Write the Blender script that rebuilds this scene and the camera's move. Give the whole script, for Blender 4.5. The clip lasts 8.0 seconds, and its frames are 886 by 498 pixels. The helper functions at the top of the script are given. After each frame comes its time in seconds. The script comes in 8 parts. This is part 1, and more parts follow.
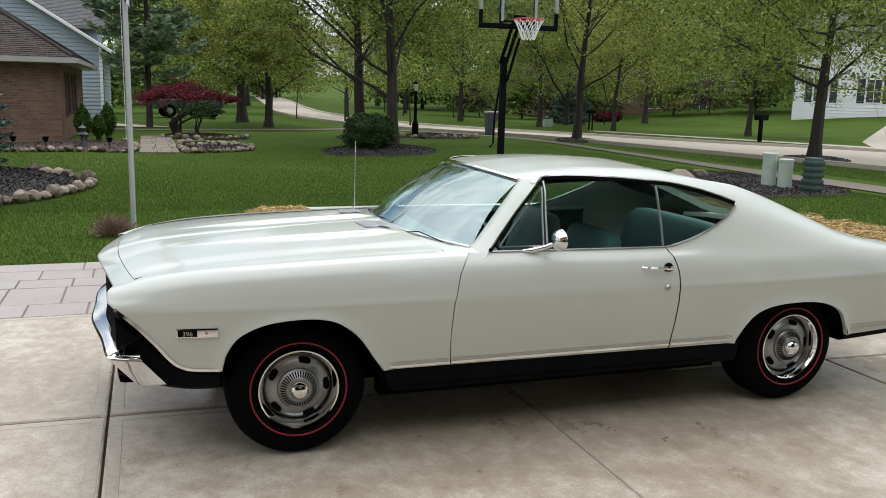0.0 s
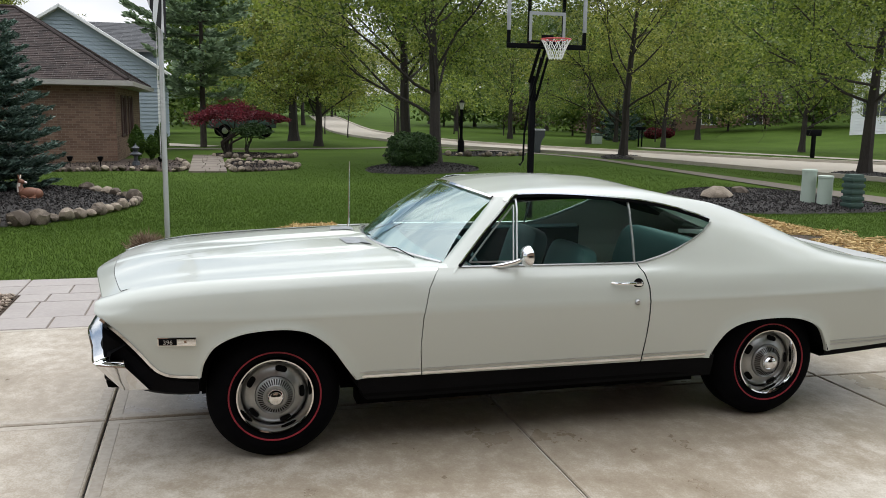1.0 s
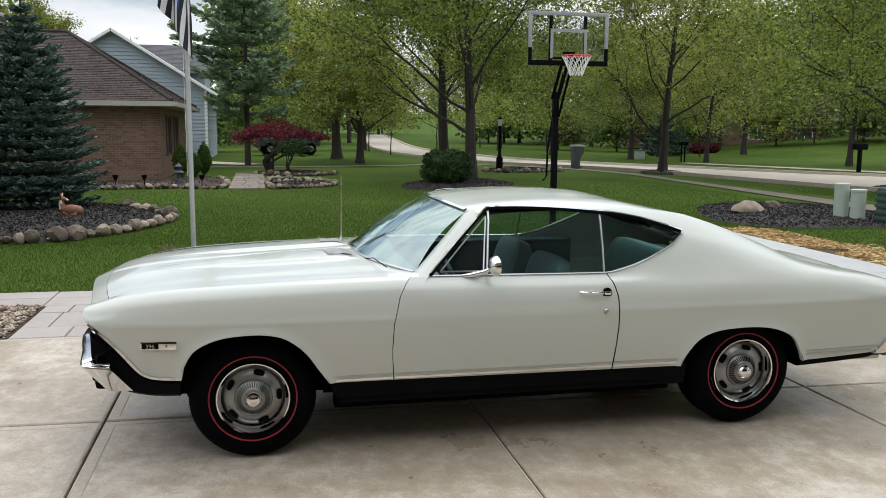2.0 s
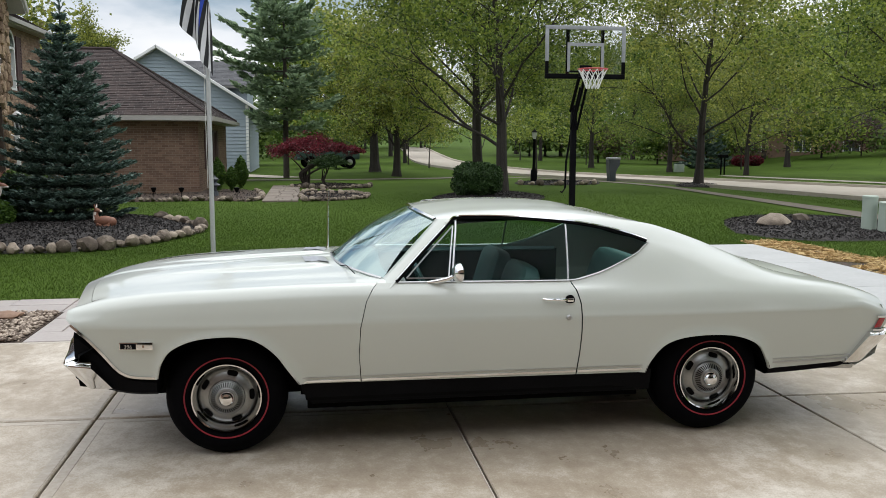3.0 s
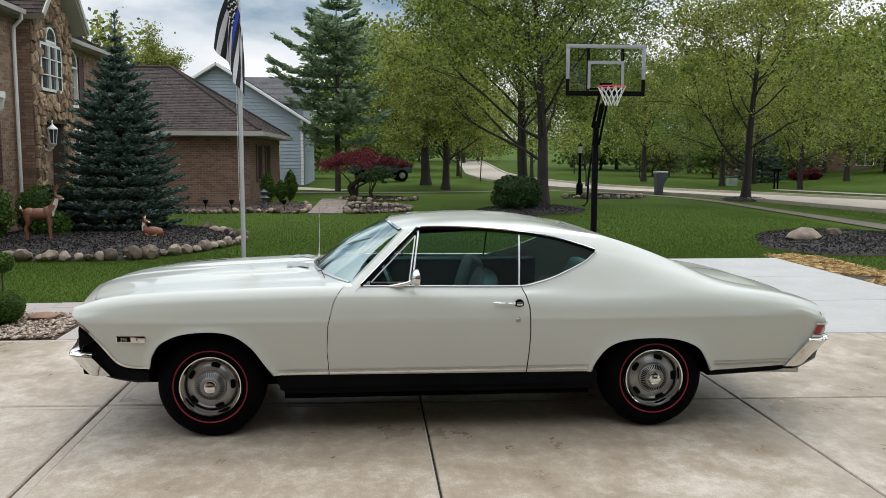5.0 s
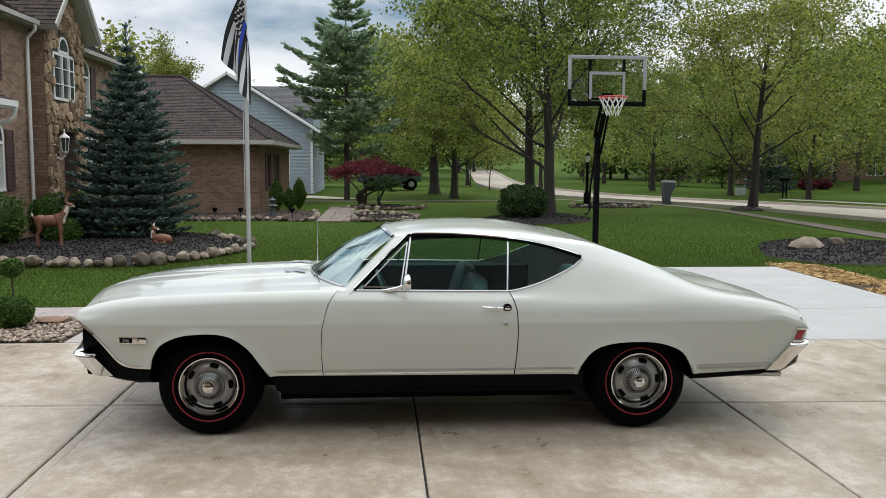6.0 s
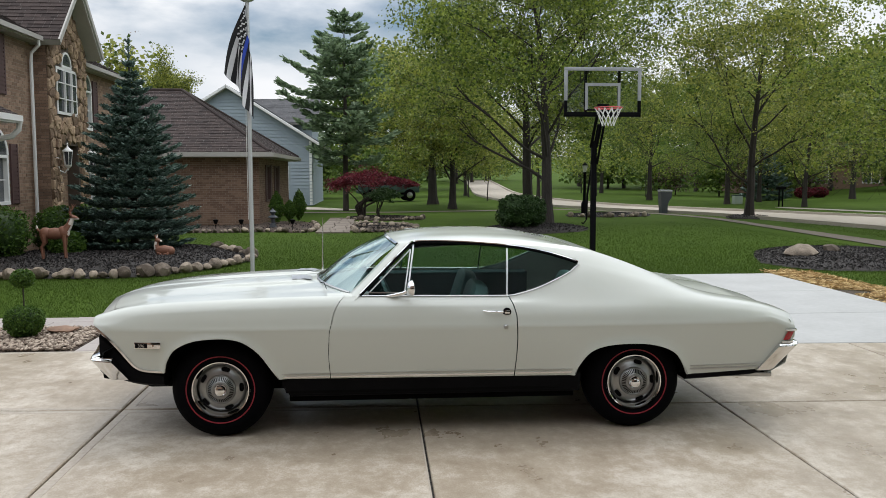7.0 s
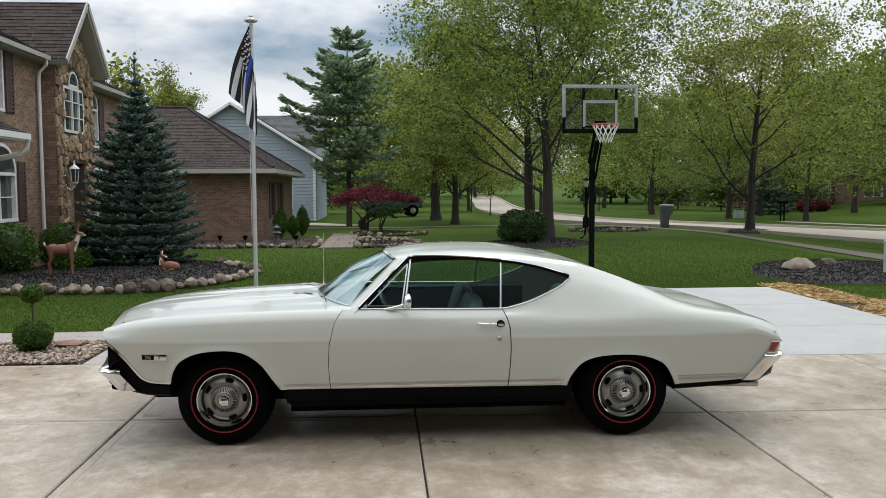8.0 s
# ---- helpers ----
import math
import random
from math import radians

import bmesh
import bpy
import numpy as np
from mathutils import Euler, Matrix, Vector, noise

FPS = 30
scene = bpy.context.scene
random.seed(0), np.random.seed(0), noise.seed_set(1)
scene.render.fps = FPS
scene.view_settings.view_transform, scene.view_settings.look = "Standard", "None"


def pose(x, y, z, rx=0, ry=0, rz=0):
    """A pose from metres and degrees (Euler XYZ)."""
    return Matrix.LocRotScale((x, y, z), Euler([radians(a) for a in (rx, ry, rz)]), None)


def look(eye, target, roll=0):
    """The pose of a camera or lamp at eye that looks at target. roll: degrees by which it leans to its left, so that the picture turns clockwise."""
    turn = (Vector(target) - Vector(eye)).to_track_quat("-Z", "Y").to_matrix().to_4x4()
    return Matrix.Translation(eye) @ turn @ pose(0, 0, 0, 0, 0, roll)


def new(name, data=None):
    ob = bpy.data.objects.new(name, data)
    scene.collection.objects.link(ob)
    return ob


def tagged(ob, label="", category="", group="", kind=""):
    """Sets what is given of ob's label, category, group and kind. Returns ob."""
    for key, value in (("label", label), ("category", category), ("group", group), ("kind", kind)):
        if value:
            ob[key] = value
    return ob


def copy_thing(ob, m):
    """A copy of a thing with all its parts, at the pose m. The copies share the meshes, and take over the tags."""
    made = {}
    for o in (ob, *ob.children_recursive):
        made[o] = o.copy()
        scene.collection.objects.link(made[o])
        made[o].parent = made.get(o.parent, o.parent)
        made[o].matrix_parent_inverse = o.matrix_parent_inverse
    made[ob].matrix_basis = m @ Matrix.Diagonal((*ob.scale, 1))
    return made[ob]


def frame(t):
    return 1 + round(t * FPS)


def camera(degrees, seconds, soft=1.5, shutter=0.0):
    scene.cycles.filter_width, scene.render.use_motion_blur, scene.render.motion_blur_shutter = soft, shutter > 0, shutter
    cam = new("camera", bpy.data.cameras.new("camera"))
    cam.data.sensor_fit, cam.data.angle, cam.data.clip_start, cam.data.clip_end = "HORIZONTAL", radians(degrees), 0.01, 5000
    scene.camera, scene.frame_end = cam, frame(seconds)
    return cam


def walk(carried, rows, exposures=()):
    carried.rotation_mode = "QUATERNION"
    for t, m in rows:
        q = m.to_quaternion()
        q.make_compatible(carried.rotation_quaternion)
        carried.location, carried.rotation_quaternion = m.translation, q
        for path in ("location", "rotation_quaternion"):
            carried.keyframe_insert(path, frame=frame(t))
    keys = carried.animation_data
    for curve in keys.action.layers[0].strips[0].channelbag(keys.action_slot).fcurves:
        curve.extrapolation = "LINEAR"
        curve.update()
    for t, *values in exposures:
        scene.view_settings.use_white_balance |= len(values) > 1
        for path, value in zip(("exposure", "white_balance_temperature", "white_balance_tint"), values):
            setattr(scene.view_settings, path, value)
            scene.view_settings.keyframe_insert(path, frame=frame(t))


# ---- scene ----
cam = camera(54.6, 8.0, soft=0.9)
PATH = [
    (0, (-0.64, -3.881, 1.725), (0.004, -2.021, 1.37), 1.4),
    (0.5, (-0.494, -4.071, 1.748), (0.088, -2.187, 1.411), 1.1),
    (1, (-0.289, -4.194, 1.758), (0.232, -2.289, 1.44), 0.9),
    (2.5, (0.25, -4.62, 1.756), (0.61, -2.671, 1.492), 0.2),
    (3, (0.46, -4.745, 1.755), (0.77, -2.785, 1.504), 0.2),
    (3.5, (0.62, -4.898, 1.756), (0.89, -2.931, 1.514), 0.1),
    (4, (0.732, -5.067, 1.748), (0.967, -3.095, 1.517), -0.3),
    (4.5, (0.872, -5.226, 1.784), (1.071, -3.249, 1.557), -0.1),
    (6, (1.111, -5.549, 1.793), (1.257, -3.565, 1.592), 0.3),
    (6.5, (1.075, -5.671, 1.783), (1.224, -3.685, 1.594), 0.1),
    (7, (1.07, -5.783, 1.789), (1.22, -3.796, 1.613), -0.1),
    (7.5, (1.096, -5.897, 1.792), (1.242, -3.908, 1.633), -0.2),
    (8, (1.112, -6.008, 1.805), (1.253, -4.018, 1.664), -0.3),
]
walk(cam, [(t, look(eye, target, roll)) for t, eye, target, roll in PATH], [(0.0, 0.0), (3.0, 0.0), (4.5, -0.05), (6.5, -0.06), (8.0, -0.13)])

# ---- world, sun, exposure ----
world = bpy.data.worlds.new("overcast_sky")
scene.world = world
world.use_nodes = True
wn, wl = world.node_tree.nodes, world.node_tree.links
wn.clear()
w_out = wn.new("ShaderNodeOutputWorld")
w_bg = wn.new("ShaderNodeBackground")
w_sky = wn.new("ShaderNodeTexSky")
w_sky.sky_type = 'NISHITA'
w_sky.sun_disc = False
w_sky.sun_elevation, w_sky.sun_rotation = radians(52), radians(150)
w_co = wn.new("ShaderNodeTexCoord")
w_map = wn.new("ShaderNodeMapping")
w_map.inputs["Scale"].default_value = (1.0, 1.0, 2.6)
w_map.inputs["Location"].default_value = (0.55, 0.2, 0.1)
w_n1 = wn.new("ShaderNodeTexNoise")
w_n1.inputs["Scale"].default_value = 3.2
w_n1.inputs["Detail"].default_value = 7.0
w_n1.inputs["Roughness"].default_value = 0.52
w_cov = wn.new("ShaderNodeValToRGB")          # cloud cover: a few blue gaps
w_cov.color_ramp.elements[0].position, w_cov.color_ramp.elements[1].position = 0.38, 0.52
w_n2 = wn.new("ShaderNodeTexNoise")
w_n2.inputs["Scale"].default_value = 5.0
w_n2.inputs["Detail"].default_value = 6.0
w_shade = wn.new("ShaderNodeValToRGB")        # cloud colour, grey bellies to white
w_shade.color_ramp.elements[0].position, w_shade.color_ramp.elements[1].position = 0.36, 0.62
w_shade.color_ramp.elements[0].color = (8.6, 9.3, 10.2, 1)
w_shade.color_ramp.elements[1].color = (11.8, 12.0, 12.3, 1)
w_mix = wn.new("ShaderNodeMix")
w_mix.data_type = 'RGBA'
wl.new(w_co.outputs["Generated"], w_map.inputs["Vector"])
wl.new(w_map.outputs["Vector"], w_n1.inputs["Vector"])
wl.new(w_map.outputs["Vector"], w_n2.inputs["Vector"])
wl.new(w_n1.outputs["Fac"], w_cov.inputs["Fac"])
wl.new(w_n2.outputs["Fac"], w_shade.inputs["Fac"])
w_high = wn.new("ShaderNodeMapRange")             # the cover closes overhead
w_high.inputs["From Min"].default_value, w_high.inputs["From Max"].default_value = 0.28, 0.55
w_z = wn.new("ShaderNodeSeparateXYZ")
wl.new(w_co.outputs["Generated"], w_z.inputs["Vector"])
wl.new(w_z.outputs["Z"], w_high.inputs["Value"])
w_max = wn.new("ShaderNodeMath")
w_max.operation = 'MAXIMUM'
wl.new(w_cov.outputs["Color"], w_max.inputs[0])
wl.new(w_high.outputs["Result"], w_max.inputs[1])
wl.new(w_max.outputs[0], w_mix.inputs["Factor"])
wl.new(w_sky.outputs["Color"], w_mix.inputs["A"])
wl.new(w_shade.outputs["Color"], w_mix.inputs["B"])
w_sep = wn.new("ShaderNodeSeparateXYZ")          # an overcast sky is brighter overhead than low down
wl.new(w_co.outputs["Generated"], w_sep.inputs["Vector"])
w_up = wn.new("ShaderNodeMapRange")
w_up.inputs["From Min"].default_value, w_up.inputs["From Max"].default_value = 0.15, 1.0
w_up.inputs["To Min"].default_value, w_up.inputs["To Max"].default_value = 1.14, 2.85
wl.new(w_sep.outputs["Z"], w_up.inputs["Value"])
w_gain = wn.new("ShaderNodeVectorMath")
w_gain.operation = 'SCALE'
wl.new(w_mix.outputs["Result"], w_gain.inputs[0])
wl.new(w_up.outputs["Result"], w_gain.inputs["Scale"])
wl.new(w_gain.outputs["Vector"], w_bg.inputs["Color"])
w_bg.inputs["Strength"].default_value = 0.075
wl.new(w_bg.outputs["Background"], w_out.inputs["Surface"])

sun = new("sun", bpy.data.lights.new("sun", 'SUN'))
sun.data.energy, sun.data.angle, sun.data.color = 0.9, radians(25), (1.0, 0.98, 0.95)
sun.matrix_world = look((6, 12, 25), (0, 0, 0))

# ---- materials ----
def shader(name):
    m = bpy.data.materials.new(name)
    m.use_nodes = True
    return m, m.node_tree.nodes, m.node_tree.links, m.node_tree.nodes["Principled BSDF"]


def surf(name, a, b=None, scale=4.0, fine=60.0, rough=0.6, metal=0.0, bump=0.0, depth=0.01, coat=0.0, spread=0.0, island=0.0, fine_mix=0.4, stretch=(1, 1, 1), rvar=0.0, spec=0.5):
    """Two colours mixed by a coarse and a fine noise, with relief; spread and island vary whole objects or loose pieces."""
    m, n, l, p = shader(name)
    b = b or tuple(c * 0.8 for c in a)
    co = n.new("ShaderNodeTexCoord")
    mp = n.new("ShaderNodeMapping")
    mp.inputs["Scale"].default_value = stretch
    l.new(co.outputs["Object"], mp.inputs["Vector"])
    n1, n2 = n.new("ShaderNodeTexNoise"), n.new("ShaderNodeTexNoise")
    n1.inputs["Scale"].default_value, n2.inputs["Scale"].default_value = scale, fine
    n1.inputs["Detail"].default_value, n2.inputs["Detail"].default_value = 5, 3
    for k in (n1, n2):
        l.new(mp.outputs["Vector"], k.inputs["Vector"])
    mx = n.new("ShaderNodeMix")
    mx.inputs["Factor"].default_value = fine_mix
    l.new(n1.outputs["Fac"], mx.inputs["A"])
    l.new(n2.outputs["Fac"], mx.inputs["B"])
    last = mx.outputs["Result"]
    for amount, source in ((spread, "ShaderNodeObjectInfo"), (island, "ShaderNodeNewGeometry")):
        if amount:
            info = n.new(source)
            out = info.outputs["Random"] if source.endswith("Info") else info.outputs["Random Per Island"]
            k = n.new("ShaderNodeMath")
            k.operation = 'MULTIPLY_ADD'
            k.inputs[1].default_value = amount
            l.new(out, k.inputs[0])
            l.new(last, k.inputs[2])
            k2 = n.new("ShaderNodeMath")
            k2.operation = 'SUBTRACT'
            k2.inputs[1].default_value = amount / 2
            l.new(k.outputs[0], k2.inputs[0])
            last = k2.outputs[0]
    ramp = n.new("ShaderNodeValToRGB")
    ramp.color_ramp.elements[0].position, ramp.color_ramp.elements[1].position = 0.3, 0.7
    ramp.color_ramp.elements[0].color, ramp.color_ramp.elements[1].color = (*a, 1), (*b, 1)
    l.new(last, ramp.inputs["Fac"])
    l.new(ramp.outputs["Color"], p.inputs["Base Color"])
    p.inputs["Roughness"].default_value, p.inputs["Metallic"].default_value = rough, metal
    p.inputs["Coat Weight"].default_value = coat
    p.inputs["Specular IOR Level"].default_value = spec
    p.inputs["Coat Roughness"].default_value = 0.04
    if rvar:
        k = n.new("ShaderNodeMath")
        k.operation = 'MULTIPLY_ADD'
        k.inputs[1].default_value, k.inputs[2].default_value = rvar, rough - rvar / 2
        l.new(n1.outputs["Fac"], k.inputs[0])
        l.new(k.outputs[0], p.inputs["Roughness"])
    if bump:
        bp = n.new("ShaderNodeBump")
        bp.inputs["Strength"].default_value, bp.inputs["Distance"].default_value = bump, depth
        l.new(mx.outputs["Result"], bp.inputs["Height"])
        l.new(bp.outputs["Normal"], p.inputs["Normal"])
    return m


def leafy(name, a, b, through_light=0.35, rough=0.5, patch=0.0, spec=0.25):
    """Leaves: colour from piece to piece, some light passing through; patch: how far a slow noise shifts whole areas."""
    m, n, l, p = shader(name)
    geo = n.new("ShaderNodeNewGeometry")
    ramp = n.new("ShaderNodeValToRGB")
    ramp.color_ramp.elements[0].color, ramp.color_ramp.elements[1].color = (*a, 1), (*b, 1)
    last = geo.outputs["Random Per Island"]
    if patch:
        co, nz, mx = n.new("ShaderNodeTexCoord"), n.new("ShaderNodeTexNoise"), n.new("ShaderNodeMix")
        nz.inputs["Scale"].default_value, nz.inputs["Detail"].default_value = 0.9, 5.0
        mx.inputs["Factor"].default_value = patch
        l.new(co.outputs["Object"], nz.inputs["Vector"])
        l.new(last, mx.inputs["A"])
        l.new(nz.outputs["Fac"], mx.inputs["B"])
        last = mx.outputs["Result"]
    l.new(last, ramp.inputs["Fac"])
    l.new(ramp.outputs["Color"], p.inputs["Base Color"])
    p.inputs["Roughness"].default_value = rough
    p.inputs["Specular IOR Level"].default_value = spec
    tr = n.new("ShaderNodeBsdfTranslucent")
    l.new(ramp.outputs["Color"], tr.inputs["Color"])
    ms = n.new("ShaderNodeMixShader")
    ms.inputs["Fac"].default_value = through_light
    l.new(p.outputs["BSDF"], ms.inputs[1])
    l.new(tr.outputs["BSDF"], ms.inputs[2])
    l.new(ms.outputs["Shader"], n["Material Output"].inputs["Surface"])
    return m


def pane_mat(name, tint, gloss=(1.0, 1.0, 1.0), face_on=0.055):
    """Thin glass: tinted, with a gloss that rises towards grazing views."""
    m, n, l, p = shader(name)
    n.remove(p)
    tr, gl, lw, ms = (n.new("ShaderNodeBsdfTransparent"), n.new("ShaderNodeBsdfGlossy"), n.new("ShaderNodeLayerWeight"), n.new("ShaderNodeMixShader"))
    tr.inputs["Color"].default_value = (*tint, 1)
    gl.inputs["Color"].default_value = (*gloss, 1)
    gl.inputs["Roughness"].default_value = 0.02
    lw.inputs["Blend"].default_value = 0.5
    pw, ma = n.new("ShaderNodeMath"), n.new("ShaderNodeMath")
    pw.operation, ma.operation = 'POWER', 'MULTIPLY_ADD'
    pw.inputs[1].default_value = 4.0
    ma.inputs[1].default_value, ma.inputs[2].default_value = 1 - face_on, face_on
    l.new(lw.outputs["Facing"], pw.inputs[0])
    l.new(pw.outputs[0], ma.inputs[0])
    l.new(ma.outputs[0], ms.inputs["Fac"])
    l.new(tr.outputs["BSDF"], ms.inputs[1])
    l.new(gl.outputs["BSDF"], ms.inputs[2])
    l.new(ms.outputs["Shader"], n["Material Output"].inputs["Surface"])
    return m


def sealed_concrete(name):
    """Old sealed slabs: brown stains, pale worn patches, fine grit, uneven gloss; no two slabs alike."""
    m, n, l, p = shader(name)
    co, info = n.new("ShaderNodeTexCoord"), n.new("ShaderNodeObjectInfo")
    add = n.new("ShaderNodeVectorMath")
    off = n.new("ShaderNodeMath")
    off.operation = 'MULTIPLY'
    off.inputs[1].default_value = 37.0
    l.new(info.outputs["Random"], off.inputs[0])
    l.new(co.outputs["Object"], add.inputs[0])
    l.new(off.outputs[0], add.inputs[1])
    streak = n.new("ShaderNodeMapping")           # broom strokes run along the slabs
    streak.inputs["Scale"].default_value = (1.0, 0.8, 1.0)
    l.new(add.outputs[0], streak.inputs["Vector"])
    ns = []
    for sc, det, dist, ro in ((0.7, 5, 0.0, 0.5), (3.4, 6, 0.0, 0.62), (12.0, 6, 0.0, 0.68), (110.0, 3, 0.0, 0.6)):
        k = n.new("ShaderNodeTexNoise")
        k.inputs["Scale"].default_value, k.inputs["Detail"].default_value, k.inputs["Distortion"].default_value = sc, det, dist
        k.inputs["Roughness"].default_value = ro
        l.new(streak.outputs["Vector"], k.inputs["Vector"])
        ns.append(k.outputs["Fac"])

    def mix(a, b, f):
        k = n.new("ShaderNodeMix")
        k.inputs["Factor"].default_value = f
        l.new(a, k.inputs["A"])
        l.new(b, k.inputs["B"])
        return k.outputs["Result"]
    big = mix(ns[0], ns[1], 0.50)
    tone = mix(mix(big, ns[2], 0.38), ns[3], 0.18)
    ramp = n.new("ShaderNodeValToRGB")
    e = ramp.color_ramp.elements
    e[0].position, e[0].color = 0.36, (0.233, 0.179, 0.125, 1)
    e[1].position, e[1].color = 0.62, (0.555, 0.507, 0.436, 1)
    mid = e.new(0.49)
    mid.color = (0.352, 0.294, 0.225, 1)
    l.new(tone, ramp.inputs["Fac"])
    l.new(ramp.outputs["Color"], p.inputs["Base Color"])
    rr = n.new("ShaderNodeMapRange")
    rr.inputs["From Min"].default_value, rr.inputs["From Max"].default_value = 0.35, 0.65
    rr.inputs["To Min"].default_value, rr.inputs["To Max"].default_value = 0.22, 0.58
    l.new(big, rr.inputs["Value"])
    l.new(rr.outputs["Result"], p.inputs["Roughness"])
    bp = n.new("ShaderNodeBump")
    bp.inputs["Strength"].default_value, bp.inputs["Distance"].default_value = 0.2, 0.003
    l.new(mix(ns[2], ns[3], 0.6), bp.inputs["Height"])
    l.new(bp.outputs["Normal"], p.inputs["Normal"])
    return m


M_PAINT = surf("white_car_paint", (0.500, 0.520, 0.472), (0.528, 0.548, 0.50), scale=0.7, fine=900, rough=0.36, coat=0.85)
M_CHROME = surf("chrome", (0.72, 0.72, 0.72), (0.8, 0.8, 0.8), scale=3, rough=0.07, metal=1.0)
M_STEEL = surf("brushed_steel", (0.42, 0.42, 0.42), (0.52, 0.52, 0.52), scale=6, rough=0.28, metal=1.0)
M_GREYWHEEL = surf("argent_wheel_paint", (0.25, 0.255, 0.25), (0.31, 0.31, 0.305), scale=9, rough=0.30, metal=0.85)
M_RUBBER = surf("tyre_rubber", (0.002, 0.002, 0.003), (0.0045, 0.0045, 0.005), scale=12, fine=160, rough=0.7, spec=0.025, bump=0.15, depth=0.002)
M_RED = surf("red_stripe", (0.25, 0.010, 0.022), (0.19, 0.008, 0.018), scale=12, rough=0.6)
M_BLACK = surf("satin_black", (0.003, 0.003, 0.0035), (0.006, 0.006, 0.007), scale=5, rough=0.55, spec=0.04)
M_MATT = surf("matt_black", (0.002, 0.002, 0.002), (0.004, 0.004, 0.004), scale=5, rough=0.9, spec=0.05)
M_LINING = surf("dark_lining", (0.012, 0.017, 0.018), (0.02, 0.027, 0.028), scale=8, rough=0.9)
M_TEAL = surf("teal_vinyl", (0.085, 0.15, 0.155), (0.115, 0.19, 0.195), scale=6, fine=200, rough=0.45, bump=0.1, depth=0.002)
M_TEALDARK = surf("dark_teal_carpet", (0.02, 0.035, 0.036), (0.03, 0.05, 0.05), scale=8, rough=0.9)
M_TAIL = surf("red_lens", (0.36, 0.006, 0.012), (0.28, 0.005, 0.010), scale=20, rough=0.25, coat=0.15)
M_LENS = surf("headlight_glass", (0.30, 0.30, 0.29), (0.22, 0.22, 0.22), scale=30, rough=0.12, coat=0.8)
M_GLASS = pane_mat("side_glass", (0.60, 0.73, 0.68), (0.95, 1.0, 1.0), 0.005)
M_WSHIELD = pane_mat("windshield_glass", (0.60, 0.76, 0.74), (0.84, 0.98, 0.97), 0.33)
M_CONC = sealed_concrete("sealed_concrete")
M_TOOLED = surf("tooled_concrete", (0.27, 0.222, 0.170), (0.48, 0.43, 0.365), scale=1.1, fine=30, rough=0.5, bump=0.12, depth=0.003, rvar=0.2)
M_NEWCONC = surf("new_concrete", (0.335, 0.337, 0.328), (0.415, 0.417, 0.408), scale=1.6, fine=14, rough=0.75, bump=0.08, depth=0.003, spread=0.06)
M_ROAD = surf("street_concrete", (0.34, 0.295, 0.24), (0.42, 0.375, 0.315), scale=0.4, fine=6, rough=0.85, bump=0.1)
M_PAVER = surf("paver_stone", (0.29, 0.255, 0.238), (0.39, 0.35, 0.325), scale=1.5, fine=25, rough=0.6, bump=0.25, depth=0.004, spread=0.12)
M_JOINT = surf("joint_filler", (0.03, 0.028, 0.025), (0.05, 0.045, 0.04), scale=9, rough=0.9)
M_LAWN = surf("lawn_soil_green", (0.036, 0.065, 0.008), (0.068, 0.112, 0.016), scale=0.35, fine=24, rough=0.95, bump=0.5, depth=0.02, fine_mix=0.5, spec=0.08)
M_GRASS = leafy("grass_blades", (0.034, 0.067, 0.008), (0.085, 0.136, 0.019), 0.45, patch=0.65)
M_MULCH = surf("dark_mulch", (0.010, 0.009, 0.009), (0.045, 0.038, 0.034), scale=9, fine=55, rough=0.95, bump=0.8, depth=0.03, fine_mix=0.7)
M_BROWNMULCH = surf("brown_soil", (0.035, 0.022, 0.015), (0.075, 0.05, 0.035), scale=7, fine=45, rough=0.95, bump=0.6, depth=0.03)
M_CHIP = surf("mulch_chips", (0.012, 0.011, 0.011), (0.06, 0.052, 0.048), scale=5, fine=50, rough=0.9, island=0.7)
M_ROCK = surf("field_stone", (0.080, 0.060, 0.044), (0.33, 0.268, 0.205), scale=3, fine=28, rough=0.85, bump=0.5, depth=0.02, spread=0.5)
M_PEBBLE = surf("river_pebbles", (0.12, 0.083, 0.058), (0.40, 0.322, 0.252), scale=3, fine=28, rough=0.7, island=0.9)
M_STRAW = surf("dry_straw", (0.35, 0.22, 0.09), (0.62, 0.46, 0.22), scale=4, fine=70, rough=0.9, island=0.7)
M_TANBRICK = surf("tan_brown_brick", (0.195, 0.125, 0.085), (0.335, 0.225, 0.158), scale=2.5, fine=35, rough=0.85, bump=0.3, depth=0.004, island=0.40)
M_BRICK = surf("brown_brick", (0.155, 0.093, 0.063), (0.245, 0.158, 0.112), scale=2.5, fine=35, rough=0.85, bump=0.3, depth=0.004, island=0.55)
M_MORTAR = surf("mortar", (0.29, 0.245, 0.195), (0.35, 0.30, 0.245), scale=6, rough=0.95, bump=0.2)
M_STONE = surf("sandstone_facing", (0.15, 0.096, 0.060), (0.40, 0.285, 0.185), scale=4.5, fine=26, rough=0.9, bump=1.0, depth=0.04, spread=0.55, fine_mix=0.5)
M_DARKMORTAR = surf("dark_mortar", (0.055, 0.040, 0.030), (0.10, 0.075, 0.055), scale=6, rough=0.95, bump=0.4)
M_SHINGLE = surf("brown_shingles", (0.024, 0.016, 0.0145), (0.055, 0.038, 0.034), scale=3, fine=50, rough=0.95, bump=0.4, depth=0.01, island=0.4)
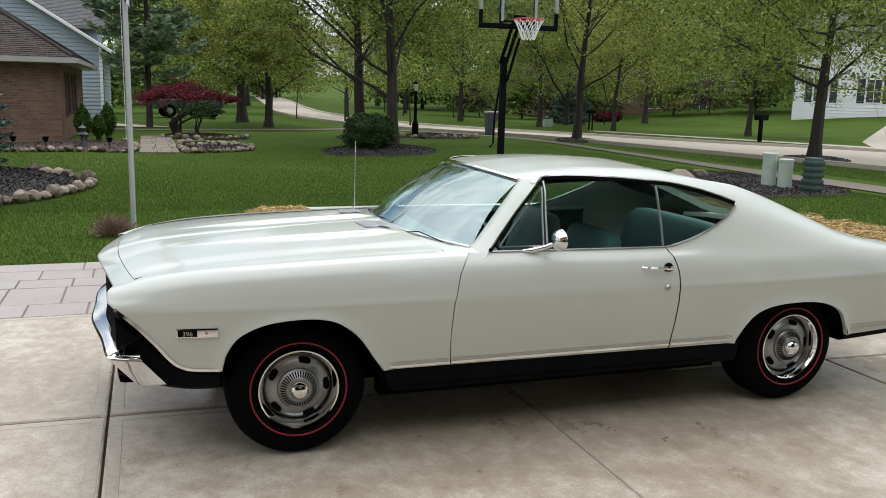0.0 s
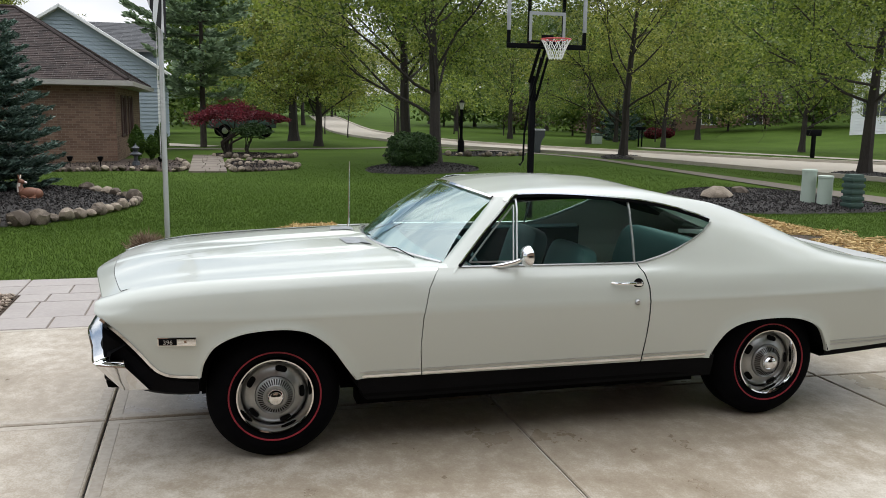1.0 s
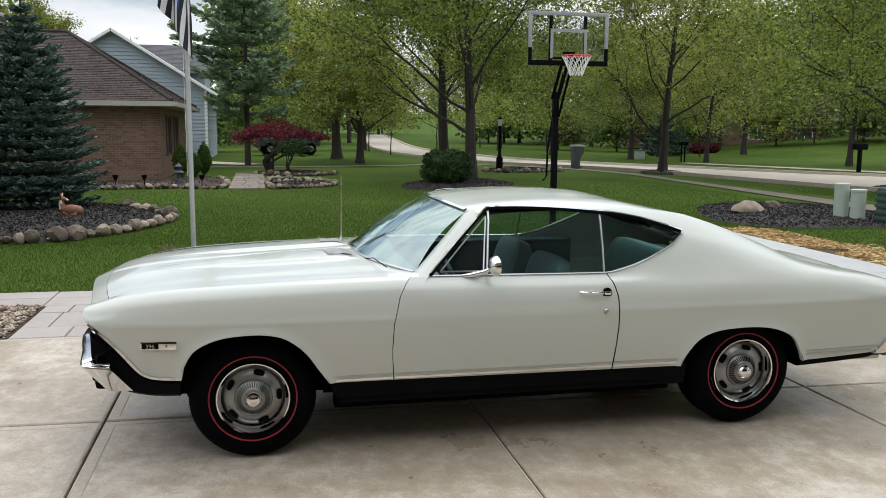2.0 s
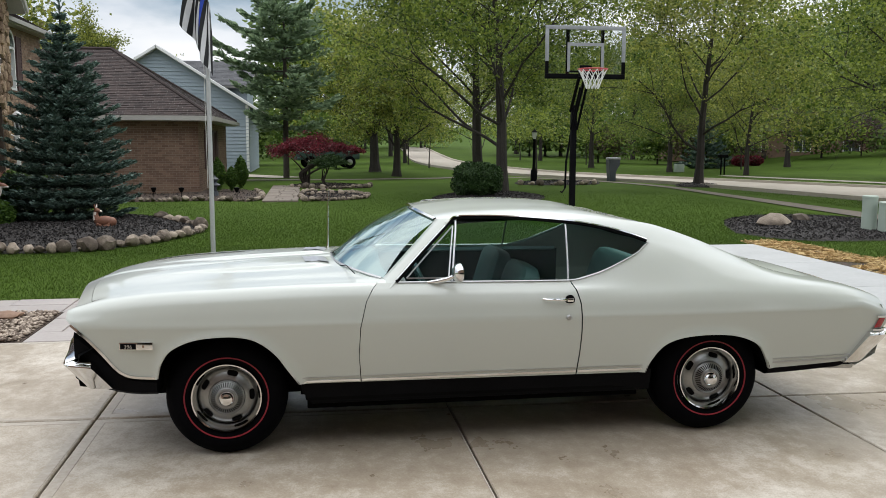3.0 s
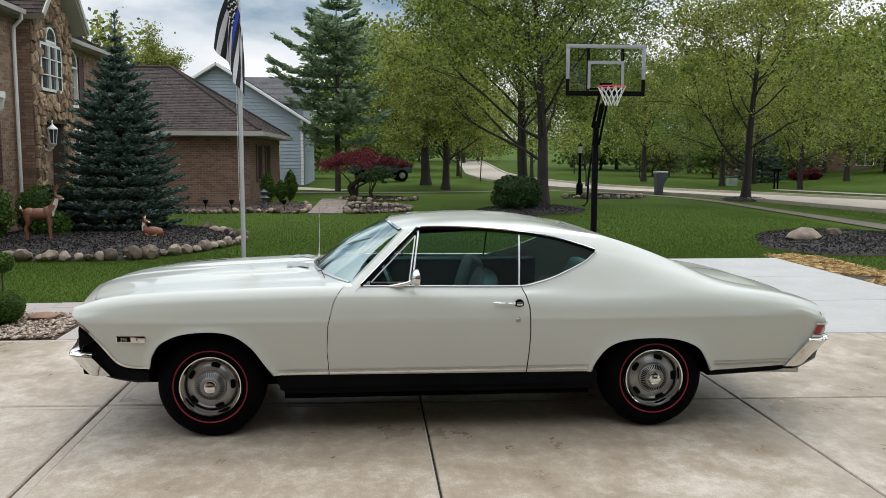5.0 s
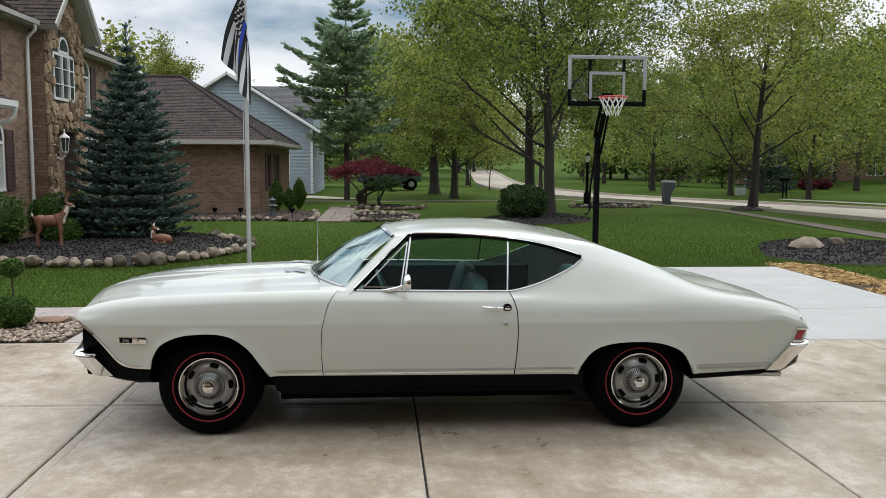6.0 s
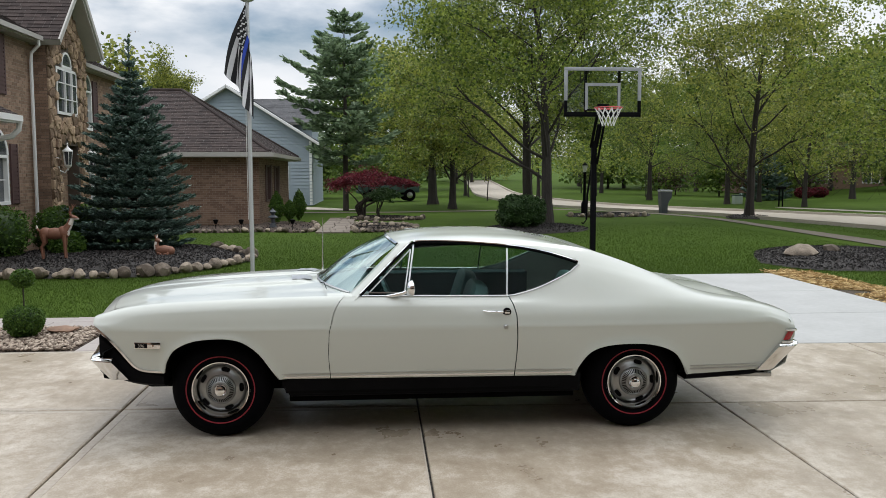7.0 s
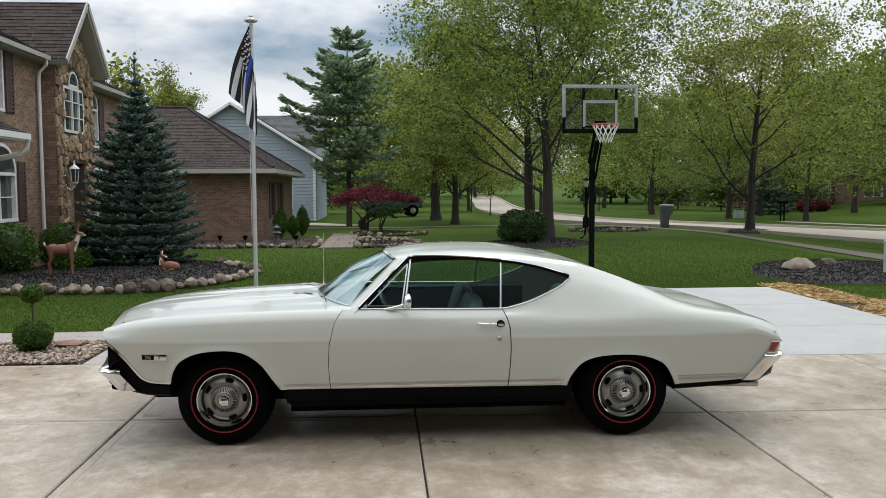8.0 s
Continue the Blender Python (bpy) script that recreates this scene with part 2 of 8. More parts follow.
M_GREYSHINGLE = surf("grey_shingles", (0.06, 0.06, 0.065), (0.11, 0.11, 0.115), scale=3, fine=40, rough=0.95, bump=0.3)
M_WHITE = surf("white_trim_paint", (0.72, 0.72, 0.70), (0.80, 0.80, 0.78), scale=2, fine=30, rough=0.5)
M_GUTTER = surf("almond_gutter", (0.36, 0.345, 0.32), (0.44, 0.42, 0.39), scale=2, fine=30, rough=0.5)
M_SIDING = surf("blue_grey_siding", (0.27, 0.325, 0.37), (0.32, 0.375, 0.42), scale=1.5, fine=30, rough=0.7)
M_WSIDING = surf("white_siding", (0.68, 0.69, 0.70), (0.76, 0.77, 0.78), scale=1.5, fine=30, rough=0.7)
M_SHUTTER = surf("plum_shutter", (0.075, 0.04, 0.04), (0.10, 0.055, 0.052), scale=3, rough=0.6)
M_DARKSHUTTER = surf("navy_shutter", (0.02, 0.024, 0.035), (0.03, 0.035, 0.045), scale=3, rough=0.6)
M_WINDOW = surf("window_glass_dark", (0.03, 0.035, 0.04), (0.09, 0.10, 0.11), scale=1.2, fine=3, rough=0.06, coat=0.5)
M_WOODBARK = surf("grey_bark", (0.018, 0.0145, 0.0125), (0.046, 0.038, 0.032), scale=5, fine=40, rough=0.95, bump=0.9, depth=0.03, stretch=(1, 1, 0.25))
M_DARKBARK = surf("dark_bark", (0.028, 0.022, 0.018), (0.06, 0.048, 0.038), scale=5, fine=40, rough=0.95, bump=0.9, depth=0.03, stretch=(1, 1, 0.25))
M_LEAF = leafy("spring_maple_leaves", (0.032, 0.074, 0.011), (0.305, 0.365, 0.062), 0.46, 0.42, spec=0.4)
M_LEAF_Y = leafy("yellow_green_leaves", (0.050, 0.090, 0.014), (0.385, 0.40, 0.080), 0.46, 0.42, spec=0.4)
M_LEAF_FAR = leafy("distant_leaves", (0.050, 0.098, 0.018), (0.17, 0.235, 0.05), 0.45)
M_REDLEAF = leafy("red_maple_leaves", (0.065, 0.010, 0.016), (0.21, 0.032, 0.045), 0.4)
M_NEEDLE = leafy("blue_spruce_needles", (0.026, 0.052, 0.042), (0.170, 0.250, 0.205), 0.12)
M_PINE = leafy("pine_needles", (0.080, 0.130, 0.070), (0.32, 0.42, 0.245), 0.3)
M_BOX = leafy("boxwood_leaves", (0.032, 0.076, 0.012), (0.105, 0.185, 0.03), 0.3)
M_DARKBOX = leafy("dark_leaves_and_shade_cores", (0.017, 0.040, 0.012), (0.052, 0.095, 0.027), 0.2)
M_BRUSH = leafy("bare_brushwood", (0.045, 0.032, 0.024), (0.14, 0.10, 0.07), 0.2)
M_TWIG = leafy("dry_twigs", (0.16, 0.10, 0.07), (0.30, 0.22, 0.16), 0.2)
M_DEER = surf("painted_deer", (0.155, 0.062, 0.036), (0.225, 0.098, 0.057), scale=5, fine=40, rough=0.6, bump=0.2, depth=0.004)
M_DEERWHITE = surf("cream_paint", (0.55, 0.48, 0.42), (0.66, 0.60, 0.54), scale=8, rough=0.6)
M_POLE = surf("galvanised_pole", (0.50, 0.51, 0.52), (0.60, 0.61, 0.62), scale=5, fine=50, rough=0.42, metal=0.6)
M_BLUE = surf("flag_blue", (0.02, 0.05, 0.35), (0.03, 0.07, 0.42), scale=8, rough=0.9)
M_FBLACK = surf("flag_black", (0.012, 0.012, 0.014), (0.02, 0.02, 0.022), scale=8, rough=0.9)
M_FWHITE = surf("flag_white", (0.55, 0.55, 0.57), (0.66, 0.66, 0.68), scale=8, rough=0.9)
M_ORANGE = surf("rim_orange_red", (0.50, 0.05, 0.06), (0.58, 0.08, 0.08), scale=8, rough=0.4)
M_NET = surf("white_net", (0.65, 0.65, 0.62), (0.75, 0.75, 0.72), scale=8, rough=0.9)
M_ACRYLIC = pane_mat("acrylic", (0.80, 0.84, 0.84), (0.8, 0.8, 0.8))
M_PEDESTAL = surf("sage_utility_paint", (0.34, 0.40, 0.34), (0.40, 0.46, 0.40), scale=3, rough=0.6)
M_DKGREEN = surf("dark_green_plastic", (0.025, 0.055, 0.045), (0.04, 0.075, 0.06), scale=3, rough=0.6)
M_LAMPGLASS = surf("frosted_lamp_glass", (0.62, 0.62, 0.58), (0.7, 0.7, 0.66), scale=9, rough=0.3)
M_SLATEPLASTIC = surf("slate_grey_plastic", (0.045, 0.052, 0.062), (0.065, 0.073, 0.085), scale=4, rough=0.55)
M_BRONZE = surf("weathered_slate", (0.16, 0.085, 0.05), (0.28, 0.17, 0.11), scale=6, rough=0.7)
M_INNER = surf("dimmed_interior_colour", (0.05, 0.045, 0.04), (0.08, 0.07, 0.06), scale=1, rough=0.9)
M_SIDEWALK = surf("old_pavement_concrete", (0.12, 0.098, 0.078), (0.18, 0.15, 0.12), scale=0.6, fine=9, rough=0.9, bump=0.15)
M_FLAGSTONE = surf("brown_flagstone", (0.15, 0.12, 0.095), (0.24, 0.20, 0.165), scale=1.2, fine=14, rough=0.85, bump=0.3, spread=0.3)
M_VENT = surf("grey_vent_paint", (0.30, 0.31, 0.33), (0.40, 0.41, 0.43), scale=14, rough=0.35, metal=0.3)

# ---- mesh helpers ----
def place(ob, parent):
    ob.parent = parent
    return ob


def finish(name, bm, material, smooth=True, angle=40):
    bmesh.ops.recalc_face_normals(bm, faces=bm.faces)
    me = bpy.data.meshes.new(name)
    for f in bm.faces:
        f.smooth = smooth
    if smooth:
        lim = radians(angle)
        for e in bm.edges:
            if len(e.link_faces) == 2 and e.calc_face_angle(0) > lim:
                e.smooth = False
    bm.to_mesh(me)
    bm.free()
    me.materials.append(material)
    return me


def part(name, bm, material, parent, label="", smooth=True, angle=40):
    """A bmesh as one mesh object under a thing or a part."""
    ob = new(name, finish(name, bm, material, smooth, angle))
    ob.parent = parent
    if label:
        tagged(ob, label)
    return ob


def raw(name, verts, faces, material, parent=None, label="", smooth=False, kind=""):
    """A mesh object from arrays."""
    me = bpy.data.meshes.new(name)
    me.from_pydata([tuple(v) for v in verts], [], faces)
    me.materials.append(material)
    if smooth:
        me.polygons.foreach_set("use_smooth", [True] * len(me.polygons))
    ob = new(name, me)
    if parent:
        ob.parent = parent
    if label or kind:
        tagged(ob, label, kind=kind)
    return ob


def thing(name, loc, label, category, group="", kind="", rz=0.0):
    ob = new(name)
    ob.empty_display_size = 0.2
    ob.matrix_basis = pose(*loc, 0, 0, rz)
    return tagged(ob, label, category, group, kind)


def grid(bm, rows, close=False):
    """Quads over rows of points of the same length."""
    vs = [[bm.verts.new(p) for p in r] for r in rows]
    for a, b in zip(vs, vs[1:]):
        for i in range(len(a) - (0 if close else 1)):
            j = (i + 1) % len(a)
            try:
                bm.faces.new((a[i], a[j], b[j], b[i]))
            except ValueError:
                pass
    return vs


def box(bm, lo, hi, bevel=0.0):
    r = bmesh.ops.create_cube(bm, size=1.0)
    c = [(a + b) / 2 for a, b in zip(lo, hi)]
    d = [b - a for a, b in zip(lo, hi)]
    for v in r["verts"]:
        v.co = Vector((c[0] + v.co.x * d[0], c[1] + v.co.y * d[1], c[2] + v.co.z * d[2]))
    if bevel:
        es = list({e for v in r["verts"] for e in v.link_edges})
        bmesh.ops.bevel(bm, geom=es, offset=bevel, segments=2, affect='EDGES', profile=0.6)


def tube(bm, pts, radii, n=8, cap=True):
    """A round bar through points; radii one number or one for each point."""
    pts = [Vector(p) for p in pts]
    if not hasattr(radii, "__len__"):
        radii = [radii] * len(pts)
    rings = []
    side = None
    for i, p in enumerate(pts):
        d = (pts[min(i + 1, len(pts) - 1)] - pts[max(i - 1, 0)]).normalized()
        if side is None:
            side = d.orthogonal().normalized()
        side = (side - d * side.dot(d)).normalized()
        up = d.cross(side)
        rings.append([p + (side * math.cos(2 * math.pi * k / n) + up * math.sin(2 * math.pi * k / n)) * radii[i] for k in range(n)])
    vs = grid(bm, rings, close=True)
    if cap:
        for r in (vs[0], vs[-1]):
            try:
                bm.faces.new(r)
            except ValueError:
                pass


def lathe(bm, profile, n=32, axis="z", at=(0, 0, 0), flip=1, cap=True):
    """A turned form: profile of (radius, height along the axis)."""
    rows = []
    for r, h in profile:
        row = []
        for k in range(n):
            a = 2 * math.pi * k / n
            p = (r * math.cos(a), r * math.sin(a), h) if axis == "z" else (r * math.cos(a), h * flip, r * math.sin(a))
            row.append((p[0] + at[0], p[1] + at[1], p[2] + at[2]))
        rows.append(row)
    vs = grid(bm, rows, close=True)
    for row, (r, h) in ((vs[0], profile[0]), (vs[-1], profile[-1])):
        if cap and r > 1e-6:
            try:
                bm.faces.new(row)
            except ValueError:
                pass
    bmesh.ops.remove_doubles(bm, verts=bm.verts, dist=1e-6)


def curve_fn(*pairs):
    """A smooth function through (x, value) pairs that never overshoots."""
    xs, ys = np.array([p[0] for p in pairs], float), np.array([p[1] for p in pairs], float)
    h, d = np.diff(xs), np.diff(ys) / np.diff(xs)
    m = np.zeros(len(xs))
    m[0], m[-1] = d[0], d[-1]
    for i in range(1, len(xs) - 1):
        if d[i - 1] * d[i] > 0:
            w1, w2 = 2 * h[i] + h[i - 1], h[i] + 2 * h[i - 1]
            m[i] = (w1 + w2) / (w1 / d[i - 1] + w2 / d[i])

    def value(x):
        x = min(max(x, xs[0]), xs[-1])
        i = min(max(int(np.searchsorted(xs, x)) - 1, 0), len(h) - 1)
        t = (x - xs[i]) / h[i]
        return float(ys[i] * (1 + 2 * t) * (1 - t) ** 2 + h[i] * m[i] * t * (1 - t) ** 2 + ys[i + 1] * t * t * (3 - 2 * t) + h[i] * m[i + 1] * t * t * (t - 1))
    return value


def spline(pts, per=8):
    """Points along a Catmull-Rom curve."""
    p = np.array([pts[0]] + list(pts) + [pts[-1]], float)
    out = []
    for i in range(1, len(p) - 2):
        a, b, c, d = p[i - 1], p[i], p[i + 1], p[i + 2]
        for k in range(per):
            t = k / per
            out.append(0.5 * (2 * b + (c - a) * t + (2 * a - 5 * b + 4 * c - d) * t * t + (3 * b - a - 3 * c + d) * t ** 3))
    out.append(p[-2])
    return np.array(out)


def lettering(name, text, size, material, parent):
    """Readable characters as a thin mesh, in the built-in font."""
    cu = bpy.data.curves.new(name, 'FONT')
    cu.body, cu.size, cu.extrude, cu.align_x = text, size, 0.0008, 'CENTER'
    tmp = bpy.data.objects.new(name, cu)
    me = bpy.data.meshes.new_from_object(tmp)
    bpy.data.objects.remove(tmp)
    me.materials.clear()
    me.materials.append(material)
    ob = new(name, me)
    ob.parent = parent
    return ob


def smoothstep(t):
    t = min(max(t, 0.0), 1.0)
    return t * t * (3 - 2 * t)


def strip(bm, pts, normals, width, thick):
    """A flat bar along points: width across (in the surface), thick along the normals."""
    rows = []
    pts = [Vector(p) for p in pts]
    for i, p in enumerate(pts):
        d = (pts[min(i + 1, len(pts) - 1)] - pts[max(i - 1, 0)]).normalized()
        nn = Vector(normals[i] if hasattr(normals[0], "__len__") else normals).normalized()
        s = d.cross(nn).normalized()
        rows.append([p - s * width / 2, p - s * width / 2 * 0.8 + nn * thick, p + s * width / 2 * 0.8 + nn * thick, p + s * width / 2])
    vs = grid(bm, rows, close=True)
    for r in (vs[0], vs[-1]):
        bm.faces.new(r)

# ---- ground, driveway, street ----
def hill(x, y):
    r = max(0.0, y - 55.0)
    return 0.009 * r * smoothstep(r / 60) + 0.11 * max(0.0, x - 30) * smoothstep((x - 30) / 15) * 0.6


def structure(name, bm, material, label, category, smooth=False):
    ob = new(name, finish(name, bm, material, smooth))
    return tagged(ob, label, category, kind="structure")


def prism(bm, outline, z0, z1):
    """A slab from an outline in plan."""
    lo = [bm.verts.new((x, y, z0)) for x, y in outline]
    hi = [bm.verts.new((x, y, z1)) for x, y in outline]
    bm.faces.new(hi)
    bm.faces.new(lo[::-1])
    for i in range(len(outline)):
        j = (i + 1) % len(outline)
        bm.faces.new((lo[i], lo[j], hi[j], hi[i]))


bm = bmesh.new()
gx = [-400, -200, -100, -60, -40] + list(range(-30, 61, 5)) + [70, 90, 120, 200, 400]
gy = [-300, -100, -40, -20] + list(range(-10, 81, 5)) + [90, 100, 120, 140, 170, 220, 300, 500, 800]
grid(bm, [[(x, y, hill(x, y) - 0.035) for x in gx] for y in gy])
ground = structure("ground", bm, M_LAWN, "mown green spring lawn", "lawn", True)


def cross_y(x):
    return 0.78 - 0.035 * (x + 0.9)


# old concrete slabs with tooled joints
drive = structure("driveway", bmesh.new(), M_CONC, "stained tan concrete driveway slabs with dark joints", "driveway")
XJ = [-7.0, -3.4, -0.885, 1.365, 3.705, 6.0, 8.0]
bed = bmesh.new()
prism(bed, [(-7.0, -9.0), (8.02, -9.0), (8.02, 2.6), (-1.0, 3.0), (-7.0, 3.03)], -0.10, -0.024)
part("joint_bed", bed, M_JOINT, drive, "dark joint filler", smooth=False)


def slab(name, outline, material, parent, top=0.0):
    bm = bmesh.new()
    c = np.mean(np.array(outline), axis=0)
    inner = [(x + (c[0] - x) * 0.006 / max(abs(c[0] - x), 0.3) * 1.0, y + (c[1] - y) * 0.006 / max(abs(c[1] - y), 0.3)) for x, y in outline]
    lo = [bm.verts.new((x, y, top - 0.09)) for x, y in outline]
    mid = [bm.verts.new((x, y, top - 0.006)) for x, y in outline]
    hi = [bm.verts.new((x, y, top)) for x, y in inner]
    bm.faces.new(hi)
    for a, b in ((lo, mid), (mid, hi)):
        for i in range(len(a)):
            j = (i + 1) % len(a)
            bm.faces.new((a[i], a[j], b[j], b[i]))
    return part(name, bm, material, parent, smooth=False)


for i in range(len(XJ) - 1):
    a, b = XJ[i] + 0.007, XJ[i + 1] - 0.007
    far_a, far_b = (3.03, 3.03) if b < 1.3 else (2.98 - 0.04 * (a - 1.3), 2.98 - 0.04 * (b - 1.3))
    for lo, hi in (((lambda x: -9.0), (lambda x: -6.2)), ((lambda x: -6.186), (lambda x: cross_y(x) - 3.5)), ((lambda x: cross_y(x) - 3.486), (lambda x: cross_y(x) - 0.011)), ((lambda x: cross_y(x) + 0.011), None)):
        ya, yb = (far_a, far_b) if hi is None else (hi(a), hi(b))
        piece = slab("concrete_slab", [(a, lo(a)), (b, lo(b)), (b, yb), (a, ya)], M_CONC, drive)
        if b > 1.4:
            continue
        # smooth tooled band along the joints
        bm = bmesh.new()
        w0, w1 = 0.010, 0.068
        e = 0.15 if b > 1 else 1.0
        ring = [[(a + w, lo(a) + w, h), (b - w * e, lo(b) + w, h), (b - w * e, yb - w, h), (a + w, ya - w, h)] for w, h in ((w0, -0.001), (w0 + 0.003, 0.0025), (w1, 0.0025), (w1 + 0.003, -0.001))]
        grid(bm, ring, close=True)
        part("tooled_band", bm, M_TOOLED, piece, "smooth paler band along the joints", smooth=False)

# newer pale slabs
pad = structure("parking_pad", bmesh.new(), M_NEWCONC, "pale new concrete parking pad", "pavement")
for xa, xb in ((1.62, 4.75), (4.762, 8.02)):
    for ya, yb in ((3.02, 4.66), (4.672, 6.7), (6.712, 8.92)):
        xa = 1.50 if xa < 2 and ya > 5 else xa
        lo_a = 2.99 - 0.04 * (xa - 1.3) if ya < 3.1 else ya
        lo_b = 2.99 - 0.04 * (xb - 1.3) if ya < 3.1 else ya
        slab("concrete_slab", [(xa, lo_a), (xb, lo_b), (xb, yb), (xa, yb)], M_NEWCONC, pad, 0.004)

# paver walk between lawn and driveway
walkway = structure("paver_walk", bmesh.new(), M_PAVER, "grey-pink stamped stone walk", "walkway")
rp = random.Random(4)
y = 3.045
for k, dep in enumerate((0.40, 0.62, 0.34, 0.40, 0.36)):
    if k == 3:
        y = max(y, 4.40)
    x = -8.0 + rp.uniform(0, 0.4)
    while x < 1.60:
        ln = rp.choice((0.45, 0.62, 0.80))
        x1 = min(x + ln, 1.60)
        xs_ = x if k >= 3 else max(x, -2.02)
        if x1 - xs_ > 0.10:
            slab("paver", [(xs_ + 0.006, y + 0.006), (x1 - 0.006, y + 0.006), (x1 - 0.006, y + dep - 0.006), (xs_ + 0.006, y + dep - 0.006)], M_PAVER, walkway, rp.uniform(-0.003, 0.002))
        x = x1
    y += dep
bm = bmesh.new()
prism(bm, [(-8, 3.04), (1.6, 3.04), (1.6, 5.17), (-8, 5.17)], -0.1, -0.012)
part("joint_bed", bm, M_FLAGSTONE, walkway, "sand joints", smooth=False)

# street, pavement strip
NEAR = spline([(19.0, -40), (18.8, 0), (18.4, 14), (17.6, 18.5), (16.8, 23), (15.4, 30), (12.7, 35), (10.4, 41), (9.2, 52), (9.4, 66), (11.5, 90), (15, 130)], 6)
FAR = spline([(27.5, -40), (27.2, 0), (26.6, 14), (25.2, 21), (21.8, 26), (18.9, 31.4), (16.0, 36.5), (13.8, 43), (12.8, 54), (12.9, 67), (15, 91), (18.5, 131)], 6)


def ribbon(name, left, right, material, label, category, lift):
    bm = bmesh.new()
    rows = []
    for (xa, ya), (xb, yb) in zip(left, right):
        rows.append([(xa + (xb - xa) * q, ya + (yb - ya) * q, hill(xa, ya) * (1 - q) + hill(xb, yb) * q + lift) for q in np.linspace(0, 1, 5)])
    grid(bm, rows)
    return structure(name, bm, material, label, category, True)


ribbon("road", NEAR, FAR, M_ROAD, "pale concrete residential street", "road", 0.0)
for nm, line, d in (("kerb_near", NEAR, -0.22), ("kerb_far", FAR, 0.22)):
    bm = bmesh.new()
    rows = []
    for i, (x, y) in enumerate(line):
        t = line[min(i + 1, len(line) - 1)] - line[max(i - 1, 0)]
        t = t / np.hypot(*t)
        o = np.array((t[1], -t[0])) * d
        h = hill(x, y)
        rows.append([(x, y, h), (x + o[0] * 0.15, y + o[1] * 0.15, h + 0.10), (x + o[0], y + o[1], h + 0.10), (x + o[0], y + o[1], h - 0.1)])
    grid(bm, rows)
    structure(nm, bm, M_ROAD, "low concrete kerb", "kerb")
side_a = spline([(13.1, 3), (13.3, 10), (13.5, 15), (13.9, 22), (14.0, 28), (12.4, 33), (9.0, 37)], 5)
side_b = spline([(14.2, 3), (14.4, 10), (14.4, 15), (14.5, 22), (14.55, 28.3), (12.8, 33.4), (9.4, 37.5)], 5)
ribbon("pavement_strip", side_a, side_b, M_SIDEWALK, "concrete pavement beside the street", "pavement", -0.012)
ribbon("pavement_far", [(-14, 34.0), (1.7, 33.8), (6.6, 35.0), (9.4, 37)], [(-14, 34.9), (1.7, 34.7), (6.6, 36.0), (9.2, 38)], M_SIDEWALK, "concrete pavement across the lawn", "pavement", -0.012)
ribbon("pavement_corner", [(29, 10), (27.6, 22), (24.6, 29.5), (21.4, 37)], [(30.2, 10), (28.8, 22.5), (25.6, 30), (22.3, 37.6)], M_ROAD, "concrete pavement across the street", "pavement", -0.01)
ribbon("drive_apron", [(14.8, 7.0), (18.6, 5.0)], [(14.9, 10.3), (18.4, 13.0)], M_ROAD, "concrete apron between pavement and street", "pavement", -0.008)
ribbon("far_drive", [(26.3, 16), (34, 24), (44, 33)], [(25.9, 22), (31, 28), (42, 37)], M_ROAD, "neighbour's concrete driveway", "driveway", -0.004)
ribbon("neighbour_drive", [(-0.9, 36.2), (-4.0, 39), (-9, 41)], [(0.4, 37.0), (-2.5, 40.6), (-9, 42.2)], M_ROAD, "neighbour's concrete walk", "walkway", -0.008)

# ---- the car: local x along it (nose at -x), v out from its middle line, z up ----
CAR_Y = 0.86
half_w = curve_fn((-0.95, 0.80), (-0.83, 0.85), (-0.6, 0.905), (-0.3, 0.94), (0, 0.958), (0.5, 0.96), (2.2, 0.96), (2.84, 0.965), (3.3, 0.95), (3.7, 0.92), (4.04, 0.87))
shoulder_z = curve_fn((-0.95, 0.825), (-0.83, 0.845), (-0.6, 0.895), (-0.39, 0.92), (0, 0.94), (0.64, 0.958), (0.9, 0.962), (1.95, 0.948), (2.4, 0.95), (2.84, 0.945), (3.31, 0.915), (3.74, 0.86), (3.96, 0.79), (4.04, 0.75))
hood_z = curve_fn((-0.95, 0.82), (-0.81, 0.895), (-0.6, 0.94), (0, 0.985), (0.4, 1.005), (0.75, 1.02))
roof_z = curve_fn((1.0, 1.30), (1.15, 1.33), (1.4, 1.36), (1.7, 1.372), (2.0, 1.360), (2.3, 1.328), (2.5, 1.298), (2.8, 1.205), (3.05, 1.10), (3.3, 0.985), (3.45, 0.94), (3.7, 0.90), (3.96, 0.83), (4.04, 0.79))
edge_z = curve_fn((1.0, 1.26), (1.15, 1.285), (1.4, 1.31), (1.7, 1.315), (2.0, 1.310), (2.3, 1.292), (2.5, 1.268), (2.65, 1.224), (2.8, 1.168), (3.05, 1.065), (3.3, 0.965), (3.45, 0.928), (3.7, 0.885), (3.96, 0.815), (4.04, 0.775))
edge_v = curve_fn((1.0, 0.63), (1.4, 0.66), (2.0, 0.665), (2.5, 0.65), (2.8, 0.66), (3.05, 0.68), (3.45, 0.71), (4.04, 0.68))
belt_z = curve_fn((0.8, 0.962), (1.2, 0.958), (1.95, 0.950), (2.11, 0.982), (2.26, 1.04), (2.40, 1.105), (2.47, 1.150), (2.6, 1.11), (2.8, 1.045), (3.05, 0.985), (3.3, 0.93), (3.45, 0.905), (3.74, 0.865), (3.96, 0.795), (4.04, 0.755))
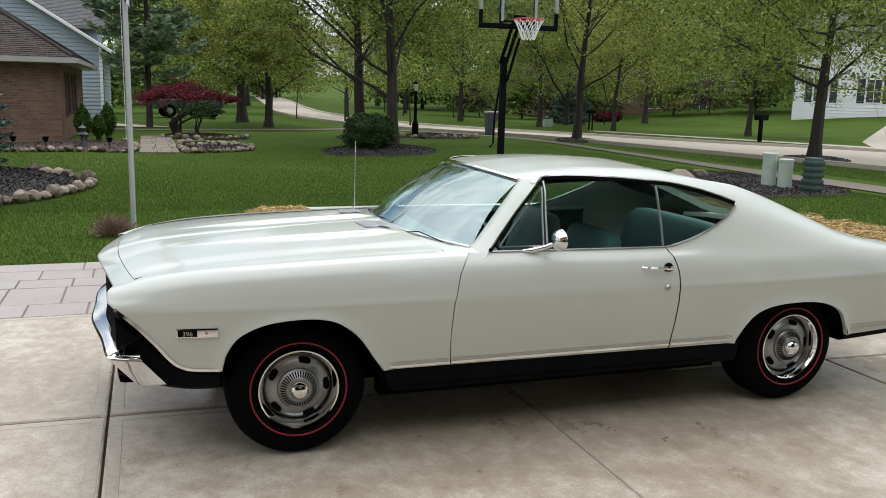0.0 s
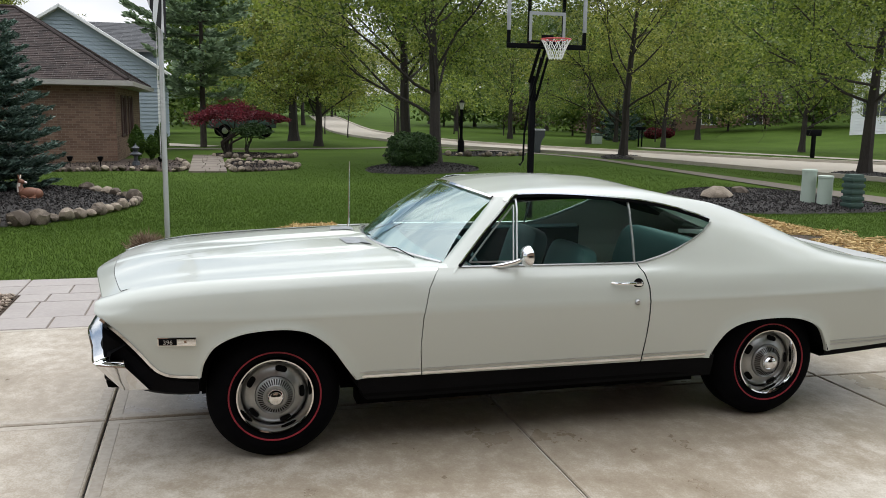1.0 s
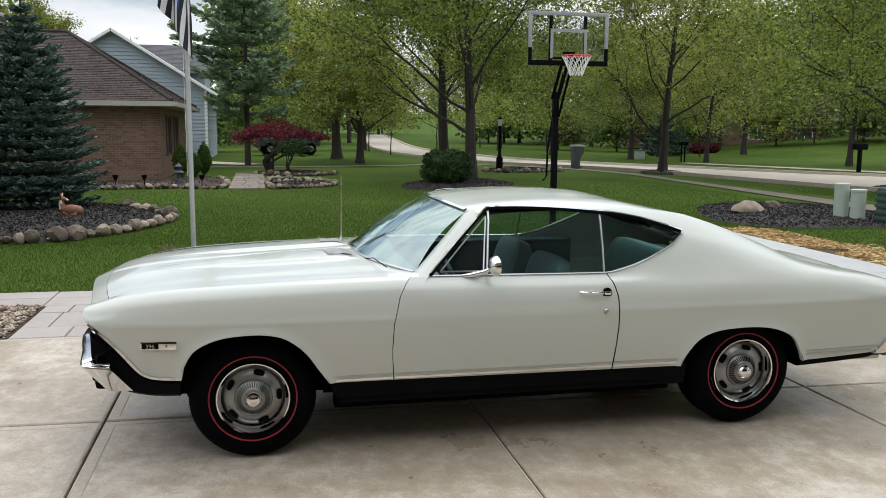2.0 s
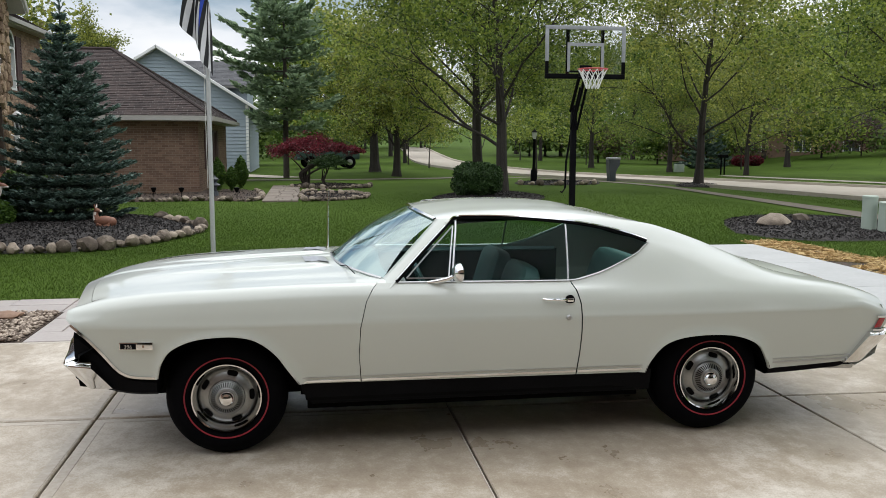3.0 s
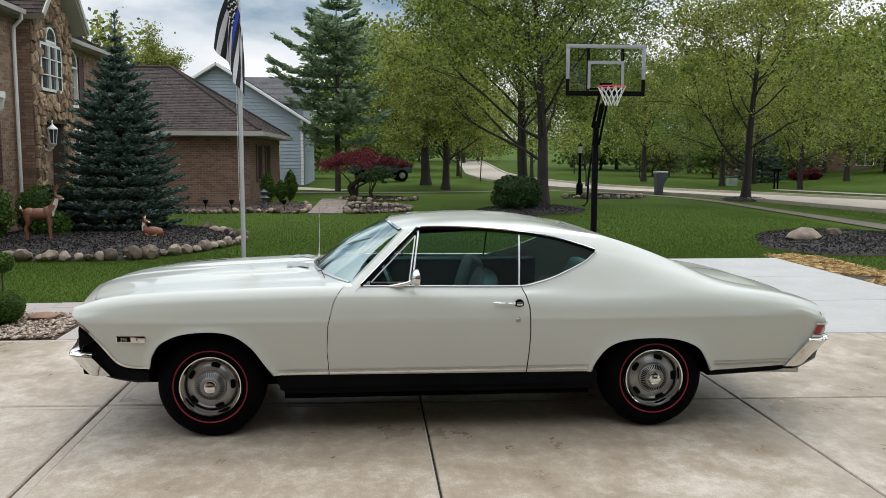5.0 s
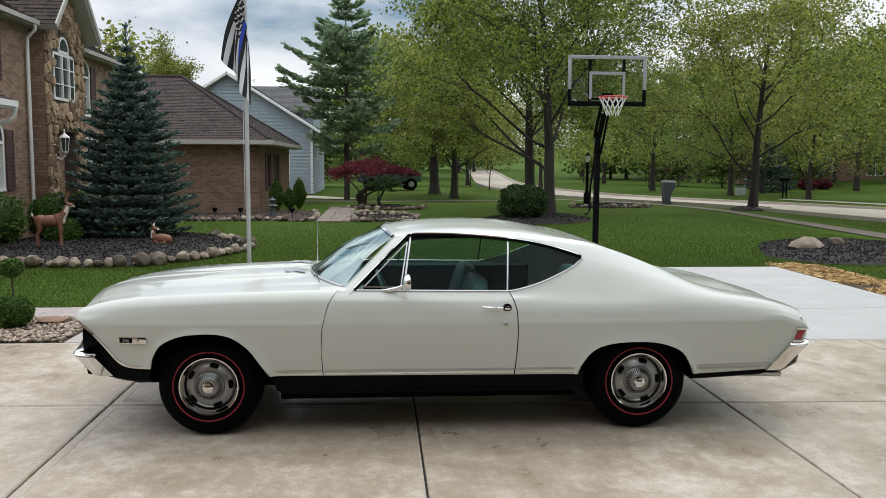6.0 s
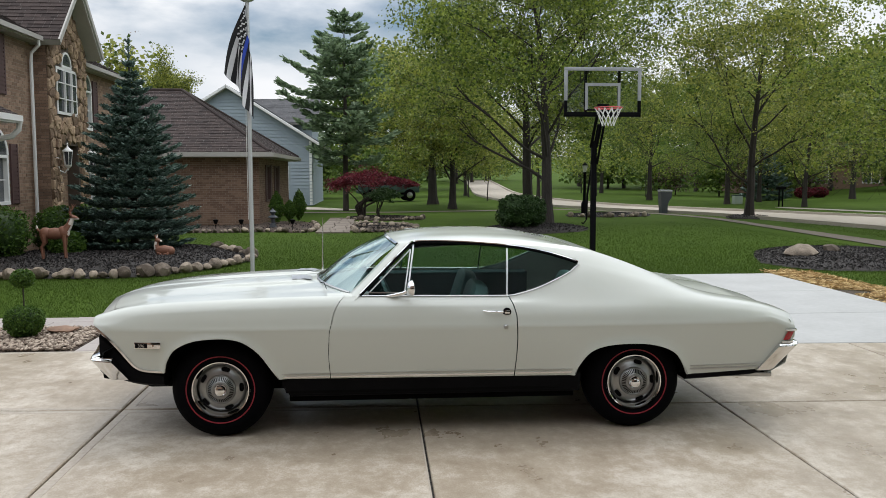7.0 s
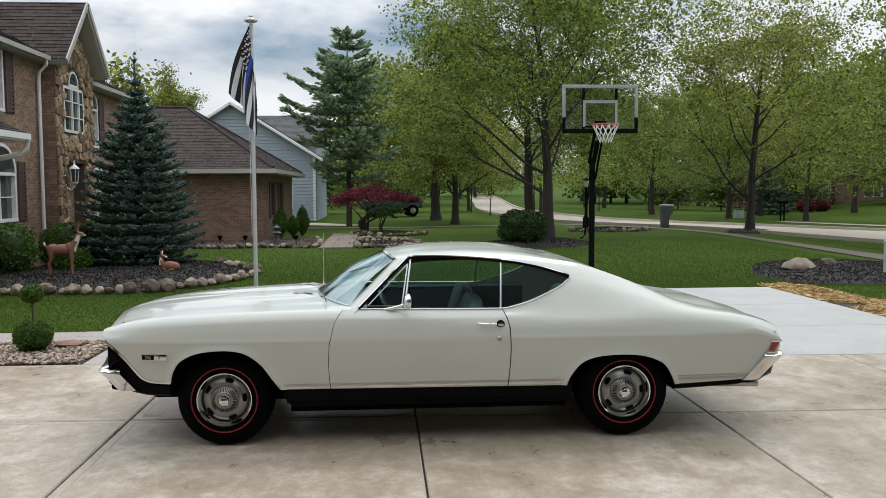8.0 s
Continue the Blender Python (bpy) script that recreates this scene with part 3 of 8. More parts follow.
window_top = curve_fn((0.94, 0.962), (1.30, 1.295), (1.45, 1.30), (1.97, 1.27), (2.23, 1.225), (2.37, 1.185), (2.44, 1.163), (2.47, 1.150), (2.6, 1.11))
arch_front = spline([(-0.358, 0.466), (-0.352, 0.50), (-0.335, 0.555), (-0.28, 0.63), (-0.16, 0.685), (0.0, 0.702), (0.12, 0.69), (0.20, 0.655), (0.28, 0.585), (0.345, 0.49), (0.40, 0.412)], 5)
arch_rear = spline([(2.41, 0.402), (2.435, 0.47), (2.51, 0.565), (2.63, 0.612), (2.82, 0.625), (2.98, 0.607), (3.11, 0.55), (3.175, 0.46), (3.205, 0.392)], 5)
LOW = np.array([(-0.84, 0.805), (-0.76, 0.735), (-0.68, 0.66), (-0.60, 0.56), (-0.565, 0.515), (-0.53, 0.488), (-0.47, 0.472), (-0.40, 0.467)] + [tuple(p) for p in arch_front]
               + [(0.6, 0.412), (2.0, 0.404)] + [tuple(p) for p in arch_rear] + [(3.3, 0.394), (3.74, 0.41), (3.78, 0.425), (3.86, 0.50), (3.98, 0.625), (4.02, 0.67)])


def low_z(x):
    return float(np.interp(x, LOW[:, 0], LOW[:, 1]))


def section(x, cabin):
    w, s = half_w(x), shoulder_z(x)
    k = min(0.755, s - 0.09)
    low = [(w - 0.058, 0.38), (w - 0.021, k - 0.16), (w - 0.0036, k - 0.028), (w, k), (w - 0.0056, k + 0.028), (w - 0.020, k + 0.48 * (s - k)), (w - 0.044, k + 0.8 * (s - k)), (w - 0.088, s)]
    if cabin:
        ve, ze, c = edge_v(x), edge_z(x), roof_z(x)
        fat = 0.012 + 0.03 * smoothstep((x - 1.6) / 0.8)
        top = [(0.5 * (w - 0.088 + ve) + fat, 0.5 * (s + ze)), (ve, ze), (0.34, c - 0.014), (0, c)]
    else:
        c = hood_z(x)
        top = [(w - 0.15, s + 0.16 * (c - s)), (w - 0.23, s + 0.30 * (c - s)), (0.35, s + 0.86 * (c - s)), (0, c)]
    pts = spline(low + top, 8)
    f = smoothstep((x - 1.95) / 0.45) if cabin else 0.0
    if f > 0:                                    # the rear pillar flows into the shoulder
        pad = np.pad(pts, ((8, 8), (0, 0)), mode="edge")
        soft = np.array([pad[i:i + 17].mean(axis=0) for i in range(len(pts))])
        m = np.clip((np.arange(len(pts)) - 36) / 10, 0, 1) * np.clip((len(pts) - 12 - np.arange(len(pts))) / 10, 0, 1)
        pts = pts + (soft - pts) * (f * m)[:, None]
    return pts


def skin(x, cabin, a, b, n):
    """n points on the section at x between two levels; a level is ('z', height) or ('v', half width)."""
    pts = section(x, cabin)
    t = np.arange(len(pts), dtype=float)

    def at(level):
        kind, val = level
        if kind == "z":
            return float(np.interp(val, np.maximum.accumulate(pts[:, 1]), t))
        key = -pts[33:, 0]
        return float(np.interp(-val, np.maximum.accumulate(key), t[33:]))
    ts = np.linspace(at(a), at(b), n)
    return [(float(np.interp(q, t, pts[:, 0])), float(np.interp(q, t, pts[:, 1]))) for q in ts]


def skin_v(x, z, cabin=True):
    return skin(x, cabin, ("z", z), ("z", z), 1)[0][0]


def door_front_x(z):
    return float(np.interp(z, [0.40, 0.57, 0.73, 0.87, 0.93, 0.99], [0.742, 0.730, 0.738, 0.772, 0.805, 0.86]))


def door_rear_x(z):
    return float(np.interp(z, [0.40, 0.55, 0.67, 0.83, 0.90, 0.96], [1.99, 2.003, 2.007, 2.0, 1.98, 1.95]))


car = thing("car", (0, CAR_Y, 0), "white two-door fastback muscle car parked on the driveway, chrome trim", "car")
SIDES = (-1, 1)


def shell(name, rows, side, material=None, label="", lip=0.03, thick_ends=True):
    """A body panel from rows of (x, v, z) columns, with an edge turned inward all round."""
    rows = [[(x, v, z) for x, v, z in r] for r in rows]
    turned = []
    for r in rows:
        x0, v0, z0 = r[0]
        turned.append([(x0, v0 - lip, z0 + 0.002)] + r)
    first = [(x + 0.004, v - lip, z) for x, v, z in turned[0]]
    last = [(x - 0.004, v - lip, z) for x, v, z in turned[-1]]
    rows = [first] + turned + [last] if thick_ends else turned
    bm = bmesh.new()
    grid(bm, [[(x, side * v, z) for x, v, z in r] for r in rows])
    bmesh.ops.remove_doubles(bm, verts=bm.verts, dist=1e-5)
    return part(name, bm, material or M_PAINT, car, label, angle=38)


def flare(x, v, z, arches):
    """The wheel-arch lip stands a little proud."""
    for arc in arches:
        d = float(np.min(np.hypot(arc[:, 0] - x, arc[:, 1] - z)))
        v += 0.016 * math.exp(-(d / 0.024) ** 2)
    return v


HOOD_V = 0.735
for side in SIDES:
    # fender
    xs = sorted(set([round(v, 4) for v in list(np.linspace(-0.828, -0.36, 22)) + list(arch_front[:, 0]) + list(np.linspace(0.42, 0.738, 12))]))
    rows = []
    for x0 in xs:
        inner = min(HOOD_V, half_w(x0) - 0.13)
        col = []
        for v, z in skin(x0, False, ("z", low_z(x0)), ("v", inner), 34):
            sh = smoothstep((x0 - 0.4) / 0.338)
            x = x0 + (door_front_x(min(z, 0.99)) - 0.738 - 0.0022) * sh
            x += 0.055 * smoothstep((0.80 - v) / 0.10) * smoothstep((-0.60 - x0) / 0.24) * smoothstep((z - 0.78) / 0.03)
            col.append((x, flare(x, v, z, [arch_front]), z))
        rows.append(col)
    fender = shell("fender", rows, side)
    # door
    rows = []
    for u in np.linspace(0, 1, 26):
        col = []
        for q in np.linspace(0, 1, 26):
            xm = 0.738 + u * 1.262
            z = low_z(xm) * (1 - q) + belt_z(max(xm, 0.86)) * q
            a, b = door_front_x(z) + 0.0022, door_rear_x(z) - 0.0022
            x = a + (b - a) * u
            col.append((x, skin_v(x, z), z))
        rows.append(col)
    door = shell("door", rows, side)
    # quarter panel, from the door to the tail
    xs = sorted(set([round(v, 4) for v in list(np.linspace(2.003, 2.40, 16)) + list(arch_rear[:, 0]) + list(np.linspace(2.43, 2.47, 3)) + list(np.linspace(3.22, 3.99, 26))]))
    rows = []
    for x0 in xs:
        col = []
        for v, z in skin(x0, True, ("z", low_z(x0)), ("z", max(belt_z(x0), low_z(x0) + 0.02)), 30):
            x = x0 + (door_rear_x(min(z, 0.96)) - 2.003 + 0.0050) * smoothstep((2.40 - x0) / 0.397) if x0 < 2.40 else x0
            col.append((x, flare(x, v, z, [arch_rear]), z))
        rows.append(col)
    top_cols = [r for r, x0 in zip(rows, xs) if x0 >= 2.4699]
    top_xs = [x0 for x0 in xs if x0 >= 2.4699]
    bm = bmesh.new()
    quarter_rows = [[(r[0][0], r[0][1] - 0.03, r[0][2])] + r for r in rows]
    grid(bm, [[(x, side * v, z) for x, v, z in r] for r in quarter_rows])
    # rear pillar and the deck's shoulder run on from it without a joint
    sail = []
    for x0, r in zip(top_xs, top_cols):
        up = skin(x0, True, ("z", r[-1][2]), ("v", 0.62), 14)
        sail.append([(x0, side * v, z) for v, z in up] + [(x0, side * 0.615, up[-1][1] - 0.05)])
    # over the side windows, the roof rail
    rail = []
    for x0 in list(np.linspace(1.245, 1.36, 5)) + list(np.linspace(1.42, 2.47, 22)):
        a = max(window_top(x0), 1.15) if x0 > 1.31 else edge_z(x0) - 0.02
        up = skin(x0, True, ("z", a + (0.004 if x0 < 2.465 else 0)), ("v", 0.62), 14)
        rail.append([(x0, side * v, z) for v, z in up] + [(x0, side * 0.615, up[-1][1] + (0.002 if x0 < 2.45 else -0.05))])
    grid(bm, [r[:-1] for r in rail])
    grid(bm, sail)
    # the rail's lower edge turns in above the glass
    grid(bm, [[r[0], (r[0][0], r[0][1] - side * 0.035, r[0][2] - 0.003)] for r in rail])
    bmesh.ops.remove_doubles(bm, verts=bm.verts, dist=0.0015)
    part("quarter_panel", bm, M_PAINT, car, angle=38)

# roof skin between the rails, down to the head of the rear window
bm = bmesh.new()
rows = []
for x0 in np.linspace(1.13, 2.47, 30):
    half = [(v, z) for v, z in skin(x0, True, ("v", 0.622), ("v", 0.0), 14)]
    bow = 0.07 * (1 - smoothstep((x0 - 1.13) / 0.5))
    low = smoothstep((x0 - 2.0) / 0.47) * 0.92           # the crown flattens towards the rear window
    half = [(v, z - (z - half[0][1]) * low) for v, z in half]
    row = [(x0 + bow * (v / 0.62) ** 2, -v, z) for v, z in half] + [(x0 + bow * (v / 0.62) ** 2, v, z) for v, z in reversed(half[:-1])]
    rows.append(row)
rows = [[(x + 0.005, y * 0.99, z - 0.03) for x, y, z in rows[0]]] + rows
grid(bm, rows)
part("roof", bm, M_PAINT, car, angle=50)


# hood with two raised domes
def hood_lift(x, v):
    run = smoothstep((x + 0.62) / 0.75) * (1 - smoothstep((x - 0.50) / 0.11))              # the domes grow out of the hood towards the windshield
    wide = 0.05 + 0.085 * smoothstep((x + 0.62) / 0.9)
    off = abs(abs(v) - 0.265)
    dome = 1 - smoothstep((off - wide) / 0.030)
    middle = 1 - smoothstep((abs(v) - 0.035) / 0.035)
    return 0.017 * dome * run + 0.005 * middle - 0.004 * smoothstep((abs(v) - 0.60) / 0.1)


bm = bmesh.new()
rows = []
for u in np.linspace(0, 1, 40):
    half = []
    for v in np.concatenate([np.linspace(HOOD_V - 0.006, 0.45, 10), np.linspace(0.44, 0.0, 45)]):
        a = -0.80 + 0.085 * (v / 0.73) ** 2
        b = 0.60 + 0.125 * (v / 0.73) ** 2
        x = a + (b - a) * u
        vv = min(v, half_w(x) - 0.135)
        _, z = skin(x, False, ("v", vv), ("v", vv), 1)[0]
        half.append((x, vv, z + hood_lift(x, v)))
    rows.append([(x, -v, z) for x, v, z in half] + [(x, v, z) for x, v, z in reversed(half[:-1])])
rows = [[(x + 0.006, y, z - 0.03) for x, y, z in rows[0]]] + rows + [[(x - 0.006, y, z - 0.03) for x, y, z in rows[-1]]]
grid(bm, rows)
hood = part("hood", bm, M_PAINT, car, angle=50)

# header panel above the grille: a flat plate that falls forward to a crisp edge
bm = bmesh.new()
rows = []
for v in np.linspace(-0.775, 0.775, 41):
    q = (abs(v) / 0.76) ** 2
    xa = -0.803 + 0.085 * (abs(v) / 0.73) ** 2
    vv = min(abs(v), half_w(xa) - 0.135)
    za = skin(xa, False, ("v", vv), ("v", vv), 1)[0][1] + hood_lift(xa, v) - 0.001
    xb, zb = -0.905 + 0.105 * (math.hypot(v, 0.08) - 0.08) / 0.68, 0.858 - 0.020 * q
    zb = min(zb, za - 0.012)
    rows.append([(xa + 0.004, v, za - 0.025), (xa, v, za), (xa + (xb - xa) * 0.4, v, za + (zb - za) * 0.34), (xa + (xb - xa) * 0.96, v, za + (zb - za) * 0.93), (xb, v, zb - 0.004), (xb + 0.006, v, zb - 0.014), (xb + 0.045, v, zb - 0.046), (xb + 0.065, v, zb - 0.05)])
grid(bm, rows)
part("header_panel", bm, M_PAINT, car, angle=32)
bm = bmesh.new()
strip(bm, [(-0.872 + 0.105 * (math.hypot(v, 0.08) - 0.08) / 0.68, v, 0.814 - 0.020 * (abs(v) / 0.76) ** 2) for v in np.linspace(-0.75, 0.75, 31)], (-1, 0, 0), 0.012, 0.008)
part("grille_moulding", bm, M_CHROME, car, "bright chrome moulding")
# grille, headlights
bm = bmesh.new()
for z in np.linspace(0.60, 0.79, 9):
    tube(bm, [(-0.86 + 0.08 * (v / 0.75) ** 2, v, z) for v in np.linspace(-0.74, 0.74, 21)], 0.006, 6)
box(bm, (-0.76, -0.8, 0.54), (-0.74, 0.8, 0.81))
part("grille", bm, M_BLACK, car, "black horizontal-bar grille")
for v in (-0.69, -0.50, 0.50, 0.69):
    bm = bmesh.new()
    x = -0.790 + 0.085 * (abs(v) / 0.76) ** 2
    lathe(bm, [(0.0, -0.03), (0.04, -0.025), (0.07, -0.008), (0.076, 0.0), (0.09, 0.0), (0.092, 0.03)], 20, "z")
    bmesh.ops.transform(bm, matrix=Matrix.Translation((x, v, 0.70)) @ Matrix.Rotation(radians(90), 4, 'Y'), verts=bm.verts)
    lamp = part("headlight", bm, M_LENS, car, "round glass headlight")
    bm = bmesh.new()
    lathe(bm, [(0.078, -0.004), (0.092, -0.006), (0.097, 0.004), (0.092, 0.012)], 24, "z", cap=False)
    bmesh.ops.transform(bm, matrix=Matrix.Translation((x - 0.004, v, 0.70)) @ Matrix.Rotation(radians(90), 4, 'Y'), verts=bm.verts)
    part("bezel", bm, M_CHROME, lamp, "chrome ring")


# bumpers
def wrap_bumper(name, path, back, label):
    """A chrome blade that wraps the corner: a sloping upper face, a rounded nose, and a taller face that falls away backwards."""
    prof = [(0.085, -0.03, 0.0), (0.078, -0.09, 0.0), (0.066, -0.10, 0.0), (0.014, -0.02, 0.0), (0.003, 0.03, 0.03), (0.0, 0.08, 0.07), (0.004, 0.15, 0.14), (0.026, 0.92, 0.92), (0.032, 0.99, 0.98), (0.07, 1.0, 1.0)]
    sign = 1 if path[0][0] < 1.5 else -1
    rows = []
    for i, (x, v, zt, zb) in enumerate(path):
        p, q = Vector(path[max(i - 1, 0)][:2]), Vector(path[min(i + 1, len(path) - 1)][:2])
        d = (q - p).normalized()
        inward = Vector((d.y, -d.x)) * sign
        rows.append([(x + inward.x * a + sign * back * lean, v + inward.y * a, zt + (zb - zt) * f) for a, f, lean in prof])
    bm = bmesh.new()
    vs = grid(bm, rows)
    bm.faces.new(vs[0])
    bm.faces.new(vs[-1])
    return part(name, bm, M_CHROME, car, label, angle=24)


half_path = [(-0.934, 0.0, 0.600, 0.424), (-0.936, 0.30, 0.600, 0.424), (-0.908, 0.50, 0.596, 0.424), (-0.878, 0.66, 0.588, 0.423), (-0.860, 0.80, 0.578, 0.422), (-0.851, 0.862, 0.571, 0.421), (-0.838, 0.893, 0.568, 0.420), (-0.810, 0.908, 0.566, 0.420), (-0.770, 0.915, 0.562, 0.420), (-0.725, 0.918, 0.557, 0.420), (-0.698, 0.919, 0.552, 0.420)]
fp = [tuple(p) for p in spline(half_path, 4)]
wrap_bumper("front_bumper", [(x, -v, a, b) for x, v, a, b in reversed(fp)] + fp[1:], 0.105, "polished chrome front bumper")
# dark filler behind the front bumper
bm = bmesh.new()
rows = []
for v in np.linspace(-0.86, 0.86, 27):
    x = float(np.interp(abs(v), [0, 0.35, 0.6, 0.75, 0.86], [-0.90, -0.89, -0.87, -0.84, -0.79]))
    rows.append([(x + 0.10, v, 0.64), (x + 0.03, v, 0.60), (x + 0.02, v, 0.56), (x + 0.10, v, 0.47), (x + 0.16, v, 0.43), (x + 0.3, v, 0.42)])
grid(bm, rows)
part("bumper_filler", bm, M_BLACK, car, "black panel behind the bumper")
half_path = [(4.050, 0.0, 0.598, 0.404), (4.050, 0.45, 0.598, 0.404), (4.046, 0.72, 0.598, 0.404), (4.038, 0.83, 0.597, 0.403), (4.025, 0.872, 0.595, 0.402), (3.998, 0.896, 0.592, 0.401), (3.935, 0.908, 0.590, 0.400), (3.872, 0.912, 0.588, 0.400)]
fp = [tuple(p) for p in spline(half_path, 4)]
wrap_bumper("rear_bumper", [(x, -v, a, b) for x, v, a, b in reversed(fp)] + fp[1:], 0.155, "polished chrome rear bumper")

for side in SIDES:
    # black lower valance ahead of the wheel
    bm = bmesh.new()
    rows = []
    for x, zt, zb in ((-0.80, 0.72, 0.45), (-0.72, 0.66, 0.42), (-0.64, 0.58, 0.40), (-0.58, 0.52, 0.385), (-0.52, 0.485, 0.375), (-0.45, 0.468, 0.37), (-0.365, 0.464, 0.37)):
        v = half_w(x) - 0.045
        rows.append([(x, side * (v - 0.02), zt), (x, side * v, zt - 0.02), (x, side * (v - 0.005), zb + 0.02), (x, side * (v - 0.04), zb), (x, side * (v - 0.2), zb)])
    rows.append([(-0.36, side * (v - 0.2), z) for _, _, z in rows[-1]])
    grid(bm, rows)
    part("front_valance", bm, M_BLACK, car, "black painted lower panel")
    # side lamp beside the grille
    bm = bmesh.new()
    box(bm, (-0.79, side * 0.868 - 0.02, 0.548), (-0.70, side * 0.868 + 0.02, 0.572), 0.006)
    part("side_lamp", bm, M_CHROME, car, "narrow chrome parking lamp")
    # black rocker; its rear end runs on past the sill to stand in for shadow
    bm = bmesh.new()
    rows = []
    for x in (0.40, 0.415, 0.9, 1.5, 2.0, 2.455, 2.47):
        e = 0.2 if x in (0.40, 2.47) else 0.0
        v = half_w(x) - 0.062 - e
        rows.append([(x, side * (v + 0.0), 0.416), (x, side * (v - 0.006), 0.36), (x + (0.05 if x < 1 else 0), side * (v - 0.03), 0.285), (x + (0.05 if x < 1 else 0), side * (v - 0.07), 0.272), (x, side * (v - 0.4), 0.272)])
    grid(bm, rows)
    part("rocker_panel", bm, M_BLACK, car, "black rocker panel")
    bm = bmesh.new()
    rows = []
    for x in (3.21, 3.3, 3.5, 3.7, 3.78):
        v = half_w(x) - 0.07
        rows.append([(x, side * v, low_z(x) + 0.01), (x, side * (v - 0.004), low_z(x) - 0.035), (x, side * (v - 0.04), low_z(x) - 0.05), (x, side * (v - 0.3), low_z(x) - 0.05)])
    grid(bm, rows)
    part("rear_valance", bm, M_BLACK, car, "black lower panel")
    # bright lower mouldings: two fine bars
    for z0, wd in ((0.424, 0.014), (0.446, 0.006)):
        for a, b in ((0.415, 0.735), (0.745, 1.988), (2.0, 2.40)):
            bm = bmesh.new()
            strip(bm, [(x, side * (skin_v(x, z0) - 0.001), z0) for x in np.linspace(a, b, 10)], (0, side, 0.05), wd, 0.006)
            part("lower_moulding", bm, M_CHROME if wd > 0.01 else M_STEEL, car, "bright rocker moulding")
    for z0, wd in ((0.43, 0.012), (0.452, 0.006)):
        bm = bmesh.new()
        strip(bm, [(x, side * (skin_v(x, z0) - 0.001), z0) for x in np.linspace(3.225, 3.76, 10)], (0, side, 0.05), wd, 0.006)
        part("lower_moulding", bm, M_STEEL, car, "bright rocker moulding")
    # moulding along the fender's front edge
    bm = bmesh.new()
    edge = [(-0.80, 0.772), (-0.72, 0.70), (-0.64, 0.612), (-0.575, 0.53), (-0.535, 0.497), (-0.48, 0.479), (-0.365, 0.472)]
    strip(bm, [(x, side * (skin_v(x, z, False) + 0.001), z) for x, z in spline(edge, 4)], (0, side, 0), 0.016, 0.010)
    part("fender_edge_moulding", bm, M_CHROME, car, "bright edge moulding")
    # arch lips, bright
    for arc in (arch_front, arch_rear):
        bm = bmesh.new()
        strip(bm, [(x, side * (skin_v(x, z, x > 1.5) + 0.010), z + 0.004) for x, z in arc], (0, side, 0), 0.012, 0.005)
        part("arch_moulding", bm, M_PAINT, car)

# tail lights wrap the corner
for side in SIDES:
    bm = bmesh.new()
    rows = []
    for x, v in ((3.945, 0.886), (3.985, 0.884), (4.005, 0.868), (4.012, 0.80), (4.012, 0.55)):
        rows.append([(x + 0.008 * k - 0.045, side * (v + 0.004), 0.618 + 0.015 * k) for k in range(5)])
    grid(bm, rows)
    tl = part("tail_light", bm, M_TAIL, car, "red tail light lens")
    for z in (0.606, 0.688):
        bm = bmesh.new()
        strip(bm, [(x + (z - 0.6) * 0.3 - 0.045, side * (v + 0.002), z) for x, v in ((3.93, 0.889), (3.985, 0.888), (4.012, 0.872), (4.02, 0.80), (4.02, 0.55))], [(0, side, 0), (0.3, side, 0), (1, side, 0), (1, 0, 0), (1, 0, 0)], 0.014, 0.012)
        part("bezel", bm, M_CHROME, tl, "chrome surround bar")
# tail panel
bm = bmesh.new()
rows = []
for v in np.linspace(-0.87, 0.87, 21):
    rows.append([(3.955, v, 0.76), (3.98, v, 0.70), (3.965, v, 0.58), (3.93, v, 0.45), (3.80, v, 0.38)])
grid(bm, rows)
part("tail_panel", bm, M_PAINT, car)

# trunk lid and rear window between the pillars
bm = bmesh.new()
rows = []
for x0 in np.linspace(3.08, 3.985, 20):
    zc = float(np.interp(x0, [3.05, 3.3, 3.7, 3.95, 4.03], [0.965, 0.955, 0.905, 0.835, 0.76]))
    rows.append([(x0, v, zc - 0.04 * (v / 0.61) ** 2 - 0.006) for v in np.linspace(-0.612, 0.612, 17)])
rows = [[(x, y, z - 0.03) for x, y, z in rows[0]]] + rows
grid(bm, rows)
part("trunk_lid", bm, M_PAINT, car)
bm = bmesh.new()
rows = []
for q in np.linspace(0, 1, 10):
    rows.append([(2.46 + 0.60 * q + 0.03 * math.sin(q * math.pi), v, 1.268 - 0.300 * q - 0.012 * (v / 0.6) ** 2 - (0.006 if q in (0, 1) else 0)) for v in np.linspace(-0.61, 0.61, 13)])
grid(bm, rows)
part("rear_window", bm, M_GLASS, car, "rear window glass")


# windshield
def ws_base(v):
    q = (abs(v) / 0.78) ** 2.2
    return (0.615 + 0.255 * q, v, 1.005 - 0.03 * q)


def ws_top(v):
    q = (abs(v) / 0.60) ** 2
    return (1.128 + 0.075 * q, v, 1.318 - 0.028 * q)


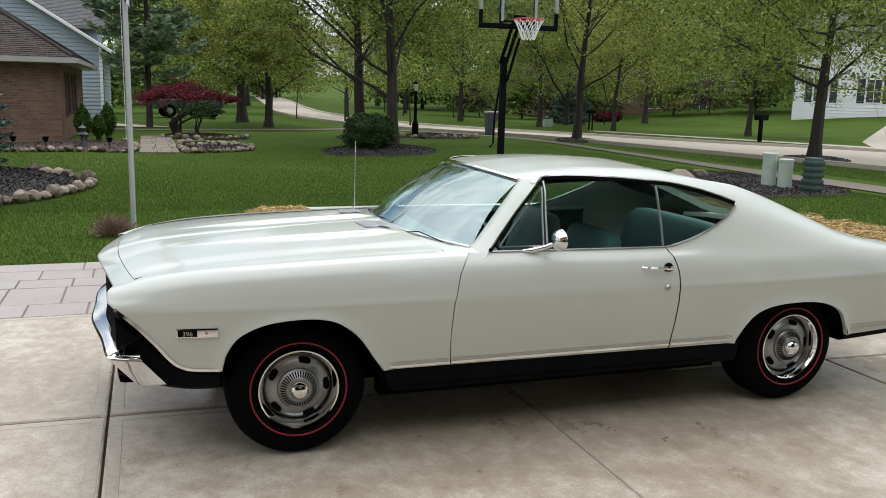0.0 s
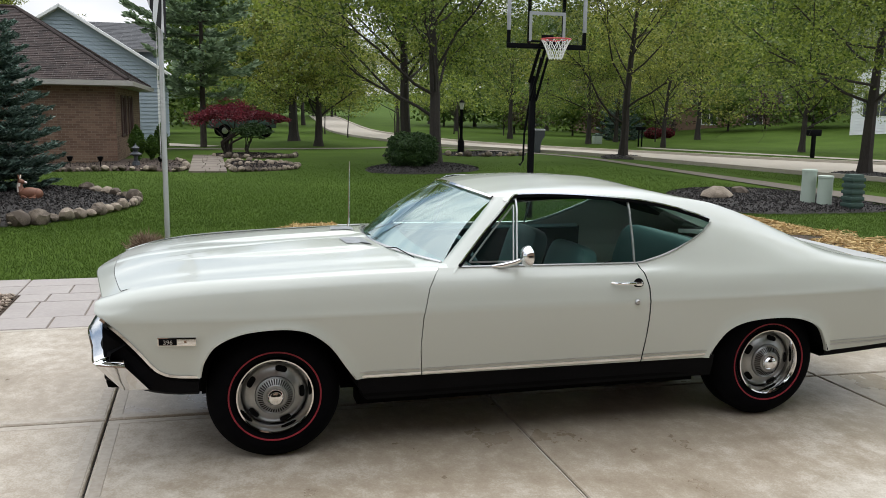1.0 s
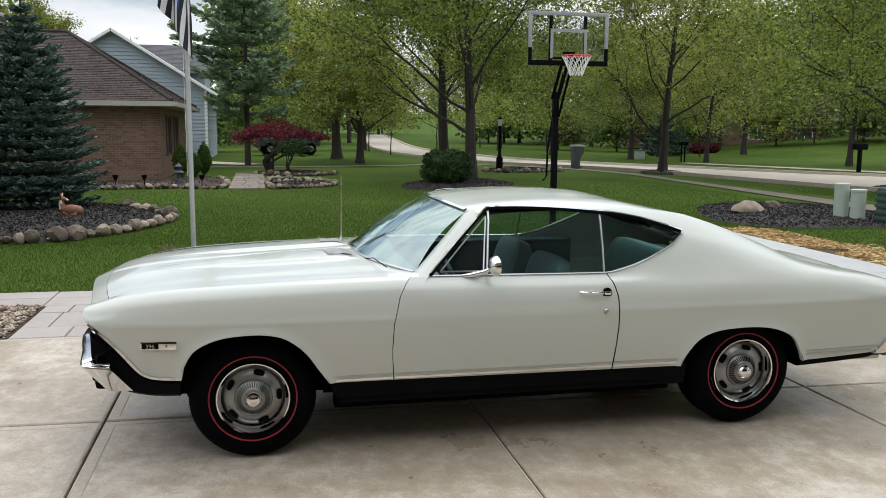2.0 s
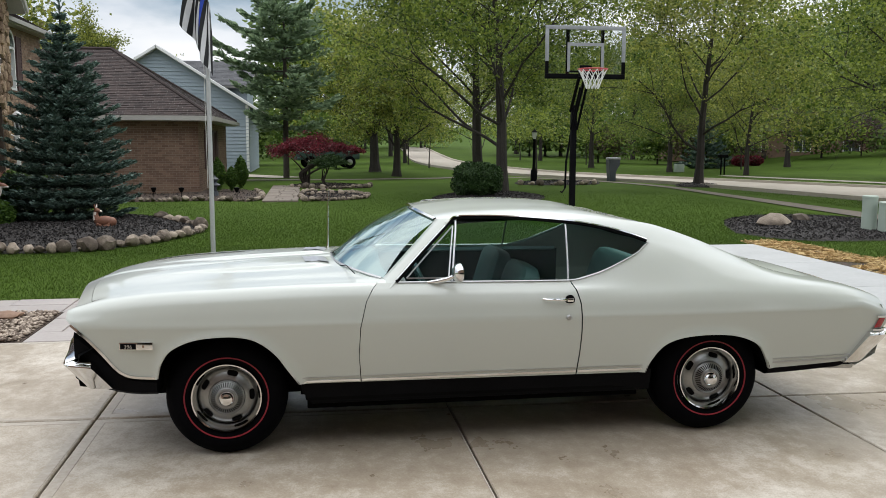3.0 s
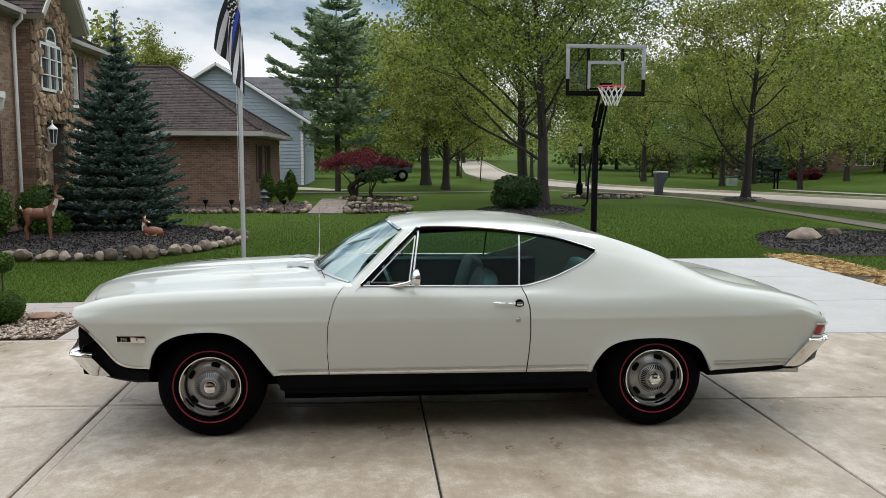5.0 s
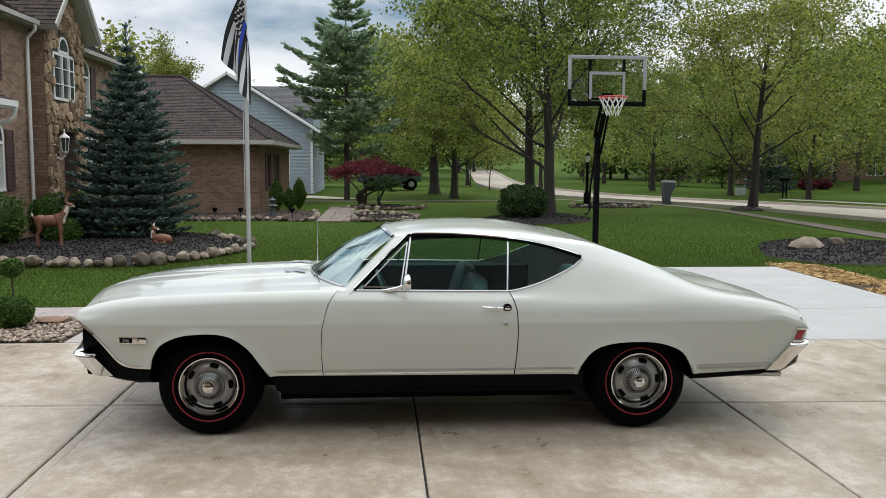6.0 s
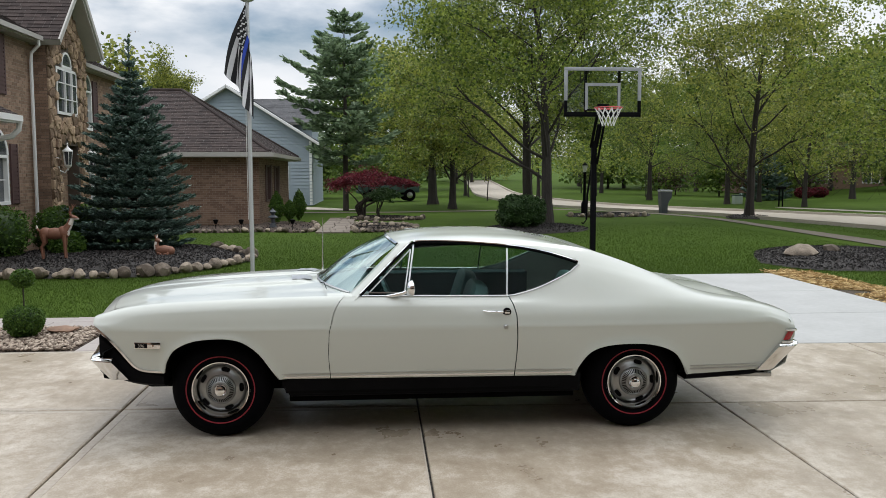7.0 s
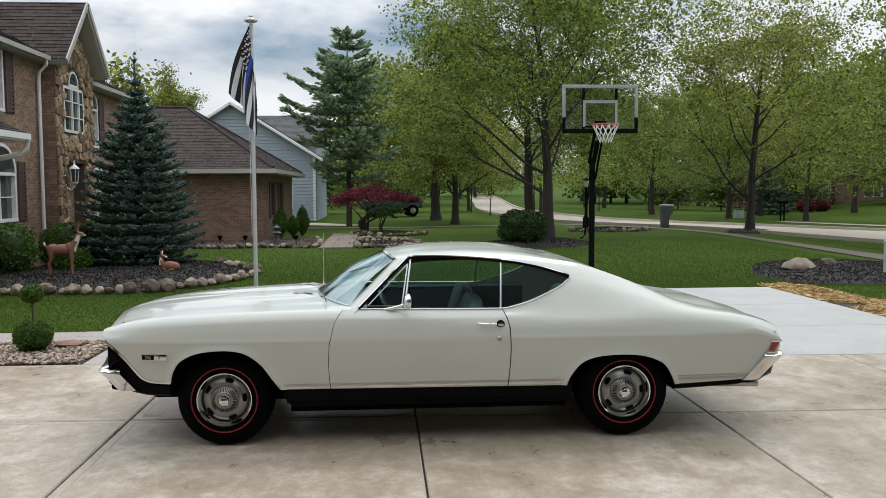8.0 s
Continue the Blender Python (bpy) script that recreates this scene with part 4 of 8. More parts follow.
bm = bmesh.new()
rows = []
for u in np.linspace(-1, 1, 25):
    a, b = Vector(ws_base(0.79 * u)), Vector(ws_top(0.61 * u))
    rows.append([a.lerp(b, q) + Vector((-0.02, 0, 0.025)) * math.sin(q * math.pi) for q in np.linspace(0, 1, 9)])
grid(bm, rows)
windshield = part("windshield", bm, M_WSHIELD, car, "curved windshield glass")
bm = bmesh.new()
strip(bm, [Vector(ws_top(v)) + Vector((-0.006, 0, 0.004)) for v in np.linspace(-0.61, 0.61, 25)], (-0.5, 0, 0.86), 0.022, 0.008)
part("header_moulding", bm, M_CHROME, windshield, "bright windshield moulding")
bm = bmesh.new()
strip(bm, [Vector(ws_base(v)) + Vector((-0.008, 0, 0.002)) for v in np.linspace(-0.79, 0.79, 25)], (-0.5, 0, 0.86), 0.016, 0.006)
part("cowl_moulding", bm, M_STEEL, windshield, "bright lower moulding")
for k in (-1, 1):
    bm = bmesh.new()
    a = ws_base(0.16 if k < 0 else -0.42)
    tube(bm, [(a[0] - 0.03, a[1], 1.0), (a[0] + 0.0, a[1] - 0.12, 1.02), (a[0] + 0.035, a[1] - 0.40, 1.012)], 0.003, 6)
    part("wiper", bm, M_BLACK, windshield, "slim wiper arm")
# painted cowl between hood and windshield, with a dark wiper well in its middle
bm = bmesh.new()
rows = []
for v in np.linspace(-0.76, 0.76, 31):
    b = ws_base(v)
    a = 0.60 + 0.125 * (v / 0.73) ** 2
    vv = min(abs(v), 0.725)
    za = skin(a, False, ("v", vv), ("v", vv), 1)[0][1] - 0.006
    rows.append([(a - 0.02, v, za - 0.02), (a + 0.006, v, za), (max(b[0] - 0.012, a + 0.012), v, b[2] - 0.006), (b[0] + 0.03, v, b[2] - 0.012)])
grid(bm, rows)
cowl = part("cowl", bm, M_PAINT, car)
bm = bmesh.new()
rows = []
for v in np.linspace(-0.30, 0.62, 17):
    b = ws_base(v)
    a = 0.60 + 0.125 * (v / 0.73) ** 2
    rows.append([(a + 0.006, v, b[2] - 0.004), (b[0] - 0.004, v, b[2] + 0.001)])
grid(bm, rows)
part("wiper_well", bm, M_BLACK, cowl, "dark wiper well")

for side in SIDES:
    # windshield pillar
    bm = bmesh.new()
    rows = []
    for q in np.linspace(-0.06, 1.0, 9):
        wa = Vector(ws_base(0.79)).lerp(Vector(ws_top(0.61)), q)
        xw = 0.93 + (1.285 - 0.93) * q
        zw = 0.958 + (1.30 - 0.958) * q
        vw = skin_v(max(xw, 1.0), zw)
        rows.append([(wa.x, side * (wa.y - 0.03), wa.z - 0.012), (wa.x, side * wa.y, wa.z + 0.006), (0.5 * (wa.x + xw), side * (0.5 * (wa.y + vw) + 0.016), 0.5 * (wa.z + zw) + 0.006), (xw, side * (vw + 0.004), zw), (xw, side * (vw - 0.03), zw)])
    grid(bm, rows, close=True)
    part("windshield_pillar", bm, M_PAINT, car, angle=50)
    # filler between fender, pillar and belt
    bm = bmesh.new()
    rows = []
    for x in np.linspace(0.72, 1.0, 10):
        v5, z5 = skin(x, True, ("z", shoulder_z(x) - 0.002), ("z", shoulder_z(x) - 0.002), 1)[0]
        rows.append([(x, side * (v5 - 0.006), z5 - 0.006), (x, side * (v5 - 0.05), z5 + 0.012), (x, side * (v5 - 0.13), z5 + 0.016)])
    grid(bm, rows)
    part("cowl_corner", bm, M_PAINT, car)
    # drip rail: black gutter and bright bar over the side windows
    curve = [(0.945, 0.966), (1.10, 1.113), (1.22, 1.228), (1.285, 1.288), (1.33, 1.305)] + [(x, window_top(x) + 0.008) for x in np.linspace(1.42, 2.46, 18)]
    sp = [(x, side * (skin_v(max(x, 1.0), z) + 0.003), z) for x, z in spline(curve, 3)]
    bm = bmesh.new()
    strip(bm, sp, (0, side, 0.3), 0.020, 0.010)
    part("drip_rail", bm, M_BLACK, car, "black window weatherstrip")
    bm = bmesh.new()
    strip(bm, [(x, y + side * 0.006, z + (0.011 if x > 1.3 else 0.016)) for x, y, z in sp], (0, side, 0.3), 0.008, 0.008)
    part("drip_moulding", bm, M_CHROME, car, "bright drip moulding")
    bm = bmesh.new()
    strip(bm, [(x, side * (skin_v(max(x, 1.0), belt_z(x)) + 0.0), belt_z(x) + 0.004) for x in list(np.linspace(0.95, 1.95, 12)) + list(np.linspace(2.0, 2.47, 14))], (0, side, 0.6), 0.008, 0.006)
    part("belt_moulding", bm, M_STEEL, car, "bright belt moulding")
    # side glass in three panes
    def pane(x0f, x1f, name):
        bm = bmesh.new()
        rows = []
        for u in np.linspace(0, 1, 12):
            col = []
            for q in np.linspace(0, 1, 10):
                x = x0f(q) + (x1f(q) - x0f(q)) * u
                zt = min(window_top(x), 1.298) if x > 1.28 else 0.962 + (x - 0.94) * 0.986
                z = belt_z(max(x, 0.94)) - 0.006 + (max(zt, belt_z(x)) - belt_z(x) + 0.008) * q
                col.append((x, side * (skin_v(max(x, 1.0), z) - 0.014), z))
            rows.append(col)
        grid(bm, rows)
        return part(name, bm, M_GLASS, car, "tinted side glass")
    pane(lambda q: 0.95 + 0.345 * q, lambda q: 1.262 + 0.055 * q, "vent_window")
    pane(lambda q: 1.262 + 0.055 * q, lambda q: 1.945 + 0.022 * q, "door_window")
    pane(lambda q: 1.945 + 0.022 * q, lambda q: 2.468, "quarter_window")
    for a, b, nm in (((1.262, 0.955), (1.315, 1.298), "vent_bar"), ((1.945, 0.952), (1.966, 1.272), "quarter_bar")):
        bm = bmesh.new()
        ps = [(a[0] + (b[0] - a[0]) * q, a[1] + (b[1] - a[1]) * q) for q in np.linspace(0, 1, 7)]
        strip(bm, [(x, side * (skin_v(x, z) - 0.012), z) for x, z in ps], (0, side, 0.2), 0.012, 0.009)
        part(nm, bm, M_STEEL, car, "bright window divider")
    bm = bmesh.new()
    tri = [(1.005, 0.982), (1.245, 0.980), (1.292, 1.262), (1.005, 0.982)]
    for (ax, az), (bx, bz) in zip(tri, tri[1:]):
        strip(bm, [(ax + (bx - ax) * q, side * (skin_v(max(ax + (bx - ax) * q, 1.0), az + (bz - az) * q) - 0.010), az + (bz - az) * q) for q in np.linspace(0, 1, 6)], (0, side, 0.2), 0.009, 0.008)
    part("vent_frame", bm, M_STEEL, car, "bright vent window frame")
    # handle, lock
    bm = bmesh.new()
    yv = skin_v(1.86, 0.855)
    tube(bm, [(1.775, side * (yv + 0.004), 0.862), (1.80, side * (yv + 0.022), 0.861), (1.88, side * (yv + 0.026), 0.859), (1.905, side * (yv + 0.022), 0.857)], [0.006, 0.007, 0.008, 0.009], 8)
    box(bm, (1.915, side * yv - 0.020, 0.842), (1.955, side * yv + 0.020, 0.866), 0.008)
    handle = part("door_handle", bm, M_CHROME, car, "chrome door handle")
    # slightly raised black disc behind the button
    bm = bmesh.new()
    lathe(bm, [(0.030, 0.0), (0.029, 0.004), (0.020, 0.005), (0.0, 0.004)], 20, "y", (1.935, side * skin_v(1.935, 0.852), 0.852), side)
    part("handle_recess", bm, M_BLACK, handle, "black disc behind the button")
    bm = bmesh.new()
    lathe(bm, [(0.0, 0.012), (0.010, 0.012), (0.015, 0.006), (0.016, 0.0)], 16, "y", (1.925, side * (skin_v(1.925, 0.755) + 0.0), 0.755), side)
    part("door_lock", bm, M_STEEL, car, "round key lock")
    # badge with a black number field
    bm = bmesh.new()
    bv = skin_v(-0.45, 0.655, False)
    box(bm, (-0.548, side * bv - 0.008, 0.636), (-0.368, side * bv + 0.008, 0.678), 0.004)
    bmesh.ops.transform(bm, matrix=Matrix.Translation((-0.458, side * bv, 0)) @ Matrix.Rotation(side * radians(9), 4, 'Z') @ Matrix.Translation((0.458, -side * bv, 0)), verts=bm.verts)
    badge = part("badge", bm, M_CHROME, car, "chrome engine badge")
    turn = Matrix.Translation((-0.458, side * bv, 0.657)) @ Matrix.Rotation(side * radians(9), 4, 'Z')
    bm = bmesh.new()
    x0 = -0.083 if side < 0 else 0.0
    box(bm, (x0, side * 0.009 - 0.0015, -0.016), (x0 + 0.083, side * 0.009 + 0.0015, 0.016))
    bmesh.ops.transform(bm, matrix=turn, verts=bm.verts)
    part("number_field", bm, M_BLACK, badge, "black number field", smooth=False)
    bm = bmesh.new()
    x0 = 0.035 if side < 0 else -0.05
    box(bm, (x0, side * 0.009 - 0.0015, -0.006), (x0 + 0.010, side * 0.009 + 0.0015, 0.006))
    bmesh.ops.transform(bm, matrix=turn, verts=bm.verts)
    part("emblem", bm, M_BRONZE, badge, "small bronze emblem", smooth=False)
    num = lettering("number", "396", 0.030, M_STEEL, badge)
    num.matrix_basis = turn @ pose(-0.041 if side < 0 else 0.041, side * 0.011, -0.012, 90, 0, 0 if side < 0 else 180)

# mirror on the driver's door
bm = bmesh.new()
mv = skin_v(1.25, 0.955)
tube(bm, [(1.12, -(mv + 0.000), 0.963), (1.17, -(mv + 0.012), 0.966), (1.235, -(mv + 0.035), 0.985), (1.27, -(mv + 0.055), 1.005)], [0.006, 0.014, 0.013, 0.011], 10)
mirror = part("mirror", bm, M_CHROME, car, "chrome door mirror")
bm = bmesh.new()
lathe(bm, [(0.0, -0.035), (0.03, -0.03), (0.05, -0.012), (0.057, 0.006), (0.054, 0.01), (0.0, 0.010)], 24, "z")
bmesh.ops.transform(bm, matrix=Matrix.Translation((1.285, -(mv + 0.075), 1.022)) @ Matrix.Rotation(radians(14), 4, 'Z') @ Matrix.Rotation(radians(90), 4, 'Y'), verts=bm.verts)
part("mirror_head", bm, M_CHROME, mirror, "round chrome mirror head")

# hood vents, antenna
for v in (-0.26, 0.26):
    bm = bmesh.new()
    zc = skin(0.52, False, ("v", 0.26), ("v", 0.26), 1)[0][1] + 0.022
    rows = []
    for x in np.linspace(0.43, 0.575, 12):
        rows.append([(x + 0.012 * (abs(v + d) - 0.26) / 0.1, v + d, skin(x, False, ("v", abs(v + d)), ("v", abs(v + d)), 1)[0][1] + hood_lift(x, v + d) + (0.006 if int(x * 200) % 3 else 0.003)) for d in np.linspace(-0.09, 0.09, 5)])
    grid(bm, rows)
    part("hood_vent", bm, M_VENT, hood, "slatted bright hood vent")
bm = bmesh.new()
tube(bm, [(0.60, 0.60, 0.95), (0.60, 0.60, 1.0), (0.602, 0.60, 1.06), (0.606, 0.60, 1.42)], [0.014, 0.008, 0.004, 0.0025], 8)
part("antenna", bm, M_CHROME, car, "thin chrome radio antenna")

# underbody boxes that block light under the car, wheel wells, exhaust
bm = bmesh.new()
box(bm, (-0.55, -0.62, 0.30), (3.75, 0.62, 0.50), 0.03)
box(bm, (-0.80, -0.78, 0.40), (-0.42, 0.78, 0.66), 0.03)
box(bm, (3.25, -0.80, 0.36), (3.85, 0.80, 0.52), 0.03)
box(bm, (0.43, -0.88, 0.30), (2.38, 0.88, 0.44), 0.02)
part("underbody", bm, M_MATT, car, "dark underside")
# hidden low blocks, added to cut off light from the far side
bm = bmesh.new()
for v in (-0.62, 0.62):
    box(bm, (0.44, v - 0.06, 0.195), (2.46, v + 0.06, 0.31), 0.01)
box(bm, (0.30, -0.22, 0.18), (1.30, 0.22, 0.32), 0.04)
box(bm, (-0.30, -0.50, 0.24), (0.42, 0.50, 0.34), 0.03)
box(bm, (3.05, -0.50, 0.31), (3.70, 0.50, 0.40), 0.03)
tube(bm, [(2.845, -0.62, 0.335), (2.845, 0.62, 0.335)], 0.045, 10)
for v in (-0.36, 0.36):
    tube(bm, [(0.4, v, 0.22), (1.6, v, 0.21), (2.5, v, 0.22)], 0.032, 8)
    box(bm, (1.5, v - 0.12, 0.18), (2.1, v + 0.12, 0.30), 0.03)
part("chassis", bm, M_MATT, car, "dark blocks for frame rails, gearbox and silencers, added to block light")
for xc, arc in ((0.02, arch_front), (2.83, arch_rear)):
    for side in SIDES:
        bm = bmesh.new()
        rows = []
        for x, z in arc:
            rows.append([(x, side * (half_w(x) - 0.03), z + 0.004), (x, side * 0.72, z + 0.05), (x, side * 0.58, z + 0.05)])
        grid(bm, rows)
        ring = [(x, side * 0.58, z + 0.05) for x, z in arc]
        bm.faces.new([bm.verts.new(p) for p in ring + [(arc[-1][0], side * 0.58, 0.28), (arc[0][0], side * 0.58, 0.28)]])
        part("wheel_well", bm, M_MATT, car, "dark wheel well")
bm = bmesh.new()
tube(bm, [(3.1, -0.60, 0.33), (3.6, -0.62, 0.33), (3.93, -0.64, 0.325)], 0.028, 14)
part("tailpipe", bm, M_STEEL, car, "round steel tailpipe")

# interior
bm = bmesh.new()
box(bm, (0.75, -0.78, 0.44), (2.38, 0.78, 0.50), 0.02)
box(bm, (2.66, -0.60, 0.50), (3.02, 0.60, 0.90), 0.02)
part("cabin_floor", bm, M_TEALDARK, car, "dark teal carpet")
for side in SIDES:
    bm = bmesh.new()
    rows = []
    for x in np.linspace(0.80, 2.38, 14):
        v = skin_v(max(x, 1.0), 0.90) - 0.06
        rows.append([(x, side * v, 0.46), (x, side * v, 0.70), (x, side * (v - 0.01), 0.90), (x, side * (v - 0.012), 0.925)])
    grid(bm, rows)
    trim = part("door_trim", bm, M_TEALDARK, car, "dark teal inner trim panel")
    bm = bmesh.new()
    strip(bm, [(x, side * (skin_v(max(x, 1.0), 0.90) - 0.066), 0.925) for x in np.linspace(0.90, 2.36, 12)], (0, -side, 0.6), 0.03, 0.012)
    part("armrest_cap", bm, M_TEAL, trim, "pale teal sill cap")
    bm = bmesh.new()
    rows = []
    for x in np.linspace(2.0, 3.0, 14):
        z0 = max(0.93, window_top(x) + 0.01 if x < 2.6 else belt_z(x))
        top = edge_z(x) - 0.03
        z0 = min(z0, top - 0.01)
        rows.append([(x, side * (skin_v(x, z) - 0.045), z) for z in np.linspace(z0, top, 6)])
    grid(bm, rows)
    part("pillar_trim", bm, M_LINING, car, "dark rear pillar trim")
bm = bmesh.new()
rows = []
for x0 in np.linspace(1.2, 2.46, 14):
    rows.append([(x0, v, roof_z(x0) - 0.045 - 0.05 * (v / 0.62) ** 2) for v in np.linspace(-0.60, 0.60, 9)])
grid(bm, rows)
part("headliner", bm, M_LINING, car, "dark headliner")
bm = bmesh.new()
rows = []
for v in np.linspace(-0.78, 0.78, 17):
    q = (abs(v) / 0.78) ** 2.2 * 0.22
    rows.append([(0.68 + q, v, 0.965), (0.82 + q * 0.5, v, 0.975), (0.93 + q * 0.2, v, 0.94), (0.98, v, 0.86), (0.94, v, 0.70), (0.88, v, 0.60)])
grid(bm, rows)
part("dashboard", bm, M_TEAL, car, "teal padded dashboard")


def cushion(lo, hi, tilt, name, label):
    bm = bmesh.new()
    box(bm, (-0.5, -0.5, -0.5), (0.5, 0.5, 0.5))
    bmesh.ops.subdivide_edges(bm, edges=bm.edges, cuts=5, use_grid_fill=True)
    for v in bm.verts:
        p = v.co * 2
        r = (abs(p.x) ** 5 + abs(p.y) ** 5 + abs(p.z) ** 5) ** 0.2
        v.co = v.co / max(r, 1e-6) * max(abs(p.x), abs(p.y), abs(p.z))
    c = [(a + b) / 2 for a, b in zip(lo, hi)]
    d = [b - a for a, b in zip(lo, hi)]
    bmesh.ops.transform(bm, matrix=Matrix.Translation(c) @ Matrix.Rotation(radians(tilt), 4, 'Y') @ Matrix.Diagonal((*d, 1)), verts=bm.verts)
    return part(name, bm, M_TEAL, car, label)


for v in (-0.38, 0.38):
    cushion((1.20, v - 0.27, 0.50), (1.72, v + 0.27, 0.66), -6, "front_seat", "teal vinyl bucket seat")
    cushion((1.68, v - 0.26, 0.58), (1.82, v + 0.26, 1.0), 17, "front_backrest", "teal vinyl bucket seat back")
cushion((2.08, -0.56, 0.50), (2.56, 0.56, 0.66), -6, "rear_seat", "teal vinyl rear bench")
cushion((2.52, -0.58, 0.60), (2.68, 0.58, 0.99), 18, "rear_backrest", "teal vinyl rear bench back")
bm = bmesh.new()
ringp = [Vector((0.0, 0.19 * math.cos(a), 0.19 * math.sin(a))) for a in np.linspace(0, 2 * math.pi, 29)]
tube(bm, ringp, 0.012, 8, cap=False)
tube(bm, [(0, -0.18, 0), (0.0, 0.18, 0)], 0.01, 8)
tube(bm, [(0, 0, 0), (-0.3, 0, 0)], 0.025, 8)
bmesh.ops.transform(bm, matrix=Matrix.Translation((1.16, -0.38, 0.87)) @ Matrix.Rotation(radians(-24), 4, 'Y'), verts=bm.verts)
part("steering_wheel", bm, M_TEAL, car, "thin-rimmed teal steering wheel")


# wheels: hub faces lie 0.86 out from the middle line
def wheel(x, side):
    s = side
    at = (x, s * 0.86, 0.335)
    bm = bmesh.new()
    lathe(bm, [(0.195, -0.02), (0.205, -0.004), (0.222, 0.004), (0.236, 0.006), (0.262, 0.004), (0.29, -0.006), (0.315, -0.03), (0.329, -0.05), (0.333, -0.062), (0.335, -0.11), (0.335, -0.19), (0.329, -0.22), (0.30, -0.25), (0.24, -0.26), (0.195, -0.24)], 72, "y", (0, 0, 0), s, False)
    tyre = part("wheel", bm, M_RUBBER, car, "wheel with a black redline tyre")
    tyre.location = at
    bm = bmesh.new()
    lathe(bm, [(0.2235, 0.0045), (0.2245, 0.0085), (0.2305, 0.0095), (0.2315, 0.006)], 72, "y", (0, 0, 0), s, False)
    part("red_stripe", bm, M_RED, tyre, "thin red line on the sidewall")
    # trim ring
    bm = bmesh.new()
    lathe(bm, [(0.194, -0.02), (0.196, 0.0), (0.191, 0.008), (0.184, 0.006), (0.176, -0.008), (0.168, -0.022), (0.165, -0.045), (0.164, -0.075)], 72, "y", (0, 0, 0), s, False)
    part("trim_ring", bm, M_CHROME, tyre, "polished trim ring")
    # wheel disc
    bm = bmesh.new()
    lathe(bm, [(0.168, -0.075), (0.162, -0.062), (0.154, -0.046), (0.142, -0.034), (0.118, -0.024), (0.100, -0.018), (0.094, -0.026), (0.088, -0.03), (0.0, -0.03)], 60, "y", (0, 0, 0), s)
    disc = part("rim", bm, M_GREYWHEEL, tyre, "grey five-slot steel wheel")
    # slots are black plates on the disc, the shade inside them painted
    for k in range(5):
        a = radians(90 - 14 + 72 * k)
        bm = bmesh.new()
        ring = []
        for q in np.linspace(0, 2 * math.pi, 20, endpoint=False):
            da, dr = 0.215 * math.copysign(abs(math.cos(q)) ** 0.6, math.cos(q)), 0.0135 * math.copysign(abs(math.sin(q)) ** 0.6, math.sin(q))
            ring.append((0.137 + dr, a + da))
        outer = [(r * math.cos(b), s * (float(np.interp(r, [0.118, 0.142, 0.154], [-0.024, -0.034, -0.046])) + 0.0065), r * math.sin(b)) for r, b in ring]
        inner = [(p[0], p[1] - s * 0.006, p[2]) for p in outer]
        grid(bm, [inner, outer], close=True)
        bm.faces.new([bm.verts.new(p) for p in outer])
        part("slot", bm, M_MATT, tyre, "matt black plate for the dark of a cooling slot", smooth=False)
    # finned centre ring and cap
    bm = bmesh.new()
    lathe(bm, [(0.096, -0.03), (0.096, -0.012), (0.092, -0.008), (0.088, -0.010), (0.060, 0.012), (0.056, 0.014), (0.052, 0.010), (0.0, 0.010)], 60, "y", (0, 0, 0), s)
    cap = part("centre_cap", bm, M_GREYWHEEL, tyre, "finned chrome centre cap")
    bm = bmesh.new()
    for k in range(40):
        a0, a1 = 2 * math.pi * k / 40, 2 * math.pi * (k + 0.58) / 40
        q = [(0.087, a0, -0.0075), (0.087, a1, -0.0075), (0.062, a1, 0.0125), (0.062, a0, 0.0125)]
        bm.faces.new([bm.verts.new((r * math.cos(b), s * h, r * math.sin(b))) for r, b, h in q])
    part("fin_ring", bm, M_MATT, tyre, "dark fin gaps", smooth=False)
    bm = bmesh.new()
    lathe(bm, [(0.046, 0.008), (0.044, 0.022), (0.038, 0.030), (0.032, 0.038), (0.030, 0.038), (0.024, 0.042), (0.0, 0.045)], 40, "y", (0, 0, 0), s)
    part("hub_dome", bm, M_CHROME, tyre, "domed chrome hub")


for wx in (0.0, 2.845):
    for side in SIDES:
        wheel(wx, side)

# ---- plants ----
def leaf_cloud(centres, size, rng, aspect=0.7, up=0.3, direction=None, jitter=0.6):
    """Small pointed leaves, each four corners, at centres; returns arrays of corners and faces."""
    n = len(centres)
    d = rng.normal(size=(n, 3))
    d[:, 2] = d[:, 2] * 0.7 - up
    if direction is not None:
        d = direction + d * jitter
    d /= np.linalg.norm(d, axis=1)[:, None] + 1e-9
    s = rng.normal(size=(n, 3))
    s -= d * np.sum(s * d, axis=1)[:, None]
    s /= np.linalg.norm(s, axis=1)[:, None] + 1e-9
    L = size * rng.uniform(0.6, 1.3, n)[:, None]
    a = centres - d * L * 0.5
    b = centres + s * L * aspect * 0.5
    c = centres + d * L * 0.5
    e = centres - s * L * aspect * 0.5
    verts = np.stack([a, b, c, e], axis=1).reshape(-1, 3)
    faces = np.arange(4 * n).reshape(-1, 4)
    return verts, faces


